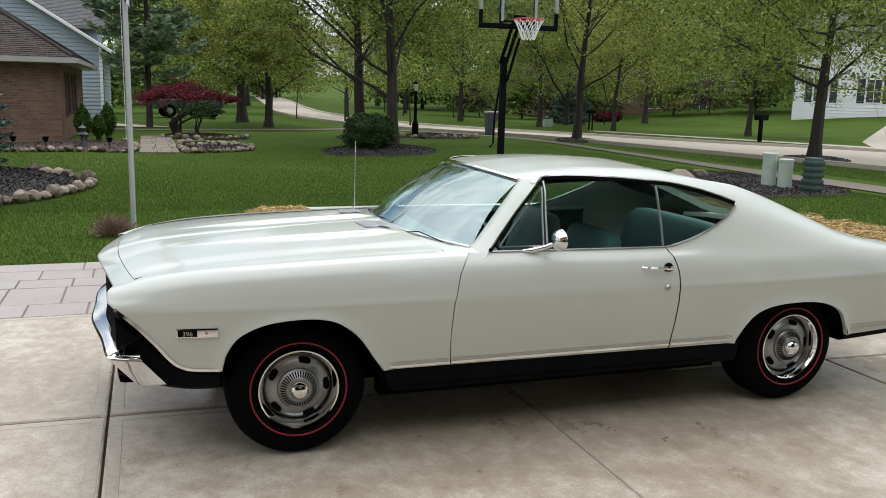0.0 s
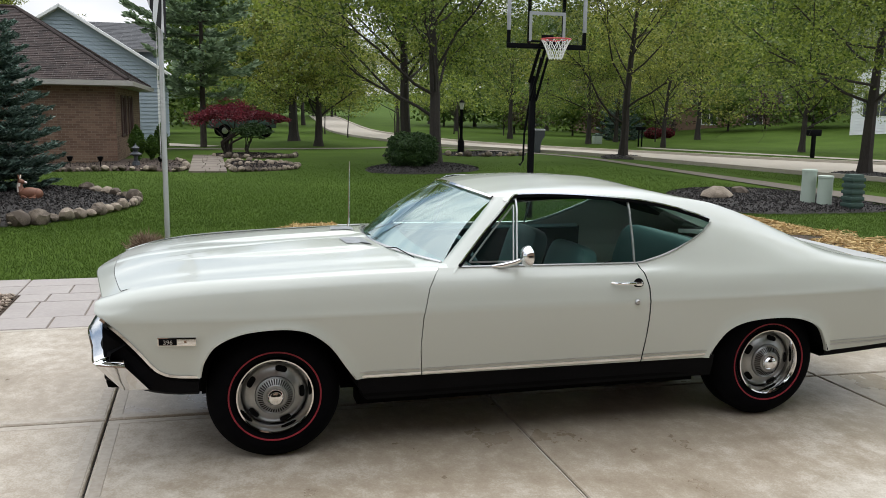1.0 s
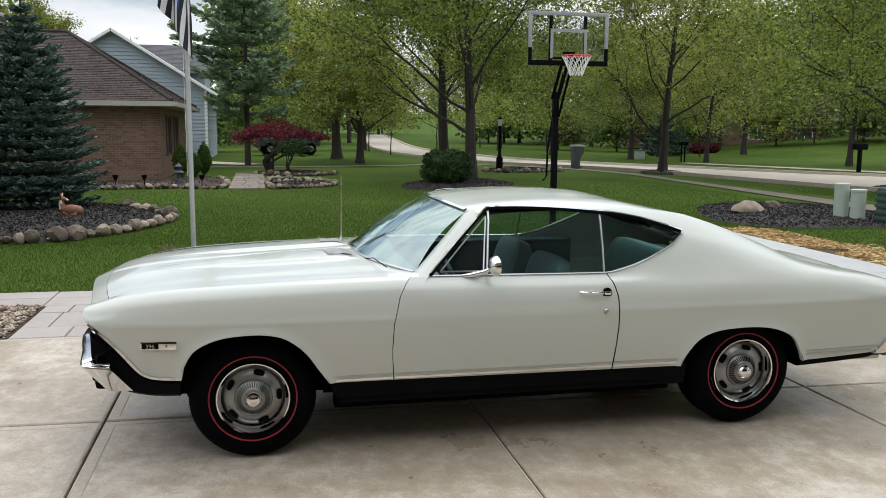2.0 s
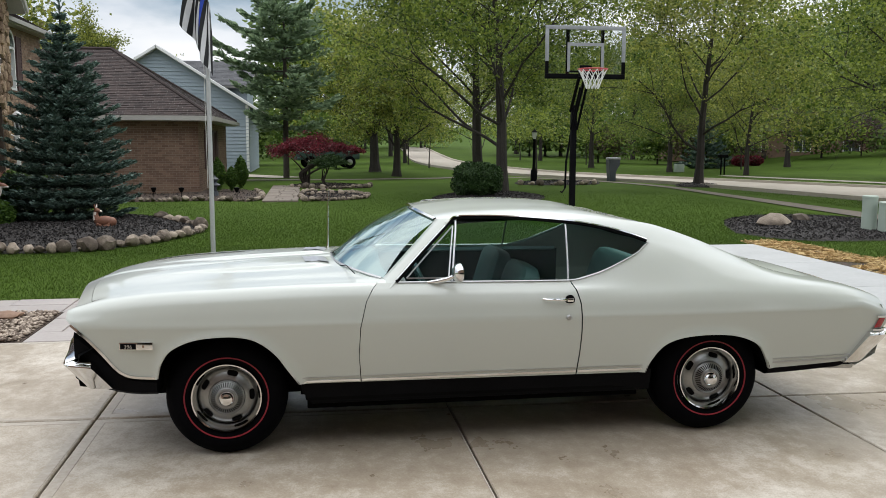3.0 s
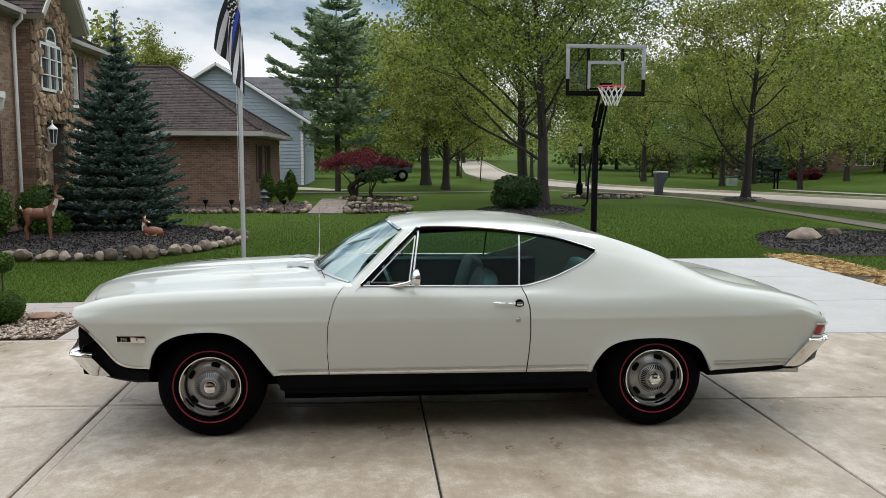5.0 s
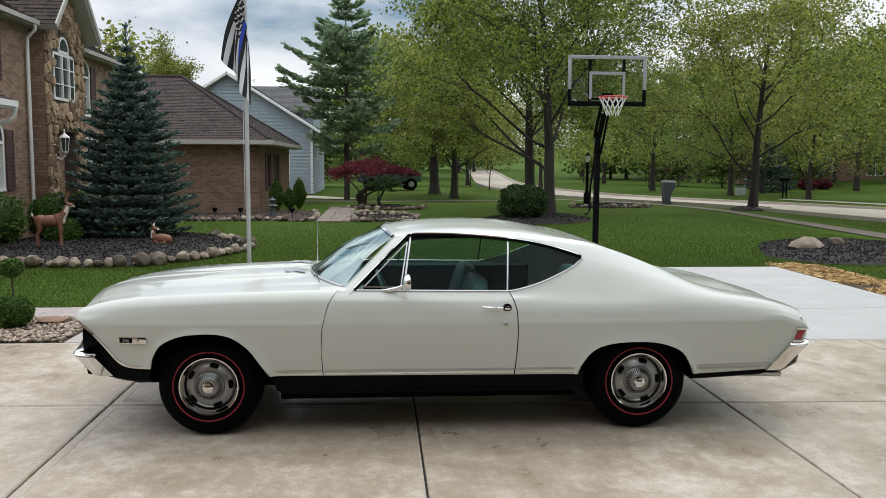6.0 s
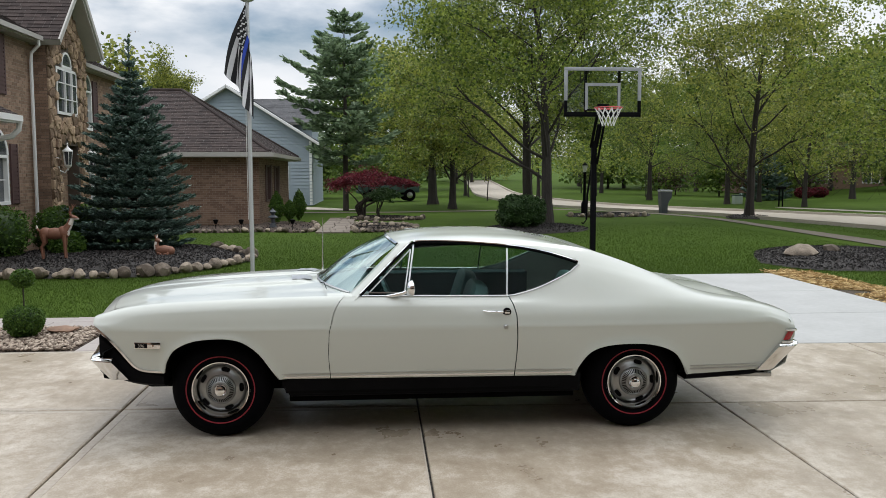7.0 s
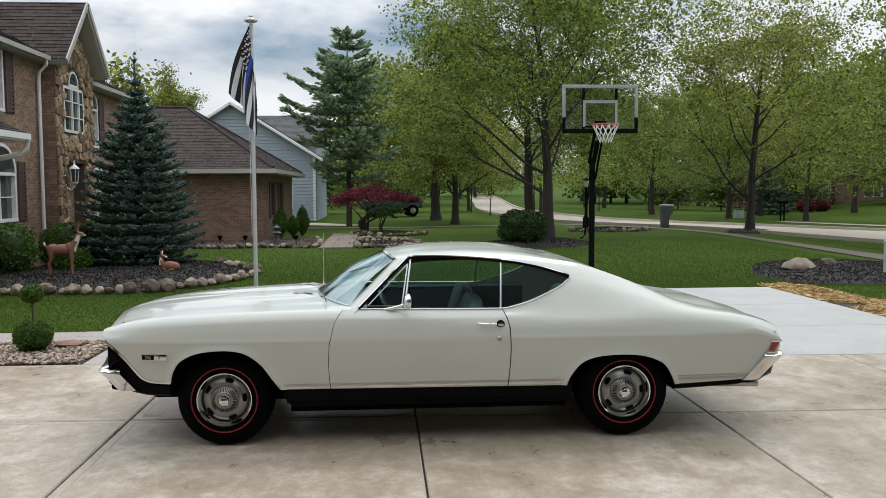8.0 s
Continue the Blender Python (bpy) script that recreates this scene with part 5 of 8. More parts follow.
def fast_mesh(name, verts, faces, material):
    me = bpy.data.meshes.new(name)
    verts, faces = np.asarray(verts, np.float32), np.asarray(faces, np.int32)
    k = faces.shape[1]
    me.vertices.add(len(verts))
    me.vertices.foreach_set("co", verts.ravel())
    me.loops.add(faces.size)
    me.loops.foreach_set("vertex_index", faces.ravel())
    me.polygons.add(len(faces))
    me.polygons.foreach_set("loop_start", np.arange(0, faces.size, k, dtype=np.int32))
    me.update(calc_edges=True)
    me.materials.append(material)
    return me


def fast_part(name, verts, faces, material, parent, label="", kind=""):
    ob = new(name, fast_mesh(name, verts, faces, material))
    ob.parent = parent
    if label or kind:
        tagged(ob, label, kind=kind)
    return ob


def branches(rng, height, r0, fork, spread, levels=4, lean=0.0, limbs=5, lead=0.8):
    """Tapered limbs: a list of (points, radii); and the tips where leaves grow."""
    out, tips = [], []

    def grow(p, d, length, r, level):
        pts, rad = [p.copy()], [r]
        q, v = p.copy(), d.copy()
        steps = 12 if level == 0 else 5
        for i in range(steps):
            v = v + rng.normal(size=3) * (0.13 if level else 0.03)
            v[2] += 0.05 if level < 2 else -0.02
            v /= np.linalg.norm(v)
            q = q + v * length / steps
            pts.append(q.copy())
            rad.append(r * (1 - ((0.82 if lead > 0.7 else 0.76) if level == 0 else 0.55) * (i + 1) / steps))
            if level >= 2 or (level == 1 and i >= 2):
                tips.append(q.copy())
        out.append((pts, rad))
        if level < levels:
            n = limbs if level == 0 else int(rng.integers(3, 5))
            for j in range(n):
                f = rng.uniform(0.45, 1.0) if level else first + (1 - first) * (j + rng.uniform(0, 0.9)) / n
                i = min(int(f * steps), steps)
                az = 2 * math.pi * (j * (1 if level else 0.381966 * n) + rng.uniform(-0.3, 0.3)) / n
                base = v
                ref = np.cross(base, [0.3, 0.5, 0.8])
                ref /= np.linalg.norm(ref)
                ref2 = np.cross(base, ref)
                ang = spread * rng.uniform(0.7, 1.25) * (1.0 if level else 1.45)
                nd = base * math.cos(ang) + (ref * math.cos(az) + ref2 * math.sin(az)) * math.sin(ang)
                grow(pts[i], nd, length * rng.uniform(0.62, 0.85) if level else height * rng.uniform(0.34, 0.44) * (1.12 - 0.62 * f) * (1.0 if lead > 0.7 else 1.25), rad[i] * (0.33 if level == 0 else 0.52), level + 1)

    first = fork / (height * lead)
    grow(np.zeros(3), np.array([lean, 0, 1.0]), height * lead, r0, 0)
    return out, np.array(tips)


def bark(name, limbs, material, parent, sides=7, least=0.004):
    bm = bmesh.new()
    for i, (pts, rad) in enumerate(limbs):
        if max(rad) > least:
            tube(bm, pts, rad, sides if i == 0 or max(rad) > 0.03 else 4, cap=False)
    return part(name, bm, material, parent)


def broadleaf(name, loc, height, r0, fork, spread, leaves, leaf, seed, material, label, limbs=12, levels=3, group="", bark_mat=None, fill=0.55, squash=1.0, lead=0.8):
    rng = np.random.default_rng(seed)
    tree = thing(name, loc, label, "tree", group)
    wood, tips = branches(rng, height, r0, fork, spread, levels, 0.0, limbs, lead)
    k = (height - 0.3) / max(tips[:, 2].max(), 0.1)
    wood = [([p * np.array([squash, squash, 1]) * np.array([1, 1, k]) for p in pts], rad) for pts, rad in wood]
    tips = tips * np.array([squash, squash, k])
    pts0, rad0 = wood[0]
    rad0[0] *= 1.3
    bark("trunk", wood, bark_mat or M_WOODBARK, tree)
    bunches = max(leaves // 18, 40)              # leaves grow in bunches, with gaps between
    inner = np.array([p for q, _ in wood[1:] for p in q[len(q) // 3:]])
    along = bunches // 5                         # some bunches sit along the limbs
    seat = np.concatenate([tips[rng.integers(0, len(tips), bunches - along)], inner[rng.integers(0, len(inner), along)]])
    b = seat + rng.normal(size=(bunches, 3)) * fill * np.array([1, 1, 0.6])
    c = b[rng.integers(0, bunches, leaves)] + rng.normal(size=(leaves, 3)) * leaf * 1.7 * np.array([1, 1, 0.55])
    c = c[c[:, 2] > fork * 0.95]
    v, f = leaf_cloud(c, leaf, rng)
    fast_part("crown", v, f, material, tree, kind="stuff")
    return tree


def shrub(name, loc, rx, ry, rz, leaves, leaf, seed, material, label, boxy=2.0, category="shrub", group="", rough=0.06, lift=0.0):
    """A clipped shrub: a skin of small leaves over a solid core, coloured dark for the shade inside."""
    rng = np.random.default_rng(seed)
    s = thing(name, loc, label, category, group)

    def on(nn, f0, f1):
        d = rng.normal(size=(nn, 3))
        d /= (np.sum(np.abs(d) ** boxy, axis=1) ** (1 / boxy))[:, None]
        w = rng.uniform(f0, f1, nn)[:, None]
        nz = np.array([noise.noise(Vector(q * 2.2) + Vector((seed * 3.1, 0, 0))) for q in d])[:, None]
        return d * w * (1 + rough * 2 * nz) * np.array([rx, ry, rz]) + np.array([0, 0, rz + lift])
    c = on(leaves, 0.86, 1.03)
    c = c[c[:, 2] > 0.0]
    v, f = leaf_cloud(c, leaf, rng, 0.8, 0.0)
    fast_part("foliage", v, f, material, s, kind="stuff")
    # solid ball in dark leaf colour paints the shade between the leaves
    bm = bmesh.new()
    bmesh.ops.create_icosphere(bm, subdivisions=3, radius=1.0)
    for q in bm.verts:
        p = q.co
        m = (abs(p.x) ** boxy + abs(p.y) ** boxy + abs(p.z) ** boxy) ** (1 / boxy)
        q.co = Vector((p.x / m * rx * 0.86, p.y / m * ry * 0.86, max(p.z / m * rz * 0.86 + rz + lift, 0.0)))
    part("core", bm, M_DARKBOX, s, "solid core, coloured dark for the shade inside")
    return s


def needle_sprays(rng, axis, spread, size, gap, out):
    """Two ranks of twigs along a bough, each set with short needle blades; adds (centres, directions) to out."""
    axis = np.asarray(axis, float)
    seg = np.diff(axis, axis=0)
    ln = np.linalg.norm(seg, axis=1)
    run = np.concatenate([[0], np.cumsum(ln)])
    total = run[-1]
    d = total * 0.16
    while d < total:
        p = np.array([np.interp(d, run, axis[:, k]) for k in range(3)])
        i = min(int(np.searchsorted(run, d)) - 1, len(seg) - 1)
        f = seg[i] / ln[i]
        side = np.cross(f, [0, 0, 1.0])
        side /= np.linalg.norm(side) + 1e-9
        w = spread * min(1.0, 1.25 - d / total) * rng.uniform(0.75, 1.1)
        for s in (-1, 1):
            t = f * 0.72 + side * s * 0.70 + np.array([0, 0, rng.uniform(-0.04, 0.10)])
            n = max(2, int(w / (size * 0.42)))
            u = (np.arange(n) + rng.uniform(0.2, 0.8, n)) / n
            out.append((p + t * (u * w)[:, None] + rng.normal(size=(n, 3)) * size * 0.10, np.tile(t, (n, 1))))
        out.append((p[None, :] + rng.normal(size=(2, 3)) * size * 0.1, np.tile(f, (2, 1))))
        d += gap
    tip = axis[-1][None, :] + rng.normal(size=(4, 3)) * size * 0.2
    out.append((tip, np.tile(seg[-1] / ln[-1], (4, 1))))


def conifer(name, loc, height, outline, tiers, boughs, seed, label, material, size, gap, spread, bow, lift, base, uneven=0.12, sparse=0.0, leader=0.5, aspect=0.24, thick=0.020, rise=0.5):
    """Tiers of boughs round a straight trunk: outline gives the reach at each part of the height; boughs sag by bow and turn up by lift."""
    rng = np.random.default_rng(seed)
    t = thing(name, loc, label, "tree")
    bm = bmesh.new()
    tube(bm, [(0, 0, -0.1), (0.02, 0, height * 0.5), (0, 0.01, height)], [height * thick, height * thick * 0.6, 0.008], 9)
    out = []
    for w in range(tiers):
        q = (w + rng.uniform(-0.12, 0.12)) / (tiers - 1)
        q = min(max(q, 0.0), 1.0)
        z = base + (height - leader - base) * q
        n = max(5, int(boughs * (1 - 0.5 * q)))
        off = rng.uniform(0, 6.28)
        for b in range(n):
            if rng.random() < sparse:
                continue
            a = off + 2 * math.pi * (b + rng.uniform(-0.3, 0.3)) / n
            r = outline(q) * rng.uniform(1 - uneven * 2, 1 + uneven)
            o = np.array([math.cos(a), math.sin(a), 0.0])
            up = rise * q * r
            zz = z + rng.uniform(-0.025, 0.025)
            axis = [o * r * u + np.array([0, 0, zz + up * u - bow * r * math.sin(u * math.pi * 0.8) + lift * r * u ** 3]) for u in np.linspace(0.02, 1, 7)]
            tube(bm, [tuple(p) for p in axis[::2]], [0.010 + 0.010 * r, 0.008 + 0.005 * r, 0.006, 0.003], 4, cap=False)
            needle_sprays(rng, axis, spread * r ** 0.6, size, gap, out)
    for k in range(int(leader / 0.16) + 1):          # the bare top shoot with its last whorls
        z = height - leader + 0.16 * k
        for b in range(5 if k % 2 else 3):
            a = rng.uniform(0, 6.28)
            ln = 0.16 * (1 - 0.5 * k * 0.16 / leader)
            d = np.array([math.cos(a) * 0.7, math.sin(a) * 0.7, 0.9])
            u = np.linspace(0.1, 1.0, 4)
            out.append((np.array([0, 0, z]) + d * (u * ln)[:, None], np.tile(d, (4, 1))))
        out.append((np.array([[0, 0, z + 0.04], [0, 0, z + 0.09], [0, 0, z + 0.14]]), np.tile([0, 0, 1.0], (3, 1))))
    part("trunk", bm, M_DARKBARK, t)
    c, d = np.concatenate([q[0] for q in out]), np.concatenate([q[1] for q in out])
    vs, fs, n0 = [], [], 0
    for rep in range(2):
        v, f = leaf_cloud(c + rng.normal(size=c.shape) * size * 0.12, size, rng, aspect, 0.0, d, 0.28)
        vs.append(v)
        fs.append(f + n0)
        n0 += len(v)
    fast_part("needles", np.concatenate(vs), np.concatenate(fs), material, t, kind="stuff")
    return t


def at_scale(x, y, s, rz, z=None):
    return pose(x, y, hill(x, y) if z is None else z, 0, 0, rz) @ Matrix.Diagonal((s, s, s, 1))


# street maples in fresh leaf
maple_a = broadleaf("maple_tree", (6.62, 22.2, 0.12), 11.0, 0.20, 1.9, 0.62, 48000, 0.105, 11, M_LEAF, "tall maple tree in fresh green leaf, grey trunk", group="street maples", fill=0.36, lead=0.86, limbs=20)
maple_b = broadleaf("maple_tree", (7.1, 28.6, 0.0), 11.5, 0.23, 2.2, 0.60, 42000, 0.110, 23, M_LEAF, "tall maple tree in fresh green leaf, grey trunk", group="street maples", fill=0.38, lead=0.72, limbs=16)
maple_c = broadleaf("maple_tree", (15.9, 27.6, 0.0), 10.2, 0.18, 1.7, 0.72, 32000, 0.110, 37, M_LEAF_Y, "spreading maple tree in yellow-green spring leaf", group="street maples", fill=0.36, lead=0.74, limbs=16)
broadleaf("maple_tree", (19.0, 17.75, 0.0), 9.5, 0.20, 1.9, 0.90, 44000, 0.105, 53, M_LEAF, "broad old maple tree with a stout grey trunk", group="street maples", fill=0.40, limbs=16, lead=0.66)
maple_e = broadleaf("maple_tree", (4.2, 43.4, 0.0), 9.0, 0.30, 1.9, 0.60, 30000, 0.15, 59, M_LEAF_Y, "broad old maple tree in yellow-green leaf, stout trunk", group="street maples", fill=0.5, limbs=13, squash=0.8, lead=0.64)
for src, x, y, s, rz in ((maple_e, 4.8, 37.4, 0.82, 200), (maple_c, 23.1, 37.2, 0.85, 40), (maple_b, 20.9, 41.8, 0.8, 110), (maple_c, 24.3, 45.2, 0.95, 40), (maple_b, 19.0, 50.0, 0.9, 300),
                         (maple_a, 28.5, 33.0, 0.9, 210), (maple_c, 12.5, 55.0, 0.9, 250), (maple_b, 33.0, 50.0, 1.0, 140), (maple_a, 8.0, 62.0, 0.85, 30), (maple_c, 36.0, 26.0, 0.95, 75), (maple_b, 30.0, 58.0, 0.95, 10)):
    copy_thing(src, at_scale(x, y, s * 0.86, rz))

# woods behind
far_tree = broadleaf("woodland_tree", (0.0, 78.0, hill(0, 78)), 13.5, 0.22, 3.0, 0.55, 3600, 0.48, 5, M_LEAF_FAR, "distant woodland tree in spring leaf", group="far woods", fill=0.9, levels=2)
far_tree_y = broadleaf("woodland_tree", (9.0, 84.0, hill(9, 84)), 12.5, 0.2, 2.6, 0.6, 3400, 0.48, 8, M_LEAF_Y, "distant woodland tree in yellow-green leaf", group="far woods", fill=0.9, levels=2)
rw = random.Random(3)
for k in range(46):
    x = -48 + k * 3.3 + rw.uniform(-1.5, 1.5)
    y = rw.choice((72, 82, 95, 110)) + rw.uniform(-4, 4)
    if 8 < x < 20 and y < 100:
        y += 30
    if -0.42 < (x - 1.1) / (y + 6) < -0.015:
        continue
    copy_thing(rw.choice((far_tree, far_tree_y, far_tree)), at_scale(x, y, rw.uniform(0.75, 1.15), rw.uniform(0, 360)))
for x, y, s in ((-17.5, 54, 0.80), (50, 60, 0.9), (58, 50, 0.9), (62, 40, 0.9), (66, 28, 0.9), (55, 18, 0.8), (38, 62, 0.8), (46, 66, 0.8)):
    copy_thing(far_tree_y if x < 0 else far_tree, at_scale(x, y, s, x * 37 % 360))
broadleaf("yellow_green_tree", (-12.0, 50.0, 0.0), 9.8, 0.16, 3.0, 0.5, 30000, 0.12, 81, M_LEAF_Y, "bright yellow-green tree behind the bungalow roof", fill=0.22, squash=0.55)
broadleaf("yellow_green_tree", (-8.6, 56.0, 0.0), 7.4, 0.16, 2.4, 0.55, 12000, 0.13, 83, M_LEAF_Y, "yellow-green tree behind the sided house", fill=0.4, squash=0.7)
# leafy understorey closes the view between the trunks
under = broadleaf("woodland_bush", (-6.0, 70.0, hill(-6, 70)), 5.0, 0.10, 0.5, 0.75, 2000, 0.42, 15, M_LEAF_FAR, "leafy understorey bush at the wood's edge", group="woodland bushes", fill=0.8, levels=2)
for k in range(44):
    x = -46 + k * 3.0 + rw.uniform(-1.2, 1.2)
    y = rw.uniform(76, 92) + (45 if 8 < x < 21 else 0)
    if -0.42 < (x - 1.1) / (y + 6) < -0.075:
        continue
    copy_thing(under, at_scale(x, y, rw.uniform(0.8, 1.5), rw.uniform(0, 360)))
for x, y, s in ((27, 58, 0.7), (31, 56, 0.8), (34, 60, 0.7), (24, 63, 0.8), (-12, 38, 0.5), (-16, 48, 0.9), (44, 52, 0.9), (40, 57, 0.8), (48, 50, 0.8), (56, 42, 0.9), (1.5, 60, 0.8), (-3.5, 58, 0.9)):
    copy_thing(under, at_scale(x, y, s, x * 29 % 360))
brush = broadleaf("brush_thicket", (29.0, 57.0, 0.0), 3.4, 0.05, 0.3, 0.7, 3000, 0.16, 17, M_BRUSH, "brown leafless brush thicket", group="brush thickets", fill=0.5)
for x, y, s in ((33.5, 57, 0.9), (42, 55, 0.9), (45, 54, 0.9), (25.0, 62, 1.0), (48, 50, 0.9)):
    copy_thing(brush, at_scale(x, y, s, x * 43 % 360))
# saplings along the far street
sapling = broadleaf("young_tree", (10.6, 47.0, 0.0), 4.6, 0.05, 1.3, 0.5, 1500, 0.16, 41, M_LEAF, "slim young street tree with a thin crown", group="young street trees", fill=0.3)
for x, y, s in ((8.2, 50, 0.9), (7.8, 58, 1.0), (13.0, 41.5, 0.9), (18.0, 60, 1.0), (19.2, 70, 1.1), (21, 57, 0.9), (27.5, 46.0, 0.8), (3.0, 52, 0.9)):
    copy_thing(sapling, at_scale(x, y, s, x * 51 % 360))

broadleaf("bare_tree", (-13.6, 42.0, 0.0), 9.9, 0.12, 5.5, 0.5, 220, 0.1, 71, M_TWIG, "thin tree with bare budding twigs", limbs=9, levels=2, fill=0.25)

# conifers
conifer("blue_spruce", (-4.5, 14.3, 0.10), 4.62, curve_fn((0, 1.24), (0.12, 1.34), (0.3, 1.20), (0.5, 1.00), (0.68, 0.72), (0.82, 0.43), (0.92, 0.22), (1, 0.10)), 19, 27, 2, "dense blue-green spruce tree in a mulch bed", M_NEEDLE, 0.098, 0.062, 0.40, 0.06, 0.10, 0.08, uneven=0.09, leader=0.50, aspect=0.30, rise=0.35)
conifer("pine_tree", (-0.5, 36.4, 0.0), 9.5, curve_fn((0, 2.3), (0.2, 2.6), (0.45, 2.55), (0.65, 2.2), (0.85, 1.5), (1, 0.6)), 14, 7, 9, "tall open pine tree with soft upswept boughs", M_PINE, 0.32, 0.20, 0.75, 0.05, 0.16, 2.3, uneven=0.25, sparse=0.22, leader=0.4, aspect=0.40, thick=0.016, rise=0.22)

# umbrella-shaped red maple and a small weeping conifer
def low_umbrella(name, loc, lobes, leaves, leaf, seed, material, label, stem):
    """Layered pads of small leaves at (x, y, z, reach) on crooked stems."""
    rng = np.random.default_rng(seed)
    t = thing(name, loc, label, "tree")
    cs = []
    area = sum(q[3] ** 2 for q in lobes)
    for k, (x, y, z, r) in enumerate(lobes):
        w = rng.uniform(-0.22, 0.22, 6)
        bm = bmesh.new()
        tube(bm, spline([(w[0] * 0.3, 0, -0.05), (w[0] - 0.10, w[1], z * 0.30), (x * 0.25 + w[2], y * 0.25 + w[3], z * 0.52), (x * 0.6 + w[4], y * 0.6 + w[5], z * 0.78), (x, y, z - 0.02)], 4), np.linspace(stem, 0.010, 17), 6, cap=False)
        part("stem", bm, M_DARKBARK, t)
        m = int(leaves * r * r / area)
        tw = rng.normal(size=(max(m // 40, 6), 3)) * np.array([0.46, 0.46, 0.13]) * r      # sprays with gaps between
        d = tw[rng.integers(0, len(tw), m)] + rng.normal(size=(m, 3)) * np.array([0.13, 0.13, 0.05]) * r ** 0.5
        d[:, 2] -= 0.30 * np.hypot(d[:, 0], d[:, 1]) ** 1.5
        cs.append(np.array([x, y, z]) + d)
    v, f = leaf_cloud(np.concatenate(cs), leaf, rng, 0.5, 0.25)
    fast_part("crown", v, f, material, t, kind="stuff")
    return t


low_umbrella("red_maple", (0.45, 29.2, -0.03), [(-0.55, 0.0, 1.62, 0.85), (0.30, 0.3, 1.82, 0.80), (-0.1, -0.5, 1.66, 0.75), (1.05, 0.0, 1.60, 0.62), (1.65, 0.2, 1.50, 0.52), (2.1, 0.1, 1.36, 0.36), (-1.1, 0.2, 1.42, 0.50)], 9000, 0.085, 4, M_REDLEAF, "low spreading red japanese maple on crooked stems", 0.055)
low_umbrella("weeping_conifer", (1.25, 28.2, -0.03), [(-0.30, 0.0, 1.02, 0.34), (0.05, 0.1, 1.12, 0.40), (0.34, -0.05, 1.00, 0.34), (0.0, -0.2, 0.88, 0.34)], 6500, 0.09, 12, M_DARKBOX, "small dark weeping conifer on a thin bent stem", 0.035)

# clipped shrubs
shrub("round_hedge", (5.5, 20.6, 0.14), 0.68, 0.64, 0.47, 9000, 0.06, 3, M_DARKBOX, "dark green clipped block-shaped hedge bush", 3.6, rough=0.11)
for x, y, r, h, s in ((-7.0, 13.0, 0.65, 0.55, 21), (-6.1, 14.3, 0.60, 0.52, 22), (-5.9, 16.2, 0.6, 0.55, 23), (-7.6, 11.6, 0.6, 0.5, 24), (-5.6, 13.2, 0.35, 0.27, 25)):
    shrub("boxwood_shrub", (x, y, 0.0), r, r, h, 3500, 0.06, s, M_BOX, "rounded green boxwood shrub by the house wall", 2.6, group="house shrubs")
for x, y, r, h, s in ((-2.45, 24.5, 0.30, 0.58, 31), (-1.80, 25.8, 0.28, 0.60, 32), (-2.05, 24.9, 0.24, 0.42, 33)):
    shrub("cone_arborvitae", (x, y, 0.05), r, r, h, 2600, 0.06, s, M_BOX, "small pointed green evergreen by the brick corner", 1.2, group="corner evergreens")
topiary = shrub("topiary_shrub", (-2.80, 3.82, 0.02), 0.20, 0.20, 0.165, 5200, 0.022, 51, M_BOX, "two-ball boxwood topiary on a bare stem in gravel", 2.4, rough=0.04)
rng_t = np.random.default_rng(52)
d = rng_t.normal(size=(2600, 3))
d /= np.linalg.norm(d, axis=1)[:, None]
cc = d * rng_t.uniform(0.82, 1.03, 2600)[:, None] * np.array([0.125, 0.125, 0.105]) + np.array([0, 0, 0.635])
vv, ff = leaf_cloud(cc, 0.02, rng_t, 0.8, 0.0)
fast_part("top_ball", vv, ff, M_BOX, topiary, kind="stuff")
bm = bmesh.new()
tube(bm, [(0, 0, 0.2), (0.004, 0, 0.4), (0, 0, 0.62)], 0.009, 6)
part("stem", bm, M_WOODBARK, topiary)
# inner ball of the top, its dark colour put in as shade
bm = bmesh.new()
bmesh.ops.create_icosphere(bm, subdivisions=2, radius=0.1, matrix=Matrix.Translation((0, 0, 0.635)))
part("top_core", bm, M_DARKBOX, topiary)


# grass: blades on the nearer lawns
def blades(name, boxes, n, tall, seed, parent, fade=None):
    rng = np.random.default_rng(seed)
    areas = np.array([(b[1] - b[0]) * (b[3] - b[2]) for b in boxes])
    ch = rng.choice(len(boxes), n, p=areas / areas.sum())
    b = np.array(boxes)[ch]
    x, y = rng.uniform(b[:, 0], b[:, 1]), rng.uniform(b[:, 2], b[:, 3])
    if fade:                                     # thins out with distance
        keep = rng.uniform(0, 1, n) < np.clip((fade[1] - y) / (fade[1] - fade[0]), 0.0, 1.0)
        x, y = x[keep], y[keep]
        n = len(x)
    h = tall * rng.uniform(0.5, 1.25, n)
    a = rng.uniform(0, 2 * math.pi, n)
    w = tall * 0.12
    lean = rng.normal(size=(n, 2)) * tall * 0.4
    z = np.full(n, -0.035)
    p0 = np.stack([x - np.cos(a) * w, y - np.sin(a) * w, z], 1)
    p1 = np.stack([x + np.cos(a) * w, y + np.sin(a) * w, z], 1)
    p2 = np.stack([x + lean[:, 0], y + lean[:, 1], z + h], 1)
    v = np.stack([p0, p1, p2], 1).reshape(-1, 3)
    return fast_part(name, v, np.arange(3 * n).reshape(-1, 3), M_GRASS, parent, "short mown grass blades", "stuff")


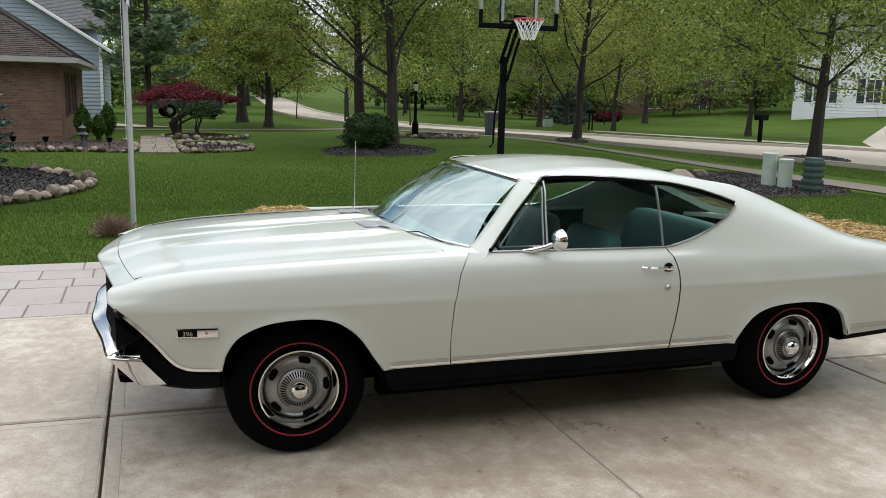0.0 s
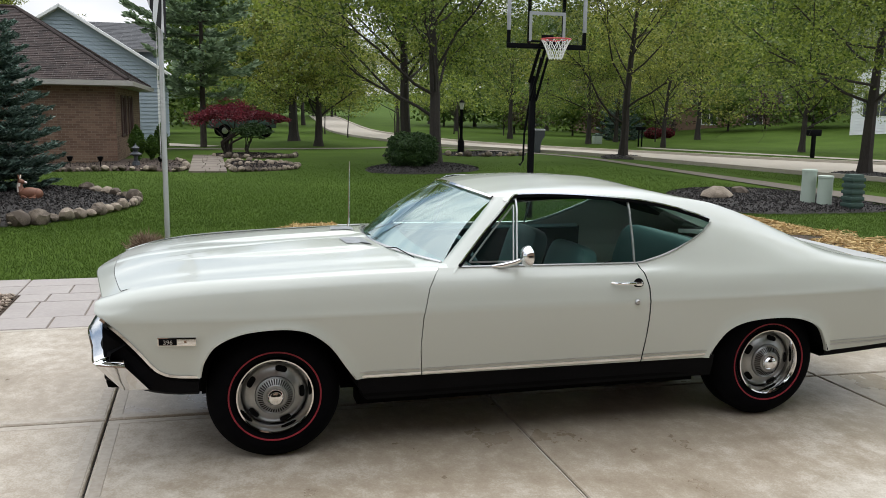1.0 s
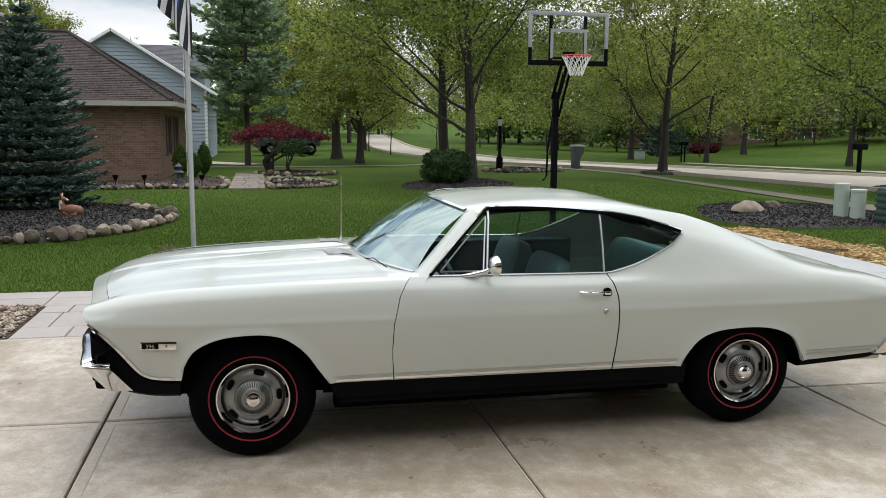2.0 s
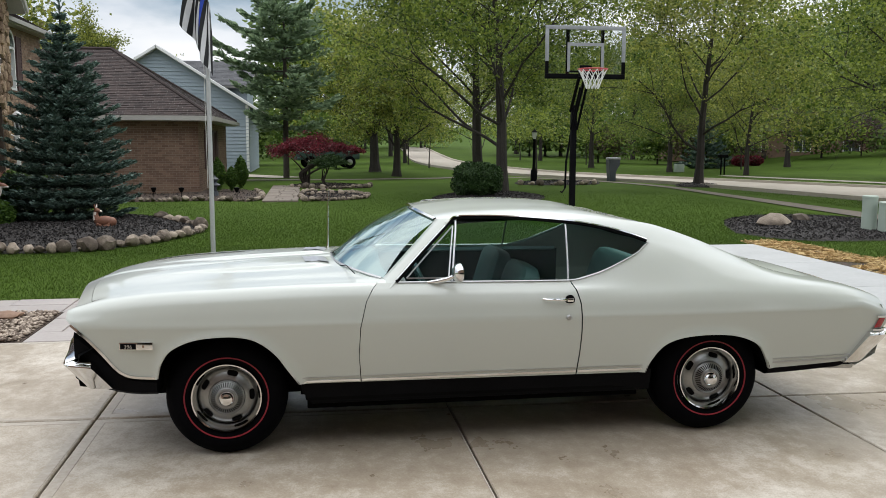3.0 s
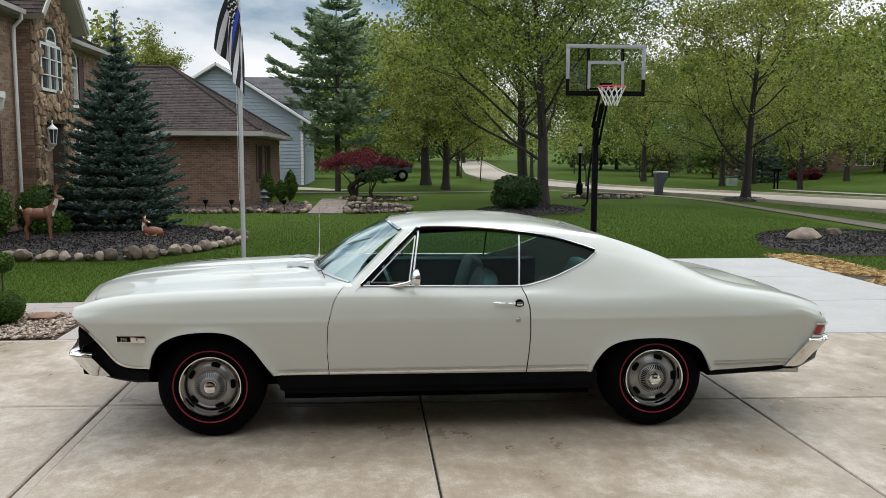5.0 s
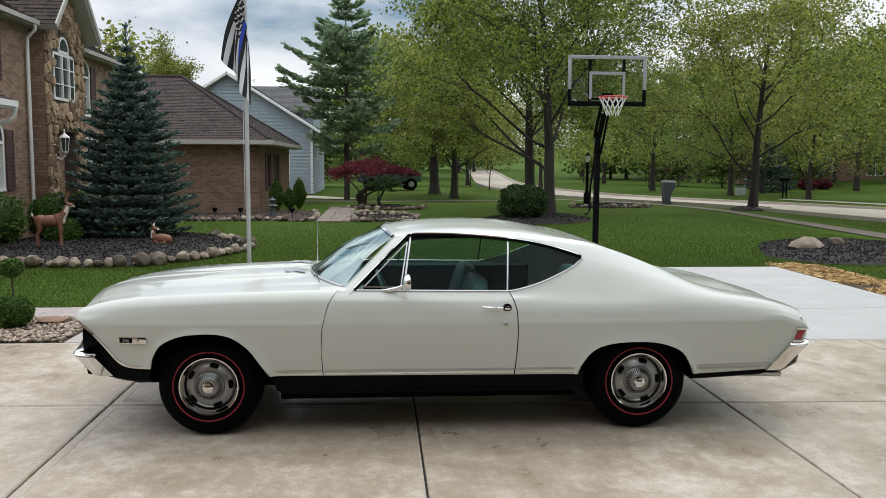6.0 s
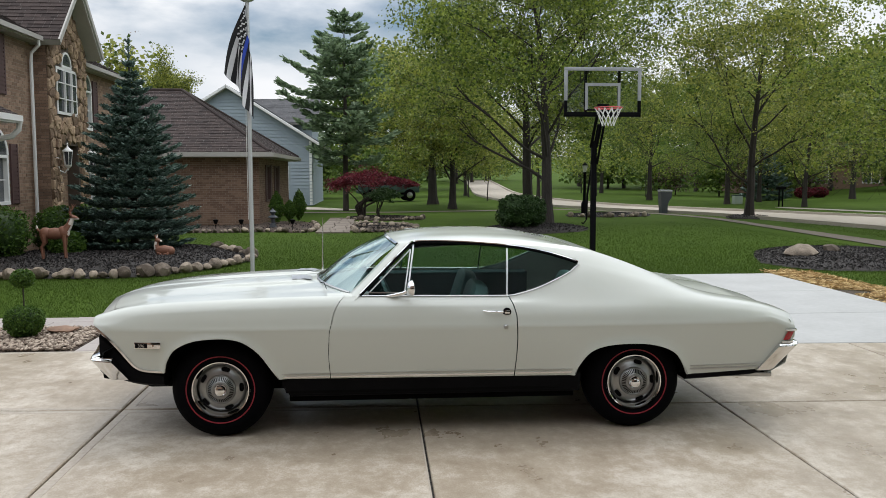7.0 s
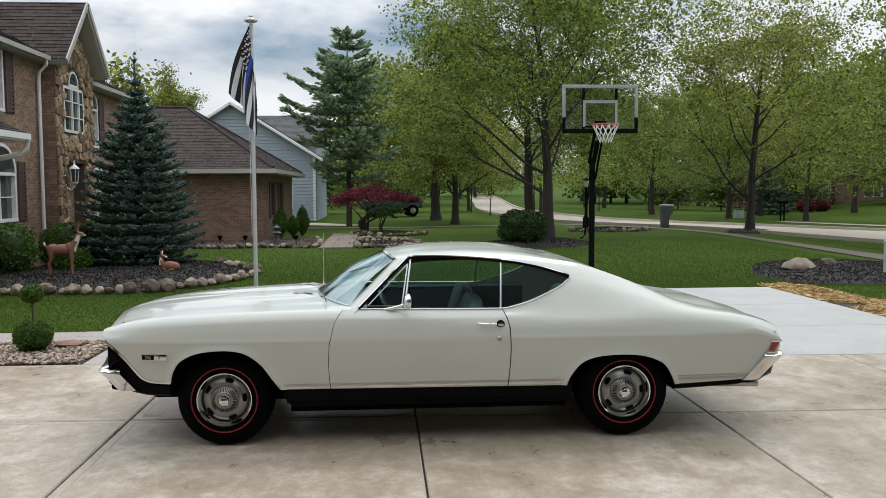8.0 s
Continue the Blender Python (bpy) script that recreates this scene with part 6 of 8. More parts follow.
grass = tagged(new("grass", fast_mesh("grass", np.zeros((3, 3)), np.array([[0, 1, 2]]), M_GRASS)), "short mown lawn grass", "grass", kind="stuff")
blades("grass_near", [(-9, 1.45, 5.2, 9.0), (-9, 12.9, 9.0, 16.0), (8.1, 12.9, 3.0, 9.0)], 420000, 0.030, 1, grass, (9, 16))
blades("grass_far", [(-6, 13, 9.0, 26.0), (15.2, 18, 8.0, 24.0)], 230000, 0.036, 2, grass, (14, 26))

# ---- houses ----
def frame_map(origin, u, n):
    """Points of a wall: along u, up z, out along n."""
    o, u, n = Vector(origin), Vector(u).normalized(), Vector(n).normalized()
    return lambda a, h, d=0.0: tuple(o + u * a + Vector((0, 0, h)) + n * d)


def quad_box(fm, a0, a1, h0, h1, d0, d1):
    v = [fm(a, h, d) for a in (a0, a1) for h in (h0, h1) for d in (d0, d1)]
    f = [(0, 1, 3, 2), (4, 6, 7, 5), (0, 4, 5, 1), (2, 3, 7, 6), (0, 2, 6, 4), (1, 5, 7, 3)]
    return v, f


def boxes_part(name, fm, items, material, parent, label="", kind=""):
    vs, fs = [], []
    for it in items:
        v, f = quad_box(fm, *it)
        fs += [tuple(i + len(vs) for i in q) for q in f]
        vs += v
    return raw(name, vs, fs, material, parent, label, kind=kind)


def wall_panels(length, height, holes):
    """Rectangles of a wall round rectangular holes (a0, a1, h0, h1)."""
    xs = sorted({0, length, *[h[0] for h in holes], *[h[1] for h in holes]})
    out = []
    for a, b in zip(xs, xs[1:]):
        cut = sorted((h[2], h[3]) for h in holes if h[0] < b - 1e-6 and h[1] > a + 1e-6)
        z = 0.0
        for lo, hi in cut:
            if lo > z:
                out.append((a, b, z, lo))
            z = hi
        if z < height:
            out.append((a, b, z, height))
    return out


def brick_wall(fm, length, height, holes, parent, seed, top=None, material=None, low=0.0):
    """Mortar wall with brick courses standing 8 mm proud of it, round the holes; top(a) cuts a gable."""
    rb = random.Random(seed)
    boxes_part("wall", fm, [(a, b, lo, hi, -0.22, 0.0) for a, b, lo, hi in wall_panels(length, height, holes)], M_MORTAR, parent, "brown brick wall")
    items = []
    course, ln = 0.075, 0.215
    for r in range(int(low / course), int((height if top is None else height + 3) / course)):
        h0 = r * course
        a = -(r % 2) * ln / 2
        while a < length:
            b0, b1 = max(a, 0.0) + 0.005, min(a + ln, length) - 0.005
            a += ln
            if b1 - b0 < 0.04:
                continue
            m, hm = (b0 + b1) / 2, h0 + course / 2
            lim = height if top is None else top(m)
            if hm + 0.03 > lim or any(h[0] - 0.02 < m < h[1] + 0.02 and h[2] - 0.02 < hm < h[3] + 0.02 for h in holes):
                continue
            items.append((b0, b1, h0 + 0.005, h0 + course - 0.005, 0.0, 0.008 + rb.uniform(-0.002, 0.003)))
    vs, fs = [], []
    for it in items:
        v, f = quad_box(fm, *it)
        fs += [tuple(i + len(vs) for i in q) for q in (f[1], f[2], f[3], f[0], f[5])]
        vs += v
    raw("bricks", vs, fs, material or M_BRICK, parent, kind="stuff")


def shingle_slope(corners, parent, seed, material=None, course=0.14, tab=0.24, name="roof"):
    """A sloped roof plane over a polygon (first edge is the eave): a deck with overlapping shingle tabs."""
    rs = random.Random(seed)
    c = [Vector(p) for p in corners]
    u = (c[1] - c[0]).normalized()
    nrm = (c[1] - c[0]).cross(c[2] - c[0]).normalized()
    if nrm.z < 0:
        nrm = -nrm
    w = nrm.cross(u)
    if (c[2] - c[0]).dot(w) < 0:
        w = -w
    poly = [((p - c[0]).dot(u), (p - c[0]).dot(w)) for p in c]
    bm = bmesh.new()
    lo = [bm.verts.new(p - nrm * 0.16) for p in c]
    hi = [bm.verts.new(p) for p in c]
    bm.faces.new(hi)
    bm.faces.new(lo[::-1])
    for i in range(len(c)):
        j = (i + 1) % len(c)
        bm.faces.new((lo[i], lo[j], hi[j], hi[i]))
    deck = part(name, bm, M_GUTTER, parent, "shingled roof slope", smooth=False)
    top = max(q for _, q in poly)
    vs, fs = [], []
    r = 0
    while r * course < top:
        h0, h1 = r * course, min((r + 1) * course + 0.02, top)
        hm = min(h0 + course * 0.5, top - 0.01)
        cuts = []
        for (ax, ay), (bx, by) in zip(poly, poly[1:] + poly[:1]):
            if (ay - hm) * (by - hm) < 0:
                cuts.append(ax + (bx - ax) * (hm - ay) / (by - ay))
        if len(cuts) >= 2:
            a, end = min(cuts), max(cuts)
            a0 = a
            a -= rs.uniform(0, tab)
            while a < end:
                x0, x1 = max(a, a0), min(a + tab * rs.choice((0.6, 1.0, 1.0)), end)
                a = x1
                if x1 - x0 > 0.02:
                    t = 0.016 + rs.uniform(-0.004, 0.008)
                    k = len(vs)
                    for xx, hh, dd in ((x0 + 0.002, h0, 0.0), (x1 - 0.002, h0, 0.0), (x1 - 0.002, h0, t), (x0 + 0.002, h0, t), (x1 - 0.002, h1, 0.004), (x0 + 0.002, h1, 0.004)):
                        vs.append(c[0] + u * xx + w * hh + nrm * dd)
                    fs += [(k, k + 1, k + 2, k + 3), (k + 3, k + 2, k + 4, k + 5)]
        r += 1
    raw("shingles", vs, fs, material or M_SHINGLE, deck, kind="stuff")
    return deck


def window(fm, a0, a1, h0, h1, parent, cols=2, rows=2, arch=False, frame=M_WHITE, inset=-0.10, fw=0.07, name="window"):
    """Framed window with bars and glass, set in its opening; arch adds a round head."""
    items = [(a0, a1, h0, h0 + fw, inset, 0.03), (a0, a1, h1 - fw, h1, inset, 0.02), (a0, a0 + fw, h0 + fw, h1 - fw, inset, 0.02), (a1 - fw, a1, h0 + fw, h1 - fw, inset, 0.02)]
    win = boxes_part(name, fm, items, frame, parent, "painted window frame")
    bars = []
    for k in range(1, cols):
        m = a0 + (a1 - a0) * k / cols
        bars.append((m - 0.02, m + 0.02, h0 + fw, h1 - fw, inset + 0.02, inset + 0.07))
    for k in range(1, rows):
        m = h0 + (h1 - h0) * k / rows
        bars.append((a0 + fw, a1 - fw, m - 0.012, m + 0.012, inset + 0.03, inset + 0.06))
    if bars:
        boxes_part("glazing_bar", fm, bars, frame, win)
    boxes_part("pane", fm, [(a0 + fw, a1 - fw, h0 + fw, h1 - fw, inset + 0.01, inset + 0.022)], M_WINDOW, win, "dark window glass")
    if arch:
        bm = bmesh.new()
        m, r = (a0 + a1) / 2, (a1 - a0) / 2
        hh = min(r, 0.62)
        ring = [(m - r * math.cos(t), h1 + hh * math.sin(t)) for t in np.linspace(0, math.pi, 17)]
        inn = [(m - (r - fw) * math.cos(t), h1 + (hh - fw) * math.sin(t)) for t in np.linspace(0, math.pi, 17)]
        grid(bm, [[fm(a, h, -0.02) for a, h in ring], [fm(a, h, 0.03) for a, h in ring], [fm(a, h, 0.03) for a, h in inn], [fm(a, h, -0.02) for a, h in inn]])
        part("arch_frame", bm, frame, win, smooth=False)
        bm = bmesh.new()
        bm.faces.new([bm.verts.new(fm(a, h, 0.012)) for a, h in inn])
        part("arch_pane", bm, M_WINDOW, win, "dark arched glass", smooth=False)
    return win


def louvred(fm, a0, a1, h0, h1, parent, material):
    items = [(a0, a1, h0, h1, 0.010, 0.035), (a0, a0 + 0.05, h0, h1, 0.035, 0.05), (a1 - 0.05, a1, h0, h1, 0.035, 0.05)]
    n = int((h1 - h0) / 0.09)
    items += [(a0 + 0.05, a1 - 0.05, h0 + 0.02 + k * 0.09, h0 + 0.075 + k * 0.09, 0.035, 0.046) for k in range(n)]
    return boxes_part("shutter", fm, items, material, parent, "louvred shutter")


# two-storey brick house with a stone entrance gable; its front faces +x
home = thing("brick_house", (0, 0, 0), "two-storey brown brick house with a stone entry gable", "house")
X0 = -7.0
fm = frame_map((X0, 6.0, 0), (0, 1, 0), (1, 0, 0))
holes = [(6.30, 7.75, 1.12, 2.20), (6.0, 7.3, 3.5, 4.8), (12.55, 13.45, 3.0, 4.1), (12.55, 13.45, 0.9, 2.2)]
brick_wall(fm, 15.7, 4.84, holes, home, 1, None, M_TANBRICK)
window(fm, 6.30, 7.75, 1.12, 2.20, home, 2, 2, True)
window(fm, 6.0, 7.3, 3.5, 4.8, home, 2, 2)
louvred(fm, 7.82, 8.2, 1.12, 2.45, home, M_SHUTTER)
louvred(fm, 7.35, 7.75, 3.5, 4.8, home, M_SHUTTER)
window(fm, 12.55, 13.45, 3.0, 4.1, home, 1, 2, True, fw=0.06)
louvred(fm, 13.5, 13.9, 3.0, 4.4, home, M_SHUTTER)
window(fm, 12.55, 13.45, 0.9, 2.2, home, 2, 2)
# entry gable
fg = frame_map((-6.70, 15.4, 0), (0, 1, 0), (1, 0, 0))
GL, APEX = 2.65, 6.36
gable_top = lambda a: 5.0 + (APEX - 5.0) * (1 - abs(a - GL / 2) / (GL / 2))
vs = [fg(0, 0), fg(0.72, 0), fg(0.72, 2.5), fg(1.93, 2.5), fg(1.93, 0), fg(GL, 0), fg(GL, 5.0), fg(GL / 2, APEX), fg(0, 5.0)]
bm = bmesh.new()
f = bm.faces.new([bm.verts.new(v) for v in vs])
r = bmesh.ops.extrude_face_region(bm, geom=[f])
bmesh.ops.translate(bm, verts=[q for q in r["geom"] if isinstance(q, bmesh.types.BMVert)], vec=(-0.30, 0, 0))
part("entry_gable", bm, M_DARKMORTAR, home, "mortar behind the stone facing", smooth=False)


def clip_cell(cell, px, py, nx, ny):
    """Keeps the part of a polygon on the near side of a line."""
    out = []
    for (ax, ay), (bx, by) in zip(cell, cell[1:] + cell[:1]):
        da, db = (ax - px) * nx + (ay - py) * ny, (bx - px) * nx + (by - py) * ny
        if da <= 0:
            out.append((ax, ay))
        if da * db < 0:
            t = da / (da - db)
            out.append((ax + (bx - ax) * t, ay + (by - ay) * t))
    return out


rs = random.Random(7)
sites = []
for k in range(6000):
    a, h = rs.uniform(0.02, GL - 0.02), rs.uniform(0.05, APEX - 0.1)
    if h < gable_top(a) - 0.05 and all(((a - p) / 0.75) ** 2 + (h - q) ** 2 > 0.195 ** 2 for p, q in sites):
        sites.append((a, h))
gable = [o for o in home.children if o.name.startswith("entry_gable")][0]
for a, h in sites:
    if (0.66 < a < 1.99 and h < 2.6) or (0.50 < a < 2.02 and 3.2 < h < 4.45) or math.hypot((a - 1.26) / 0.44, (h - 4.45) / 0.5) < 1:
        continue
    cell = [(max(a - 0.4, 0.0), max(h - 0.4, 0)), (min(a + 0.4, GL), max(h - 0.4, 0)), (min(a + 0.4, GL), h + 0.4), (max(a - 0.4, 0.0), h + 0.4)]
    for p, q in sites:
        if (p, q) != (a, h) and abs(p - a) < 0.8 and abs(q - h) < 0.8:
            cell = clip_cell(cell, (a + p) / 2, (h + q) / 2, p - a, q - h)
    cell = clip_cell(cell, 0, 4.93, -(APEX - 5.0), GL / 2)
    cell = clip_cell(cell, GL, 4.93, APEX - 5.0, GL / 2) if len(cell) > 2 else cell
    if len(cell) < 3:
        continue
    n, dep = len(cell), rs.uniform(0.025, 0.08)
    sh = lambda f: [(a + (p - a) * f, h + (q - h) * f) for p, q in cell]
    vs = [fg(p, q, 0.0) for p, q in sh(0.95)] + [fg(p, q, dep * rs.uniform(0.5, 1.0)) for p, q in sh(0.91)] + [fg(p + rs.uniform(-0.02, 0.02), q + rs.uniform(-0.02, 0.02), dep + rs.uniform(-0.015, 0.02)) for p, q in sh(0.6)]
    fs = [tuple(2 * n + i for i in range(n))] + [(r * n + i, r * n + (i + 1) % n, (r + 1) * n + (i + 1) % n, (r + 1) * n + i) for r in (0, 1) for i in range(n)]
    raw("facing_stone", vs, fs, M_STONE, gable)
fs_ = frame_map((-7.0, 15.4, 0), (1, 0, 0), (0, -1, 0))
brick_wall(fs_, 0.30, 4.95, [], home, 3, None, M_TANBRICK)
window(fg, 0.56, 1.96, 3.25, 4.40, home, 3, 3, False, inset=0.0)
window(fg, 0.92, 1.60, 4.40, 4.47, home, 1, 1, True, inset=0.0, fw=0.05)
# dark recessed doorway with a door
boxes_part("doorway", fg, [(0.70, 1.95, 0.0, 2.52, -0.9, -0.85), (0.70, 0.73, 0, 2.5, -0.85, -0.3), (1.92, 1.95, 0, 2.5, -0.85, -0.3), (0.7, 1.95, 2.5, 2.54, -0.85, -0.3)], M_STONE, home, "stone-lined entry recess")
boxes_part("front_door", fg, [(0.86, 1.80, 0.05, 2.2, -0.84, -0.79), (0.95, 1.28, 0.3, 1.0, -0.79, -0.775), (1.38, 1.71, 0.3, 1.0, -0.79, -0.775), (0.95, 1.71, 1.15, 2.0, -0.79, -0.775)], M_SHUTTER, home, "dark panelled front door")
# roofs
shingle_slope([(-6.72, 5.5, 4.98), (-6.72, 15.3, 4.98), (-10.5, 15.3, 7.0), (-10.5, 5.5, 7.0)], home, 1)
shingle_slope([(-6.72, 17.9, 4.76), (-6.72, 22.0, 4.76), (-10.5, 22.0, 6.8), (-10.5, 17.9, 6.8)], home, 2)
ym = 15.4 + GL / 2
shingle_slope([(-6.30, 15.12, 4.90), (-12.0, 15.12, 4.90), (-12.0, ym, 6.55), (-6.30, ym, 6.55)], home, 3)
shingle_slope([(-6.30, 18.33, 4.90), (-12.0, 18.33, 4.90), (-12.0, ym, 6.55), (-6.30, ym, 6.55)], home, 4)
for s, y0 in ((1, 15.12), (-1, 18.33)):
    bm = bmesh.new()
    strip(bm, [(-6.29, y0, 4.86), (-6.29, ym, 6.51)], (1, 0, 0), 0.15, 0.03)
    part("rake_board", bm, M_GUTTER, home, "almond painted rake board", smooth=False)
boxes_part("gutter", frame_map((0, 0, 0), (0, 1, 0), (1, 0, 0)), [(5.5, 15.12, 4.86, 4.965, -6.74, -6.64), (18.0, 22.0, 4.64, 4.745, -6.74, -6.64), (5.5, 15.12, 4.83, 4.86, -7.0, -6.74), (18.0, 22.0, 4.61, 4.64, -7.0, -6.74)], M_GUTTER, home, "almond gutter")
bm = bmesh.new()
tube(bm, [(-6.69, 14.95, 4.87), (-6.70, 14.98, 4.75), (-6.90, 15.05, 4.58), (-6.92, 15.06, 4.4), (-6.92, 15.06, 0.1)], 0.04, 8)
part("downspout", bm, M_WHITE, home, "white downspout")
# bay roof at the near end
shingle_slope([(-6.15, 7.0, 2.98), (-6.15, 12.3, 2.98), (-7.0, 12.1, 3.40), (-7.0, 7.0, 3.40)], home, 5)
boxes_part("bay_gutter", frame_map((0, 0, 0), (0, 1, 0), (1, 0, 0)), [(7.0, 12.3, 2.84, 2.96, -6.18, -6.06), (7.0, 12.2, 2.80, 2.84, -7.0, -6.1)], M_WHITE, home, "white gutter over the bay")
bm = bmesh.new()
tube(bm, [(-6.15, 12.35, 2.85), (-6.18, 12.35, 2.68), (-6.3, 12.32, 2.55), (-6.6, 12.26, 2.48), (-6.92, 12.2, 2.44)], 0.06, 8)
part("gutter_elbow", bm, M_WHITE, home, "white downspout elbow")
# body behind the front so that it is closed
boxes_part("rear_wall", frame_map((-14, 6, 0), (0, 1, 0), (1, 0, 0)), [(0, 15.7, 0, 5.2, 0, 0.2)], M_MORTAR, home)
boxes_part("side_wall", frame_map((-14, 6.0, 0), (1, 0, 0), (0, -1, 0)), [(0, 7.0, 0, 4.8, -0.2, 0.0)], M_MORTAR, home)
boxes_part("side_wall", frame_map((-14, 6.0, 0), (1, 0, 0), (0, -1, 0)), [(0, 7.0, 0, 4.6, -15.7, -15.5)], M_MORTAR, home)
shingle_slope([(-14.5, 22.0, 5.22), (-14.5, 5.5, 5.22), (-10.5, 5.5, 7.25), (-10.5, 22.0, 7.25)], home, 6)


def wall_lantern(loc, nx, label):
    t = thing("wall_lantern", loc, label, "lantern", "entry lanterns")
    bm = bmesh.new()
    lathe(bm, [(0.0, 0.44), (0.012, 0.43), (0.016, 0.41), (0.008, 0.39), (0.02, 0.36), (0.05, 0.33), (0.088, 0.30), (0.092, 0.28), (0.03, 0.275)], 12)
    part("lantern_cap", bm, M_WHITE, t, "white metal cap with a finial")
    bm = bmesh.new()
    lathe(bm, [(0.0, -0.06), (0.012, -0.05), (0.010, -0.03), (0.04, 0.0), (0.06, 0.02), (0.065, 0.04), (0.02, 0.045)], 12)
    tube(bm, [(0.0, 0.0, -0.02), (-nx * 0.06, 0, -0.10), (-nx * 0.15, 0, -0.06), (-nx * 0.17, 0, 0.10)], 0.014, 6)
    box(bm, (-nx * 0.18 - 0.012, -0.06, -0.10), (-nx * 0.18 + 0.012, 0.06, 0.18), 0.01)
    for k in range(6):
        a = math.pi * k / 3
        tube(bm, [(0.058 * math.cos(a), 0.058 * math.sin(a), 0.045), (0.084 * math.cos(a), 0.084 * math.sin(a), 0.28)], 0.006, 5)
    part("lantern_frame", bm, M_WHITE, t, "white metal")
    bm = bmesh.new()
    lathe(bm, [(0.050, 0.045), (0.074, 0.275)], 6)
    part("lantern_glass", bm, M_WINDOW, t, "clear dark glass")
    t.scale = (1.35, 1.35, 1.35)
    return t


wall_lantern((-6.45, 15.85, 1.95), 1, "white wall lantern on the stone entry")
wall_lantern((-6.45, 17.65, 1.95), 1, "white wall lantern beside the doorway")

# single-storey brick house with a hipped roof
nb = thing("brick_bungalow", (0, 0, 0), "single-storey brown brick house with a hipped shingle roof", "house")
fa = frame_map((-13.0, 24.4, 0), (1, 0, 0), (0, -1, 0))
brick_wall(fa, 9.97, 2.5, [], nb, 11)
fb = frame_map((-3.03, 24.4, 0), (0, 1, 0), (1, 0, 0))
hol = [(2.0, 2.9, 0.75, 2.1), (4.6, 5.5, 0.75, 2.1)]
brick_wall(fb, 9.8, 2.5, hol, nb, 12)
for a0, a1, h0, h1 in hol:
    window(fb, a0, a1, h0, h1, nb, 1, 2, frame=M_SHUTTER)
    louvred(fb, a0 - 0.45, a0 - 0.03, h0, h1, nb, M_SHUTTER)
    louvred(fb, a1 + 0.03, a1 + 0.45, h0, h1, nb, M_SHUTTER)
boxes_part("rear_wall", fa, [(0, 9.97, 0, 2.5, -9.8, -9.6), (0, 0.2, 0, 2.5, -9.8, 0)], M_MORTAR, nb)
e, rz_ = 2.52, 5.05
E_ = [(-13.4, 23.95, e), (-2.58, 23.95, e), (-2.58, 34.6, e), (-13.4, 34.6, e)]
R1, R2 = (-8.9, 29.2, rz_), (-6.6, 29.2, rz_)
shingle_slope([E_[0], E_[1], R2, R1], nb, 21)
shingle_slope([E_[1], E_[2], R2], nb, 22)
shingle_slope([E_[2], E_[3], R1, R2], nb, 23)
shingle_slope([E_[3], E_[0], R1], nb, 24)
boxes_part("gutter", frame_map((0, 0, 0), (1, 0, 0), (0, -1, 0)), [(-13.5, -2.46, 2.36, 2.50, -23.96, -23.82), (-2.6, -2.46, 2.36, 2.50, -34.6, -23.96)], M_GUTTER, nb, "almond gutter")
boxes_part("soffit", frame_map((0, 0, 0), (1, 0, 0), (0, -1, 0)), [(-13.4, -2.6, 2.34, 2.37, -34.6, -23.95)], M_GUTTER, nb, "almond soffit")
bm = bmesh.new()
tube(bm, [(-6.6, 29.2, rz_ + 0.03), (-2.6, 23.97, e + 0.03)], 0.06, 6)
tube(bm, [(-6.6, 29.2, rz_ + 0.03), (-8.9, 29.2, rz_ + 0.03)], 0.06, 6)
tube(bm, [(-6.6, 29.2, rz_ + 0.03), (-2.6, 34.5, e + 0.03)], 0.06, 6)
part("ridge_cap", bm, M_SHINGLE, nb, "ridge shingles")


def lap_siding(fm, length, height, parent, material, top=None, holes=(), step=0.19):
    vs, fs = [], []
    k = 0
    hmax = height if top is None else 12
    h = 0.0
    while h < hmax:
        if top is None:
            spans = [(0.0, length)]
        else:
            ok = [a for a in np.linspace(0, length, 121) if top(a) > h + step * 0.5]
            spans = [(min(ok), max(ok))] if ok else []
        for a, b in spans:
            cuts = sorted((q[0], q[1]) for q in holes if q[2] < h + step * 0.6 and q[3] > h + step * 0.4)
            x = a
            for c0, c1 in cuts + [(b, b)]:
                if c0 > x + 0.01:
                    k = len(vs)
                    vs += [fm(x, h, 0.0), fm(c0, h, 0.0), fm(c0, h, 0.04), fm(x, h, 0.04), fm(c0, h + step, 0.004), fm(x, h + step, 0.004)]
                    fs += [(k, k + 1, k + 2, k + 3), (k + 3, k + 2, k + 4, k + 5)]
                x = max(x, c1)
        h += step
    raw("siding", vs, fs, material, parent, "lapped siding", kind="stuff")


# blue-grey sided house behind
bh = thing("sided_house", (0, 0, 0), "blue-grey sided house with white trim and grey roof", "house")
fc = frame_map((-13.6, 43.0, 0), (1, 0, 0), (0, -1, 0))
gtop = lambda a: 6.5 - 0.62 * abs(a - 6.4)
bm = bmesh.new()
f = bm.faces.new([bm.verts.new(fc(a, h)) for a, h in ((0, 0), (11.0, 0), (11.0, gtop(11.0)), (6.4, 6.5), (0, gtop(0)))])
r = bmesh.ops.extrude_face_region(bm, geom=[f])
bmesh.ops.translate(bm, verts=[q for q in r["geom"] if isinstance(q, bmesh.types.BMVert)], vec=(0, 9.0, 0))
part("wall", bm, M_SIDING, bh, smooth=False)
lap_siding(fc, 11.0, 6.5, bh, M_SIDING, gtop, [(8.9, 9.7, 0.7, 2.2)])
window(fc, 8.9, 9.7, 0.7, 2.2, bh, 1, 2, inset=0.0)
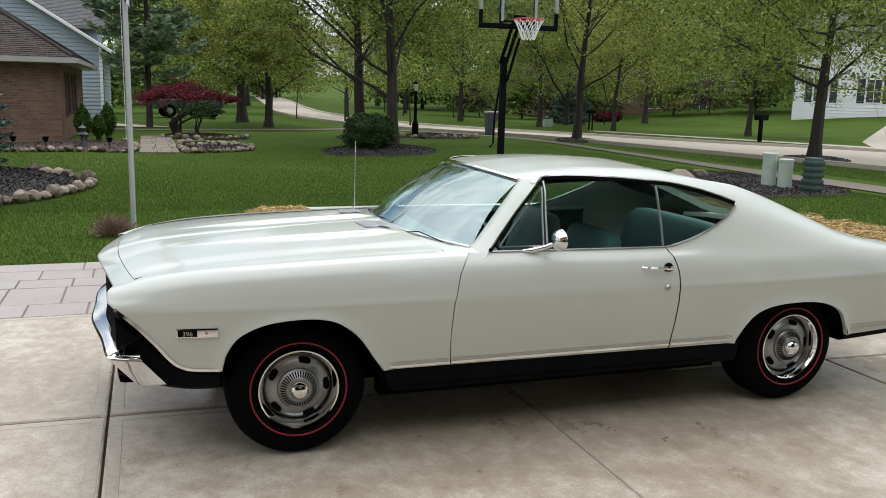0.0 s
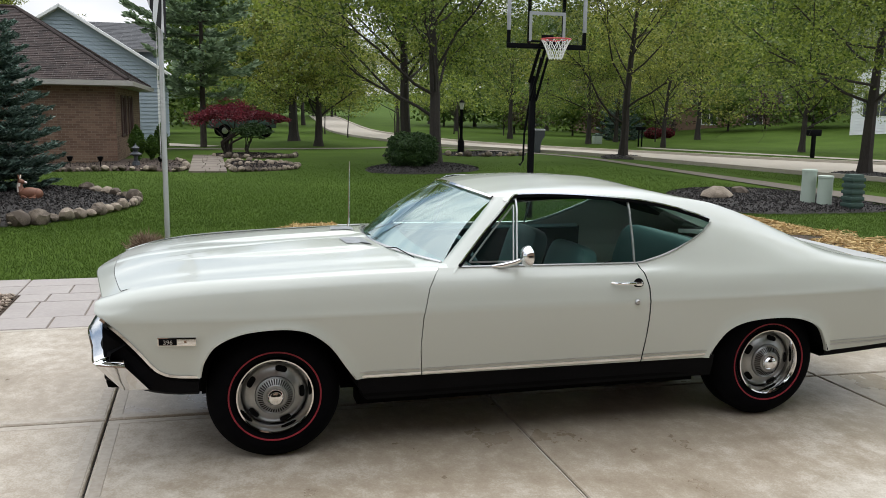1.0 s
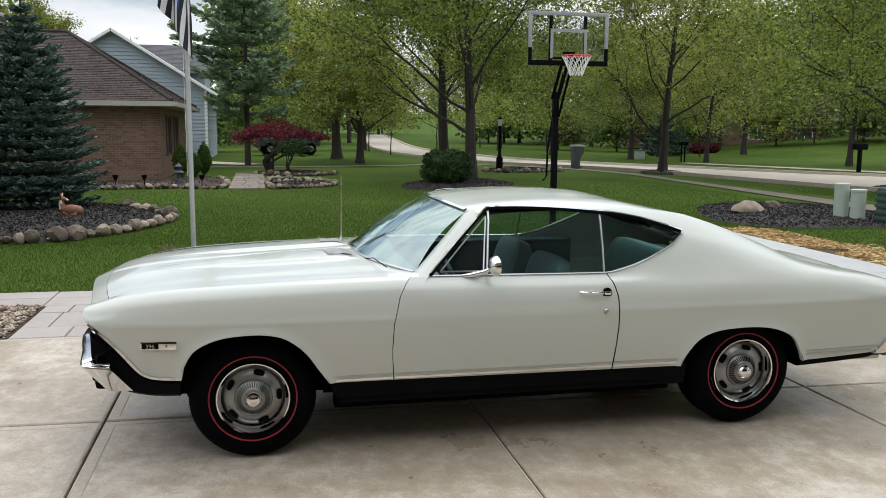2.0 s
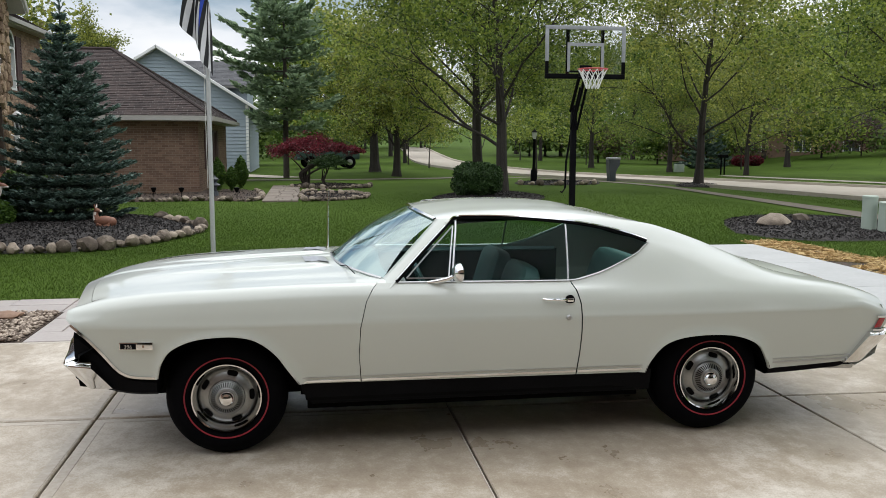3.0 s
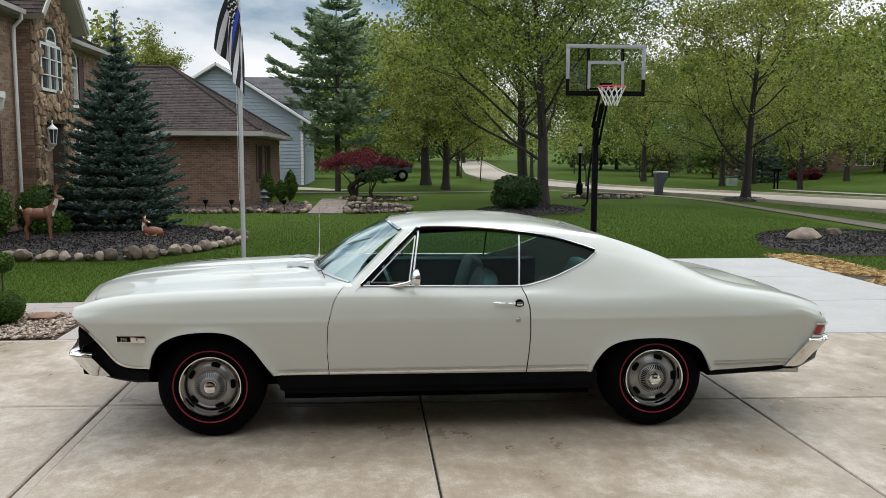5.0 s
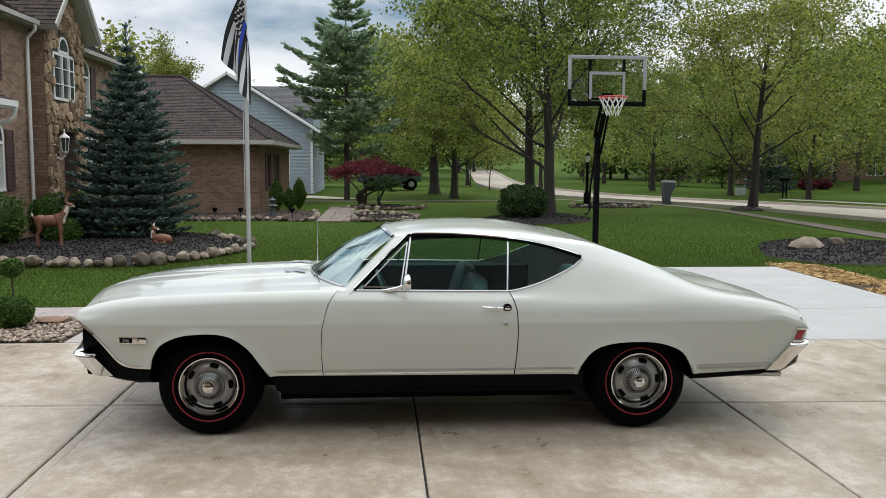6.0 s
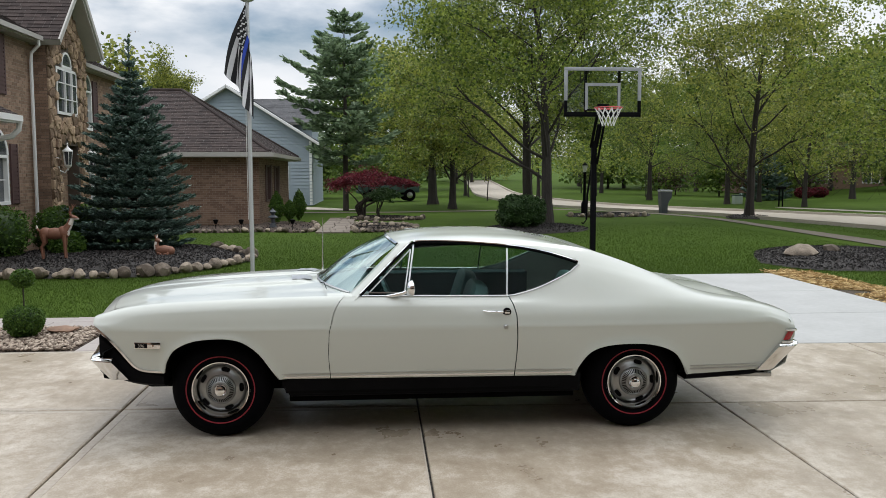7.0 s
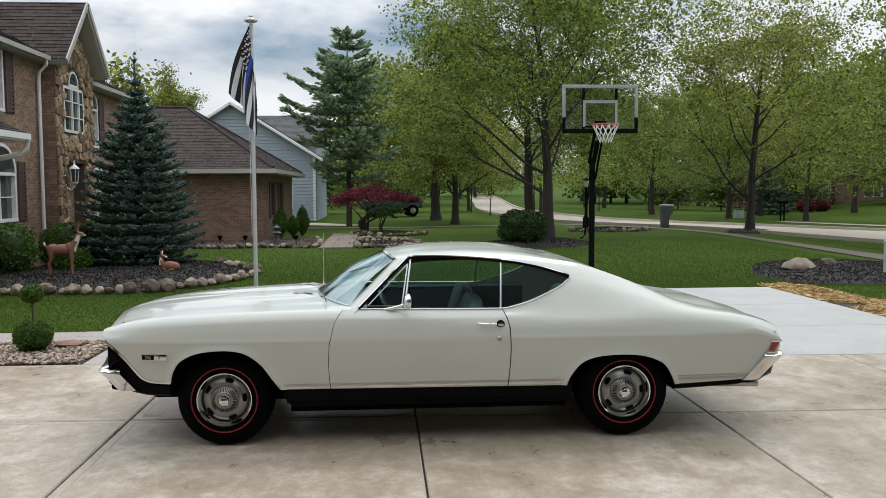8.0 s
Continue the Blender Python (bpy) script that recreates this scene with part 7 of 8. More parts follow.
lap_siding(frame_map((-2.6, 43.0, 0), (0, 1, 0), (1, 0, 0)), 9.0, 3.6, bh, M_SIDING)
shingle_slope([(-2.0, 42.6, gtop(11.6) + 0.1), (-2.0, 52.4, gtop(11.6) + 0.1), (-7.2, 52.4, 6.65), (-7.2, 42.6, 6.65)], bh, 31, M_GREYSHINGLE, 0.2, 0.6)
shingle_slope([(-14.4, 42.6, gtop(-0.8) + 0.1), (-14.4, 52.4, gtop(-0.8) + 0.1), (-7.2, 52.4, 6.65), (-7.2, 42.6, 6.65)], bh, 32, M_GREYSHINGLE, 0.2, 0.6)
for xa, za in ((-2.0, gtop(11.6) + 0.02), (-14.4, gtop(-0.8) + 0.02)):
    bm = bmesh.new()
    strip(bm, [(xa, 42.58, za), (-7.2, 42.58, 6.57)], (0, -1, 0), 0.15, 0.04)
    part("rake_board", bm, M_WHITE, bh, "white rake board", smooth=False)
boxes_part("corner_board", fc, [(10.85, 11.0, 0, 3.6, 0.0, 0.035)], M_WHITE, bh, "white corner board")
wing = frame_map((-7.5, 50.0, 0), (1, 0, 0), (0, -1, 0))
boxes_part("wing_wall", wing, [(0, 4.4, 0, 5.0, -6, 0)], M_SIDING, bh)
shingle_slope([(-8.0, 49.5, 5.0), (-2.7, 49.5, 5.0), (-2.7, 53.0, 6.75), (-8.0, 53.0, 6.75)], bh, 33, M_GREYSHINGLE, 0.2, 0.6)
shingle_slope([(-8.0, 56.5, 5.0), (-2.7, 56.5, 5.0), (-2.7, 53.0, 6.75), (-8.0, 53.0, 6.75)], bh, 34, M_GREYSHINGLE, 0.2, 0.6)

# white house across the street
wh = thing("white_house", (45.5, 40.5, hill(45, 40)), "white sided two-storey house with dark shutters", "house", rz=-43)
fw_ = frame_map((-6, 0, -0.5), (1, 0, 0), (0, -1, 0))
hol = [(1.2, 2.2, 1.3, 2.9), (4.4, 5.4, 1.3, 2.9), (8.0, 9.0, 1.3, 2.9), (10.6, 11.6, 1.3, 2.9), (14.0, 15.0, 1.3, 2.9)]
boxes_part("wall", fw_, [(a, b, lo, hi, -8, 0.0) for a, b, lo, hi in [(0, 17, 0, 5.8)]], M_WSIDING, wh)
lap_siding(fw_, 17, 5.8, wh, M_WSIDING, None, hol, 0.2)
for q in hol:
    window(fw_, *q, wh, 2, 2, inset=0.0)
    louvred(fw_, q[0] - 0.5, q[0] - 0.05, q[2], q[3], wh, M_DARKSHUTTER)
    louvred(fw_, q[1] + 0.05, q[1] + 0.5, q[2], q[3], wh, M_DARKSHUTTER)
shingle_slope([(-6.5, -0.5, 5.3), (11.5, -0.5, 5.3), (11.5, 4, 7.6), (-6.5, 4, 7.6)], wh, 41, M_GREYSHINGLE, 0.25, 0.8)
shingle_slope([(-6.5, 8.5, 5.3), (11.5, 8.5, 5.3), (11.5, 4, 7.6), (-6.5, 4, 7.6)], wh, 42, M_GREYSHINGLE, 0.25, 0.8)

# low brown house far off
lh = thing("brown_ranch_house", (39.0, 63.0, hill(39, 63)), "low brown brick ranch house far behind the trees", "house", rz=-14)
fl = frame_map((-8, 0, -0.3), (1, 0, 0), (0, -1, 0))
boxes_part("wall", fl, [(0, 16, 0, 2.8, -8, 0.0)], M_BRICK, lh)
for a in (2.0, 6.0, 10.0, 14.0):
    window(fl, a, a + 1.4, 0.8, 2.2, lh, 2, 1, inset=0.0)
shingle_slope([(-8.6, -0.6, 2.4), (10.6, -0.6, 2.4), (10.6, 4, 4.4), (-8.6, 4, 4.4)], lh, 51, M_SHINGLE, 0.3, 0.8)
shingle_slope([(-8.6, 8.6, 2.4), (10.6, 8.6, 2.4), (10.6, 4, 4.4), (-8.6, 4, 4.4)], lh, 52, M_SHINGLE, 0.3, 0.8)

# the house behind the camera, never in view: a tall brick front and a lower garage wing, shaped to darken reflections
# in the car's glass, with trees beyond it
gar = thing("garage_front", (0, 0, 0), "brick garage front with two open doors", "garage")
fk = frame_map((11.0, -6.9, 0), (-1, 0, 0), (0, 1, 0))
hol = [(4.0, 9.2, 0.0, 2.4), (9.9, 15.1, 0.0, 2.4)]
boxes_part("wall", fk, [(a, b, lo, hi, -0.25, 0.0) for a, b, lo, hi in wall_panels(22.0, 3.0, hol) if a > 3.0 or b < 0.0]+ [(3.4, 4.0, 0.0, 3.0, -0.25, 0.0)] + [(8.6, 22.0, 3.0, 6.6, -0.25, 0.0), (8.6, 8.85, 3.0, 6.6, -5.0, -0.25)], M_BRICK, gar, "brown brick")
# open doors added; the dark inside is put into the base colour
for a0, a1, h0, h1 in hol:
    boxes_part("garage_interior", fk, [(a0 - 0.2, a1 + 0.2, h0, h1 + 0.3, -6.2, -6.0), (a0 - 0.2, a0, h0, h1 + 0.3, -6.0, -0.25), (a1, a1 + 0.2, h0, h1 + 0.3, -6.0, -0.25), (a0, a1, h1 + 0.05, h1 + 0.25, -6.0, -0.25)], M_INNER, gar, "garage interior with the dimness in its colour, door open")
shingle_slope([(-11.5, -6.3, 6.45), (2.8, -6.3, 6.45), (2.8, -11.5, 10.6), (-11.5, -11.5, 10.6)], gar, 61, M_SHINGLE, 0.3, 0.8)
shingle_slope([(2.2, -6.4, 3.0), (7.9, -6.4, 3.0), (7.9, -11.5, 4.6), (2.2, -11.5, 4.6)], gar, 62, M_SHINGLE, 0.3, 0.8)
# maple copies out of view, added to be reflected in the side glass
for x, y, s, rz in ((10.2, -5.6, 1.15, 70), (12.5, -12.0, 1.1, 190)):
    copy_thing(maple_b, at_scale(x, y, s, rz, 0.0))

# ---- basketball hoop ----
hoop = thing("basketball_hoop", (4.91, 9.35, 0), "black in-ground basketball hoop with a clear acrylic backboard", "basketball hoop")
BB_Y, RIM_Z = -0.55, 2.87
bm = bmesh.new()
box(bm, (-0.045, -0.05, 0), (0.045, 0.05, 2.35), 0.01)
part("post", bm, M_BLACK, hoop, "black square steel post")
for x in (-0.05, 0.05):
    bm = bmesh.new()
    tube(bm, [(x, 0.02, 2.25), (x, BB_Y + 0.06, 2.90)], 0.028, 8)
    part("arm", bm, M_BLACK, hoop)
    bm = bmesh.new()
    tube(bm, [(x, -0.03, 1.95), (x, BB_Y + 0.06, 2.62)], 0.022, 8)
    part("arm", bm, M_BLACK, hoop)
bm = bmesh.new()
tube(bm, [(0.03, 0.09, 2.2), (-0.08, 0.12, 1.4), (-0.09, 0.12, 0.95)], 0.018, 8)
tube(bm, [(-0.09, 0.12, 0.95), (-0.16, 0.06, 0.88), (-0.2, 0.0, 0.9)], 0.012, 8)
part("crank", bm, M_BLACK, hoop, "black height adjuster")
bm = bmesh.new()
grid(bm, [[(-0.64, BB_Y, 2.765), (0.64, BB_Y, 2.765)], [(-0.64, BB_Y, 3.565), (0.64, BB_Y, 3.565)]])
board = part("backboard", bm, M_ACRYLIC, hoop, "clear acrylic sheet", smooth=False)
for lo, hi, m in (((-0.665, 3.522), (0.665, 3.58), M_VENT), ((-0.665, 2.745), (0.665, 2.825), M_BLACK), ((-0.665, 3.02), (-0.612, 3.522), M_VENT), ((0.612, 3.02), (0.665, 3.522), M_VENT), ((-0.665, 2.825), (-0.612, 3.02), M_BLACK), ((0.612, 2.825), (0.665, 3.02), M_BLACK)):
    bm = bmesh.new()
    box(bm, (lo[0], BB_Y - 0.022, lo[1]), (hi[0], BB_Y + 0.022, hi[1]), 0.006)
    part("edge_frame", bm, m, board, "metal edge frame")
for lo, hi in (((-0.305, 3.265), (0.305, 3.315)), ((-0.305, 2.86), (-0.258, 3.265)), ((0.258, 2.86), (0.305, 3.265))):
    bm = bmesh.new()
    box(bm, (lo[0], BB_Y - 0.013, lo[1]), (hi[0], BB_Y - 0.009, hi[1]))
    part("target_line", bm, M_VENT, board, "grey-white target line", smooth=False)
for x in (-0.29, 0.29):
    bm = bmesh.new()
    box(bm, (x - 0.025, BB_Y + 0.012, 2.78), (x + 0.025, BB_Y + 0.05, 3.55), 0.005)
    part("back_stay", bm, M_BLACK, board, "black back stay")
bm = bmesh.new()
box(bm, (-0.12, BB_Y - 0.10, RIM_Z - 0.09), (0.12, BB_Y - 0.012, RIM_Z + 0.02), 0.01)
box(bm, (-0.27, BB_Y - 0.03, 2.845), (0.27, BB_Y - 0.014, 2.875), 0.004)
box(bm, (-0.10, BB_Y - 0.05, RIM_Z + 0.02), (0.10, BB_Y - 0.012, RIM_Z + 0.09), 0.01)
part("rim_bracket", bm, M_BLACK, hoop, "black breakaway bracket")
bm = bmesh.new()
tube(bm, [(0.229 * math.cos(a), BB_Y - 0.38 + 0.229 * math.sin(a), RIM_Z) for a in np.linspace(0, 2 * math.pi, 37)], 0.010, 8, cap=False)
tube(bm, [(-0.12, BB_Y - 0.1, RIM_Z - 0.01), (0.0, BB_Y - 0.16, RIM_Z), (0.12, BB_Y - 0.1, RIM_Z - 0.01)], 0.009, 6)
rim = part("rim", bm, M_ORANGE, hoop, "orange-red steel rim")
bm = bmesh.new()
for k in range(12):
    for sgn in (1, -1):
        ps = []
        for q in np.linspace(0, 1, 9):
            a = 2 * math.pi * (k + sgn * q * 1.5) / 12
            r = 0.225 - 0.13 * q ** 0.8
            ps.append((r * math.cos(a), BB_Y - 0.38 + r * math.sin(a), RIM_Z - 0.01 - 0.29 * q))
        tube(bm, ps, 0.006, 4, cap=False)
part("net", bm, M_NET, rim, "white cord net")

# ---- flagpole and flag ----
FX, FY = -0.83, 7.30
pole = thing("flagpole", (FX, FY, 0), "galvanised steel flagpole with a finial", "flagpole")
bm = bmesh.new()
tube(bm, [(0, 0, -0.1), (0, 0, 2.4), (0, 0, 4.32)], [0.034, 0.032, 0.030], 14)
part("pole", bm, M_POLE, pole)
bm = bmesh.new()
lathe(bm, [(0.0, 4.30), (0.06, 4.31), (0.10, 4.33), (0.10, 4.345), (0.05, 4.365), (0.03, 4.39), (0.035, 4.41), (0.0, 4.43)], 16)
part("finial", bm, M_POLE, pole, "grey truck cap")
bm = bmesh.new()
tube(bm, [(-0.045, 0.0, 4.28), (-0.05, 0, 2.5), (-0.045, 0, 1.1)], 0.004, 5)
part("halyard", bm, M_NET, pole, "thin rope")

# ---- flag: a draped cloth of black and white stripes with one blue ----
flag = thing("flag", (FX + 0.075, FY - 0.07, 0), "black and white striped flag with one blue stripe hanging limp", "flag")


def cloth(s, h):
    fold = 0.05 * math.sin(h * 8.5 + s * 2.2) * (0.25 + s) + 0.02 * math.sin(h * 21 + s * 5)
    x = -0.02 - 0.08 * h * (1 - s) - 0.36 * s * h ** 1.2 - 0.05 * math.sin(s * 3.1) * h
    return (x + 0.5 * fold, fold - 0.03, 4.27 - 0.86 * (1 - h) * (1 - 0.35 * s) - 1.02 * s - 0.10 * s * s * (1 - h))


def cloth_patch(s0, s1, h0, h1, lift=0.0, ns=10, nh=4):
    bm = bmesh.new()
    for d in (lift, -0.004 - lift):
        grid(bm, [[(lambda p: (p[0], p[1] - d, p[2]))(cloth(s, h)) for h in np.linspace(h0, h1, nh)] for s in np.linspace(s0, s1, ns)])
    return bm


for k in range(13):
    h0, h1 = k / 13, (k + 1) / 13
    s0 = 0.40 if k >= 6 else 0.0
    part("stripe", cloth_patch(s0, 1.0, h0, h1, 0.0, 18), M_BLUE if k == 5 else (M_FBLACK if k % 2 == 0 else M_FWHITE), flag, "blue stripe" if k == 5 else "")
part("canton", cloth_patch(0.0, 0.40, 6 / 13, 1.0, 0.0, 10, 10), M_FBLACK, flag, "black field with stars")
for i in range(7):
    for j in range(5):
        s, h = 0.03 + 0.055 * i, 6 / 13 + 0.05 + 0.1 * j + (0.03 if i % 2 else 0)
        p = Vector(cloth(s, h))
        bm = bmesh.new()
        pts = []
        for q in range(10):
            a, r = math.pi * q / 5, (0.020 if q % 2 == 0 else 0.009)
            pts.append(p + Vector((r * math.sin(a), -0.008, r * math.cos(a))))
        bm.faces.new([bm.verts.new(v) for v in pts])
        part("star", bm, M_FWHITE, flag, smooth=False)


# ---- beds, stones, gravel ----
def rock_mesh(seed, flat=0.7):
    rr = random.Random(seed)
    bm = bmesh.new()
    bmesh.ops.create_icosphere(bm, subdivisions=2, radius=0.5)
    off = Vector((seed * 1.7, seed * 0.3, 0))
    sx, sy = rr.uniform(0.85, 1.25), rr.uniform(0.75, 1.0)
    for v in bm.verts:
        k = 1 + 0.32 * noise.noise(v.co * 2.1 + off) + 0.10 * noise.noise(v.co * 6 + off)
        v.co = Vector((v.co.x * k * sx, v.co.y * k * sy, v.co.z * k * flat))
    return finish("stone", bm, M_ROCK, True, 30)


ROCKS = [rock_mesh(s, 0.72 if s % 3 else 0.95) for s in range(1, 8)]


def stone_row(parent, line, size, seed, step=0.9, lift=0.0):
    rr = random.Random(seed)
    pts = spline(line, 12)
    seg = np.hypot(*np.diff(pts, axis=0).T)
    s = np.concatenate([[0], np.cumsum(seg)])
    d = 0.0
    while d < s[-1]:
        x, y = np.interp(d, s, pts[:, 0]), np.interp(d, s, pts[:, 1])
        k = size * rr.choice((0.5, 0.7, 0.9, 1.1, 1.3)) * rr.uniform(0.85, 1.15)
        ob = new("stone", rr.choice(ROCKS))
        ob.parent = parent
        ob.matrix_basis = pose(x + rr.uniform(-0.03, 0.03), y + rr.uniform(-0.03, 0.03), k * 0.24 + lift, rr.uniform(-12, 12), rr.uniform(-12, 12), rr.uniform(0, 360)) @ Matrix.Scale(k, 4)
        d += k * step


def in_poly(x, y, poly):
    c = False
    for (ax, ay), (bx, by) in zip(poly, poly[1:] + poly[:1]):
        if (ay > y) != (by > y) and x < ax + (bx - ax) * (y - ay) / (by - ay):
            c = not c
    return c


def mulch_bed(name, outline, material, label, high, seed, chips=0, chip=0.035, chip_mat=None):
    """A low mound inside an outline, with loose chips on it."""
    pts = [tuple(p) for p in spline(outline + [outline[0]], 6)][:-1]
    c = np.mean(np.array(pts), axis=0)
    bm = bmesh.new()
    rows = []
    for q in (1.0, 0.96, 0.85, 0.7, 0.5, 0.25, 0.02):
        h = high * (1 - q ** 3)
        rows.append([(c[0] + (x - c[0]) * q, c[1] + (y - c[1]) * q, -0.03 + (0.03 if q < 1 else 0.0) + h + 0.02 * noise.noise(Vector((x * q * 3, y * q * 3, seed)))) for x, y in pts])
    grid(bm, rows, close=True)
    ob = structure(name, bm, material, label, "flower bed", True)
    if chips:
        rng = np.random.default_rng(seed)
        xs = rng.uniform(min(p[0] for p in pts), max(p[0] for p in pts), chips)
        ys = rng.uniform(min(p[1] for p in pts), max(p[1] for p in pts), chips)
        keep = np.array([in_poly(x, y, pts) for x, y in zip(xs, ys)])
        xs, ys = xs[keep], ys[keep]
        a = np.array(pts) - c
        rad = np.hypot(xs - c[0], ys - c[1])
        ang = np.arctan2(ys - c[1], xs - c[0])
        pa = np.arctan2(a[:, 1], a[:, 0])
        o = np.argsort(pa)
        lim = np.interp(ang, pa[o], np.hypot(a[:, 0], a[:, 1])[o], period=2 * math.pi)
        z = high * (1 - np.minimum(rad / lim, 1) ** 3) + 0.012
        v, f = leaf_cloud(np.stack([xs, ys, z], 1), chip, rng, 0.5, 0.0)
        fast_part("mulch_chips", v, f, chip_mat or M_CHIP, ob, "loose mulch", "stuff")
    return ob


BED1 = [(-7.2, 9.9), (-5.6, 9.55), (-4.2, 9.45), (-3.2, 9.55), (-2.4, 10.3), (-1.85, 11.4), (-1.6, 12.7), (-2.3, 14.3), (-3.6, 16.2), (-6.2, 16.6), (-7.0, 14.5)]
bed1 = mulch_bed("spruce_bed", BED1, M_MULCH, "dark mulch bed edged with field stones", 0.12, 1, 15000, 0.06)
stone_row(bed1, BED1[:8] + [(-2.9, 15.2)], 0.215, 1, 0.95)
BED2 = [(8.75, 10.9), (9.2, 9.6), (10.6, 9.3), (12.6, 9.6), (13.0, 11.5), (12.9, 13.6), (11.4, 14.4), (9.7, 13.2)]
mulch_bed("boulder_bed", BED2, M_MULCH, "dark mulch bed with boulders", 0.07, 2, 9000, 0.06)
for x, y, k, rz, idx in ((9.95, 11.6, 0.56, 20, 1), (11.05, 12.4, 0.42, 80, 3)):
    b = tagged(new("boulder", ROCKS[idx]), "weathered tan boulder in the mulch bed", "boulder", "bed boulders")
    b.matrix_basis = pose(x, y, k * 0.22, 5, -4, rz) @ Matrix.Diagonal((k * 1.1, k, k * 0.80, 1))
BED3 = [(4.2, 20.2), (4.8, 19.6), (6.0, 19.6), (7.4, 20.6), (7.9, 22.0), (7.0, 23.2), (5.4, 22.8), (4.3, 21.5)]
mulch_bed("tree_bed", BED3, M_MULCH, "dark mulch mound round hedge and maple", 0.17, 3, 5000, 0.06)
BED4 = [(-9.0, 22.4), (-6.0, 21.4), (-4.2, 21.0), (-2.4, 21.2), (-1.1, 20.9), (-0.95, 23.0), (-1.3, 26.0), (-2.6, 26.8), (-2.8, 24.2), (-9.0, 24.2)]
bed4 = mulch_bed("house_bed", BED4, M_BROWNMULCH, "brown planting bed edged with stones along the brick wall", 0.05, 4, 2500, 0.06)
stone_row(bed4, BED4[:7], 0.17, 4, 1.1)
BED5 = [(0.35, 20.7), (1.2, 20.9), (2.1, 21.6), (2.3, 22.6), (1.6, 24.2), (0.5, 24.8), (0.25, 22.6)]
bed5 = mulch_bed("path_bed", BED5, M_BROWNMULCH, "planting bed edged with stones beside the garden path", 0.10, 5, 2500, 0.06)
stone_row(bed5, BED5 + [BED5[0]], 0.17, 5, 1.15)
stone_row(bed5, [(0.5, 22.0), (1.0, 22.4), (1.5, 22.2), (1.9, 22.5)], 0.2, 15, 1.5, 0.08)
mulch_bed("lamp_bed", [(9.0, 29.4), (10.4, 28.9), (12.4, 29.6), (12.6, 31.0), (10.6, 31.6), (9.2, 30.8)], M_MULCH, "dark mulch bed round the lamp post", 0.08, 6, 1500, 0.07)
for k, (x, y, r) in enumerate(((15.9, 27.6, 0.9), (19.0, 17.75, 1.1), (7.1, 28.6, 0.9))):
    mulch_bed("tree_ring", [(x + r * math.cos(a), y + r * math.sin(a)) for a in np.linspace(0, 2 * math.pi, 9)[:-1]], M_MULCH, "dark mulch ring round a tree trunk", 0.10, 20 + k, 800, 0.06)

BED6 = [(-0.1, 28.0), (1.2, 27.3), (2.6, 27.7), (2.9, 28.8), (1.6, 30.2), (0.0, 30.0)]
bed6 = mulch_bed("maple_bed", BED6, M_BROWNMULCH, "brown soil bed edged with stones under the red maple", 0.08, 7, 1500, 0.06)
stone_row(bed6, BED6[:4], 0.20, 16, 1.25)

stone_row([o for o in bpy.data.objects if o.name == "lamp_bed"][0], [(9.0, 29.3), (10.4, 28.8), (12.4, 29.5)], 0.22, 17, 1.4)

# garden path of flagstones
path = structure("garden_path", bmesh.new(), M_FLAGSTONE, "grey flagstone garden path", "path")
rpp = random.Random(9)
for r in range(14):
    x = -0.85
    while x < 0.15:
        x1 = min(x + rpp.uniform(0.35, 0.6), 0.2)
        slab("flagstone", [(x + 0.01, 20.5 + r * 0.6), (x1 - 0.01, 20.5 + r * 0.6), (x1 - 0.01, 21.08 + r * 0.6), (x + 0.01, 21.08 + r * 0.6)], M_FLAGSTONE, path, 0.012 + rpp.uniform(0, 0.006))
        x = x1


# gravel beside the walk
def pebbles(name, box_, n, size, seed, material, parent):
    rng = np.random.default_rng(seed)
    base = np.array([(1, 0, 0), (-1, 0, 0), (0, 1, 0), (0, -1, 0), (0, 0, 1), (0, 0, -1)], float)
    tri = np.array([(0, 2, 4), (2, 1, 4), (1, 3, 4), (3, 0, 4), (2, 0, 5), (1, 2, 5), (3, 1, 5), (0, 3, 5)])
    c = np.stack([rng.uniform(box_[0], box_[1], n), rng.uniform(box_[2], box_[3], n), rng.uniform(0.0, 0.025, n)], 1)
    a = rng.uniform(0, 6.28, n)
    sc = size * rng.uniform(0.5, 1.3, (n, 1)) * np.stack([rng.uniform(0.8, 1.5, n), rng.uniform(0.7, 1.0, n), rng.uniform(0.45, 0.7, n)], 1)
    v = base[None] * sc[:, None, :] * (1 + 0.2 * rng.normal(size=(n, 6, 1)))
    x = v[:, :, 0] * np.cos(a)[:, None] - v[:, :, 1] * np.sin(a)[:, None]
    y = v[:, :, 0] * np.sin(a)[:, None] + v[:, :, 1] * np.cos(a)[:, None]
    v = np.stack([x, y, v[:, :, 2]], 2) + c[:, None, :]
    f = (tri[None] + 6 * np.arange(n)[:, None, None]).reshape(-1, 3)
    return fast_part(name, v.reshape(-1, 3), f, material, parent, "loose rounded pebbles", "stuff")


bm = bmesh.new()
prism(bm, [(-8.0, 3.045), (-2.03, 3.045), (-2.03, 4.40), (-8.0, 4.40)], -0.1, -0.004)
gravel = structure("gravel_bed", bm, M_BROWNMULCH, "bed of mixed river pebbles", "gravel")
pebbles("pebbles", (-4.6, -2.05, 3.07, 4.38), 5200, 0.028, 7, M_PEBBLE, gravel)
slate = new("flat_stone", rock_mesh(30, 0.22))
slate.data.materials.clear()
slate.data.materials.append(M_BRONZE)
slate.matrix_basis = pose(-2.48, 4.05, 0.05, 3, 2, 20) @ Matrix.Diagonal((0.33, 0.26, 0.30, 1))
tagged(slate, "flat rust-brown stone lying on gravel", "stone")

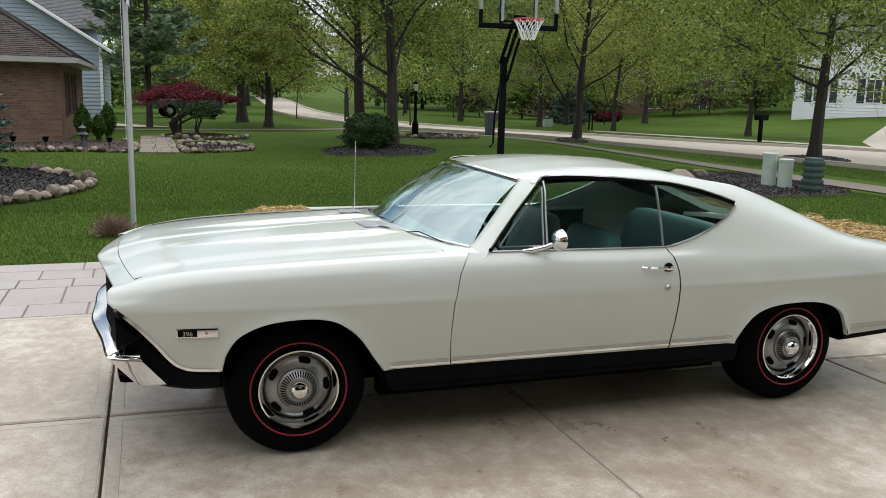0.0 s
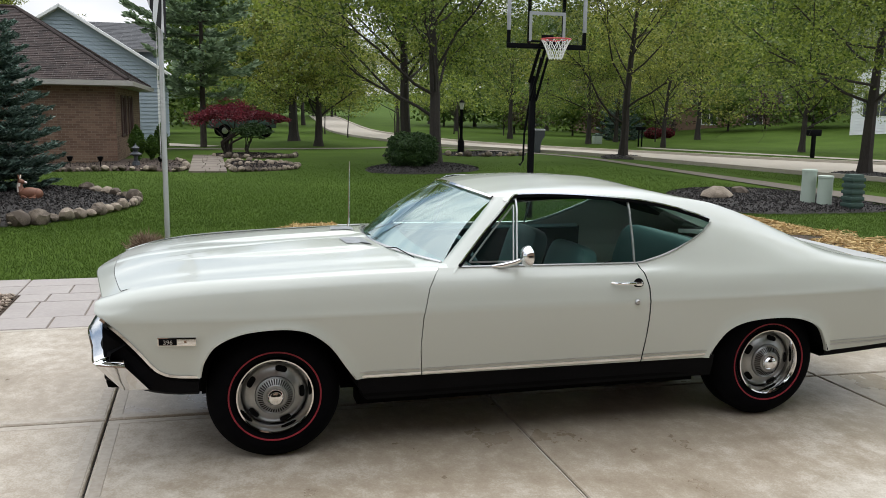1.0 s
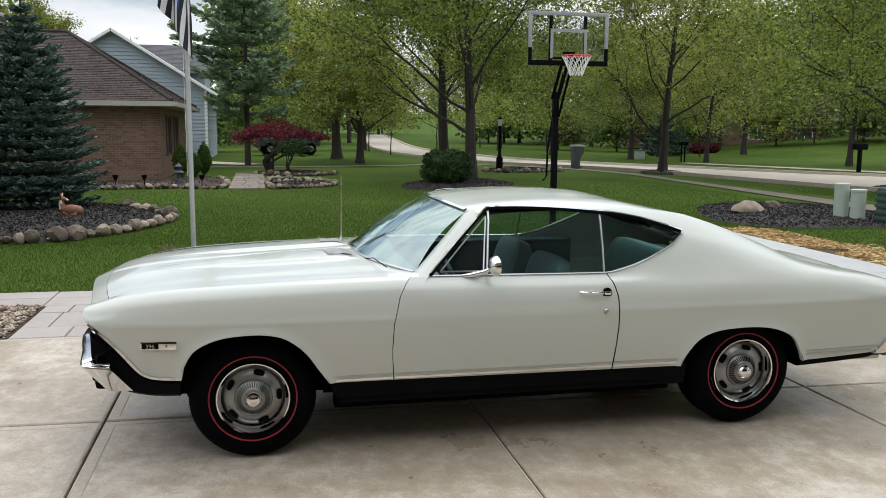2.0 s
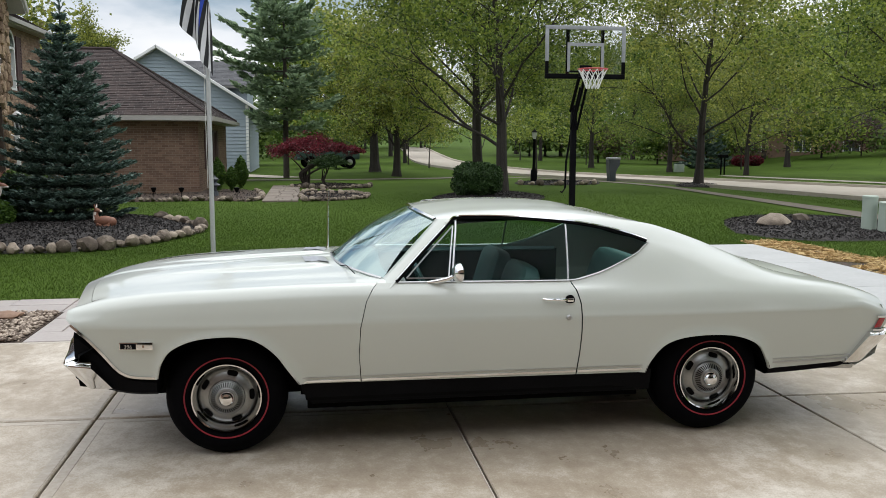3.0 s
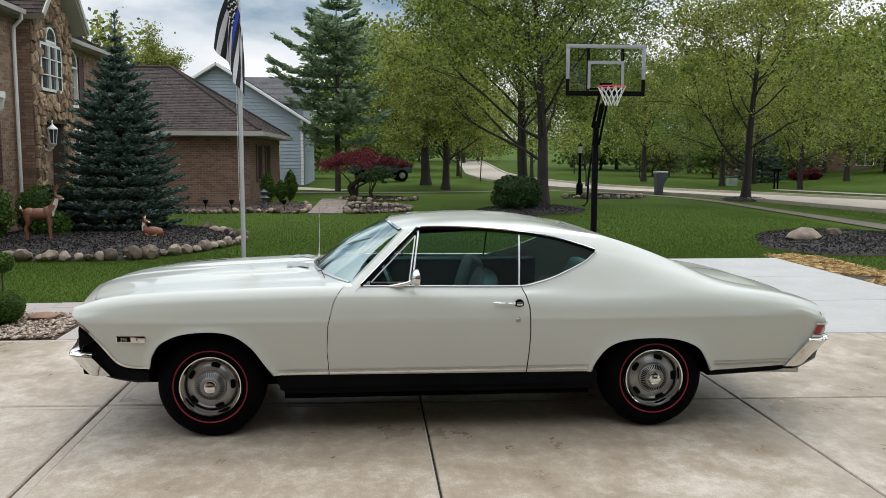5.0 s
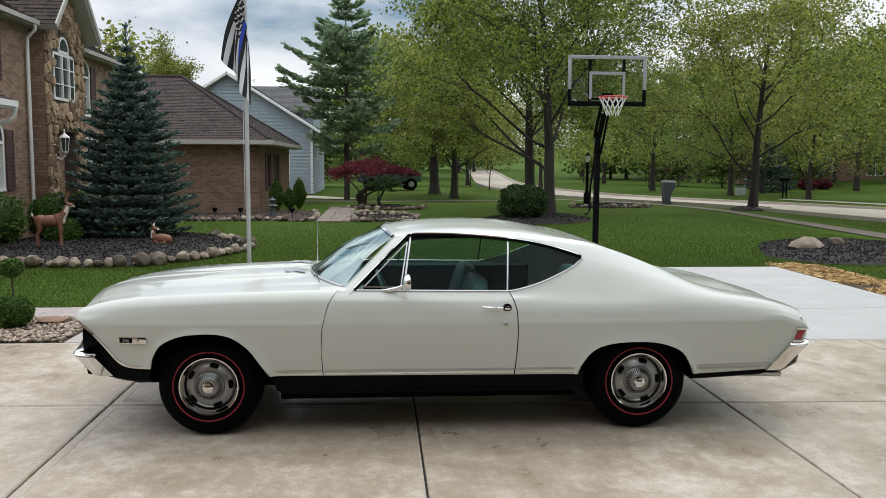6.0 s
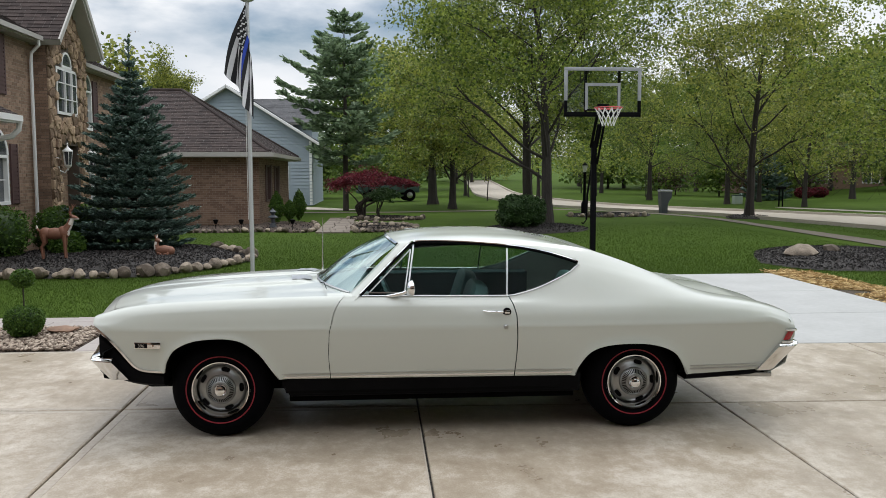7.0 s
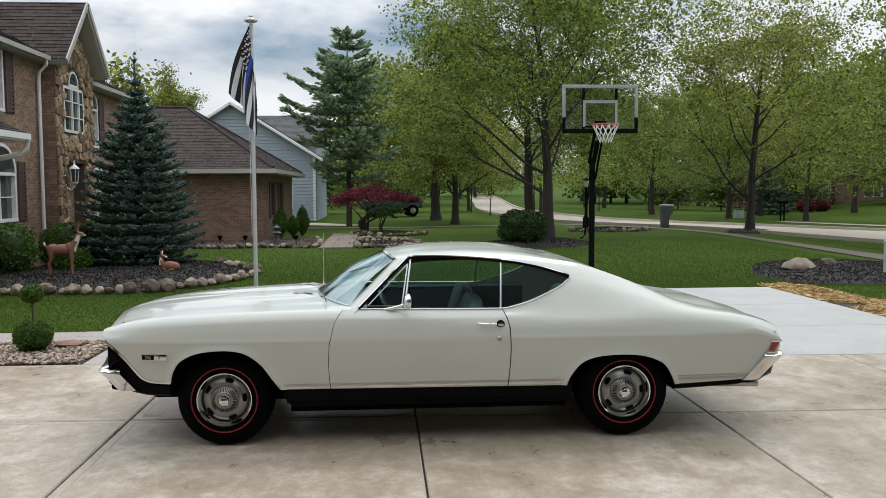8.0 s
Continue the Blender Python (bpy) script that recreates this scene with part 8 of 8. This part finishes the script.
# straw along the new slab's edges
def strands(name, boxes, n, length, seed, material, parent, label):
    rng = np.random.default_rng(seed)
    ch = rng.integers(0, len(boxes), n)
    b = np.array(boxes)[ch]
    c = np.stack([rng.uniform(b[:, 0], b[:, 1]), rng.uniform(b[:, 2], b[:, 3]), rng.uniform(-0.02, 0.025, n)], 1)
    keep = np.array([noise.noise(Vector((x * 1.3, y * 1.3, 4.0))) > -0.22 for x, y, _ in c])
    c = c[keep]
    d = rng.normal(size=(len(c), 3)) * np.array([1, 1, 0.18])
    v, f = leaf_cloud(c, length, rng, 0.12, 0.0, d * 3, 0.05)
    return fast_part(name, v, f, material, parent, label, "stuff")


straw = tagged(new("straw", fast_mesh("straw", np.zeros((3, 3)), np.array([[0, 1, 2]]), M_STRAW)), "dry yellow straw scattered on bare soil", "straw", kind="stuff")
strands("straw_strands", [(8.05, 8.75, 4.0, 9.2), (8.05, 9.3, 2.0, 7.0), (0.68, 1.55, 8.35, 8.95), (8.05, 8.9, 6.0, 9.4)], 15000, 0.13, 8, M_STRAW, straw, "dry straw")
bm = bmesh.new()
prism(bm, [(8.03, 2.0), (9.0, 2.0), (8.8, 9.0), (8.4, 9.3), (8.03, 9.1)], -0.1, -0.018)
structure("bare_soil", bm, M_BROWNMULCH, "bare soil strip beside the slab", "soil")

# ---- dry clump at the pole's foot ----
clump = thing("dry_grass_clump", (-1.06, 6.95, -0.02), "small dry brown ornamental grass clump", "grass clump")
rng_c = np.random.default_rng(66)
cc = rng_c.normal(size=(1500, 3)) * np.array([0.10, 0.09, 0.05]) + np.array([0, 0, 0.09])
cc[:, 2] = np.abs(cc[:, 2])
vv, ff = leaf_cloud(cc, 0.10, rng_c, 0.10, 0.0, cc * 6 + np.array([0, 0, 0.3]), 0.4)
fast_part("foliage", vv, ff, M_TWIG, clump, kind="stuff")


# ---- garden deer ----
def blob(bm, at, r, rot=(0, 0, 0)):
    n0 = len(bm.verts)
    m = pose(*at, *rot) @ Matrix.Diagonal((*r, 1))
    return bmesh.ops.create_icosphere(bm, subdivisions=3, radius=1.0, matrix=m)["verts"]


def paint(me, test):
    me.materials.append(M_DEERWHITE)
    for p in me.polygons:
        if test(p.center):
            p.material_index = 1


bm = bmesh.new()
blob(bm, (0, 0, 0.55), (0.27, 0.105, 0.125))
blob(bm, (0.17, 0, 0.57), (0.13, 0.10, 0.14))
blob(bm, (-0.18, 0, 0.56), (0.13, 0.105, 0.125))
tube(bm, [(0.20, 0, 0.60), (0.30, 0, 0.74), (0.345, 0, 0.86)], [0.095, 0.065, 0.052], 12)
blob(bm, (0.39, 0.0, 0.885), (0.085, 0.045, 0.048), (0, 14, 0))
blob(bm, (0.455, 0.0, 0.865), (0.045, 0.026, 0.027), (0, 14, 0))
for s in (-1, 1):
    blob(bm, (0.33, s * 0.075, 0.93), (0.018, 0.05, 0.022), (s * 25, 0, 0))
    tube(bm, [(0.345, s * 0.02, 0.92), (0.31, s * 0.07, 1.00), (0.35, s * 0.13, 1.08), (0.42, s * 0.12, 1.17)], [0.015, 0.014, 0.012, 0.005], 6)
    tube(bm, [(0.315, s * 0.07, 1.00), (0.38, s * 0.06, 1.08)], [0.012, 0.004], 5)
    tube(bm, [(0.35, s * 0.13, 1.08), (0.32, s * 0.16, 1.17)], [0.012, 0.004], 5)
    tube(bm, [(0.19, s * 0.06, 0.52), (0.20, s * 0.065, 0.32), (0.195, s * 0.065, 0.27), (0.205, s * 0.065, 0.02), (0.215, s * 0.065, -0.05)], [0.05, 0.03, 0.026, 0.018, 0.022], 8)
    tube(bm, [(-0.22, s * 0.06, 0.54), (-0.20, s * 0.065, 0.36), (-0.26, s * 0.065, 0.27), (-0.24, s * 0.065, 0.03), (-0.23, s * 0.065, -0.05)], [0.075, 0.042, 0.026, 0.018, 0.022], 8)
tube(bm, [(-0.30, 0, 0.60), (-0.345, 0, 0.66), (-0.35, 0, 0.73)], [0.02, 0.03, 0.008], 8)
bmesh.ops.translate(bm, verts=bm.verts, vec=(0, 0, 0.05))
me = finish("garden_deer", bm, M_DEER)
paint(me, lambda c: (c.x > 0.245 and 0.55 < c.z < 0.92 and abs(c.y) < 0.06 and c.x > 0.12 + 0.22 * c.z) or (c.x < -0.33 and c.z > 0.68))
deer = tagged(new("garden_deer", me), "painted brown standing deer statue with antlers", "statue")
deer.matrix_basis = pose(-5.28, 11.6, 0.06, 0, 0, 8) @ Matrix.Scale(0.93, 4)
bm = bmesh.new()
blob(bm, (0, 0, 0.11), (0.20, 0.10, 0.105))
blob(bm, (0.12, 0, 0.10), (0.10, 0.085, 0.095))
tube(bm, [(-0.15, 0, 0.14), (-0.17, 0, 0.23), (-0.16, 0, 0.29)], [0.07, 0.05, 0.042], 10)
blob(bm, (-0.135, 0, 0.315), (0.065, 0.042, 0.042), (0, 12, 0))
blob(bm, (-0.075, 0, 0.30), (0.035, 0.022, 0.023), (0, 12, 0))
for s in (-1, 1):
    blob(bm, (-0.165, s * 0.045, 0.385), (0.014, 0.022, 0.06), (s * -28, 0, 0))
    tube(bm, [(-0.12, s * 0.07, 0.06), (-0.02, s * 0.11, 0.03), (-0.12, s * 0.11, 0.025)], [0.03, 0.02, 0.016], 7)
    tube(bm, [(0.12, s * 0.08, 0.06), (0.02, s * 0.12, 0.035), (0.16, s * 0.12, 0.025)], [0.04, 0.022, 0.016], 7)
me = finish("garden_fawn", bm, M_DEER)
paint(me, lambda c: (c.x < -0.155 and 0.16 < c.z < 0.28) or (c.x > -0.08 and c.z > 0.285) or (c.z > 0.37 and abs(c.y) < 0.05))
fawn = tagged(new("garden_fawn", me), "painted brown lying fawn statue on mulch", "statue")
fawn.matrix_basis = pose(-3.36, 12.35, 0.095, 0, 0, -8)

# ---- utility boxes ----
for x, y, h, r in ((11.29, 10.46, 0.72, 0.14), (11.42, 10.14, 0.62, 0.14)):
    u = thing("utility_pedestal", (x, y, 0), "pale green round utility pedestal in mulch", "utility box", "utility pedestals")
    bm = bmesh.new()
    lathe(bm, [(r, -0.05), (r, h - 0.05), (r * 1.06, h - 0.05), (r * 1.06, h - 0.01), (r * 0.9, h), (0.0, h + 0.005)], 24)
    part("housing", bm, M_PEDESTAL, u)
u = thing("utility_cabinet", (11.66, 9.65, 0), "dark green slatted plastic utility cover", "utility box")
bm = bmesh.new()
box(bm, (-0.13, -0.13, 0), (0.13, 0.13, 0.68), 0.03)
part("housing", bm, M_DKGREEN, u)
for k in range(5):
    bm = bmesh.new()
    box(bm, (-0.15, -0.15, 0.06 + k * 0.122), (0.15, 0.15, 0.13 + k * 0.122), 0.012)
    part("slat", bm, M_DKGREEN, u)

# ---- lamp post, mailboxes ----
lamp = thing("lamp_post", (9.82, 30.2, 0), "black cast lamp post with a glass lantern", "lamp post")
bm = bmesh.new()
lathe(bm, [(0.14, 0), (0.14, 0.5), (0.11, 0.55), (0.075, 0.62), (0.065, 0.7), (0.055, 1.75), (0.08, 1.8), (0.05, 1.83)], 14)
part("post", bm, M_BLACK, lamp)
bm = bmesh.new()
lathe(bm, [(0.06, 1.83), (0.12, 2.10)], 6)
part("lantern_glass", bm, M_LAMPGLASS, lamp, "pale lantern glass")
bm = bmesh.new()
lathe(bm, [(0.14, 2.10), (0.10, 2.16), (0.04, 2.2), (0.015, 2.24), (0.0, 2.28)], 6)
part("lantern_roof", bm, M_BLACK, lamp)
mb = thing("mailbox", (14.0, 32.3, 0), "dark grey moulded plastic mailbox on its post", "mailbox")
bm = bmesh.new()
body = [(-0.15, -0.1), (0.09, -0.1), (0.10, 0.34), (0.15, 0.50), (0.28, 0.68), (0.30, 0.93), (-0.23, 0.93), (-0.20, 0.5)]
grid(bm, [[(x * 0.94, y, z) for x, z in body] if abs(y) > 0.2 else [(x, y, z) for x, z in body] for y in (-0.24, -0.2, 0.2, 0.24)], close=True)
for y in (-0.24, 0.24):
    bm.faces.new([bm.verts.new((x * 0.94, y, z)) for x, z in body])
part("post", bm, M_SLATEPLASTIC, mb, smooth=False)
bm = bmesh.new()
box(bm, (-0.24, -0.25, 0.93), (0.31, 0.25, 1.02), 0.04)
part("lid", bm, M_VENT, mb, "paler grey top")
mb = thing("mailbox", (25.2, 28.0, 0), "black metal mailbox on a wooden post", "mailbox")
bm = bmesh.new()
box(bm, (-0.07, -0.07, -0.1), (0.07, 0.07, 1.0), 0.01)
part("post", bm, M_BLACK, mb)
bm = bmesh.new()
box(bm, (-0.32, -0.12, 0.92), (0.32, 0.12, 1.2), 0.06)
part("box", bm, M_BLACK, mb)
mb = thing("mailbox", (22.7, 39.0, 0), "two-post black newspaper and mail box", "mailbox")
bm = bmesh.new()
for x in (-0.1, 0.1):
    box(bm, (x - 0.03, -0.03, -0.1), (x + 0.03, 0.03, 0.9), 0.005)
part("post", bm, M_BLACK, mb)
bm = bmesh.new()
box(bm, (-0.25, -0.12, 0.88), (0.25, 0.12, 1.05), 0.03)
part("box", bm, M_BLACK, mb)

# garden lantern and solar lights by the house bed
gl = thing("garden_lantern", (-2.35, 22.5, 0.03), "dark pagoda garden lantern", "garden lantern")
bm = bmesh.new()
lathe(bm, [(0.12, 0), (0.10, 0.12), (0.06, 0.15), (0.06, 0.28), (0.18, 0.34), (0.05, 0.42), (0.12, 0.52), (0.02, 0.6), (0.0, 0.66)], 8)
part("body", bm, M_SLATEPLASTIC, gl)
sl = thing("path_light", (-4.0, 21.5, 0.02), "small black path light on a stake", "path light", "path lights")
bm = bmesh.new()
tube(bm, [(0, 0, -0.05), (0, 0, 0.22)], 0.012, 6)
lathe(bm, [(0.04, 0.2), (0.08, 0.30), (0.085, 0.33), (0.0, 0.35)], 10)
part("body", bm, M_BLACK, sl)
copy_thing(sl, pose(-3.2, 21.4, 0.02))
copy_thing(sl, pose(-1.6, 21.3, 0.02))

# ---- far side of the street ----
conifer("far_spruce", (26.6, 49.0, hill(26.6, 49.0)), 3.4, curve_fn((0, 1.6), (0.4, 1.2), (1, 0.2)), 10, 9, 31, "dark broad spruce across the street", M_NEEDLE, 0.26, 0.22, 0.5, 0.10, 0.1, 0.2, aspect=0.4, leader=0.3)
for x, y, r, h, sd in ((31.0, 52.7, 0.62, 0.38, 61), (32.6, 53.6, 0.55, 0.36, 62)):
    shrub("red_barberry", (x, y, hill(x, y)), r, r, h, 1400, 0.13, sd, M_REDLEAF, "dark red barberry shrub before the ranch house", 2.2, group="red barberries")
ub = thing("utility_box", (22.0, 43.0, hill(22, 43)), "green metal utility box on the far lawn", "utility box")
bm = bmesh.new()
box(bm, (-0.24, -0.22, -0.05), (0.24, 0.22, 0.46), 0.03)
part("housing", bm, M_PEDESTAL, ub)
bm = bmesh.new()
box(bm, (-0.26, -0.24, 0.44), (0.26, 0.24, 0.50), 0.02)
part("lid", bm, M_DKGREEN, ub, "darker green lid")

# ---- parked off-road car far behind ----
jp = thing("parked_jeep", (1.75, 50.0, 0), "dark green boxy off-road car parked far off", "car", rz=8)
bm = bmesh.new()
box(bm, (-1.9, -0.8, 0.55), (1.9, 0.8, 1.05), 0.08)
box(bm, (-2.0, -0.85, 0.5), (-1.8, 0.85, 0.7), 0.04)
part("body", bm, M_DKGREEN, jp)
bm = bmesh.new()
box(bm, (-0.6, -0.74, 1.0), (1.0, 0.74, 1.55), 0.1)
part("cab", bm, M_BLACK, jp)
for x in (-1.2, 1.25):
    for s in (-1, 1):
        bm = bmesh.new()
        lathe(bm, [(0.0, 0.02), (0.16, 0.02), (0.19, 0.0), (0.36, 0.0), (0.39, -0.05), (0.39, -0.2), (0.30, -0.24), (0.0, -0.24)], 22, "y", (0, 0, 0), s)
        w = part("wheel", bm, M_RUBBER, jp)
        w.location = (x, s * 0.84, 0.39)
        bm = bmesh.new()
        lathe(bm, [(0.0, 0.03), (0.13, 0.028), (0.19, 0.018)], 16, "y", (0, 0, 0), s)
        part("rim", bm, M_STEEL, w)
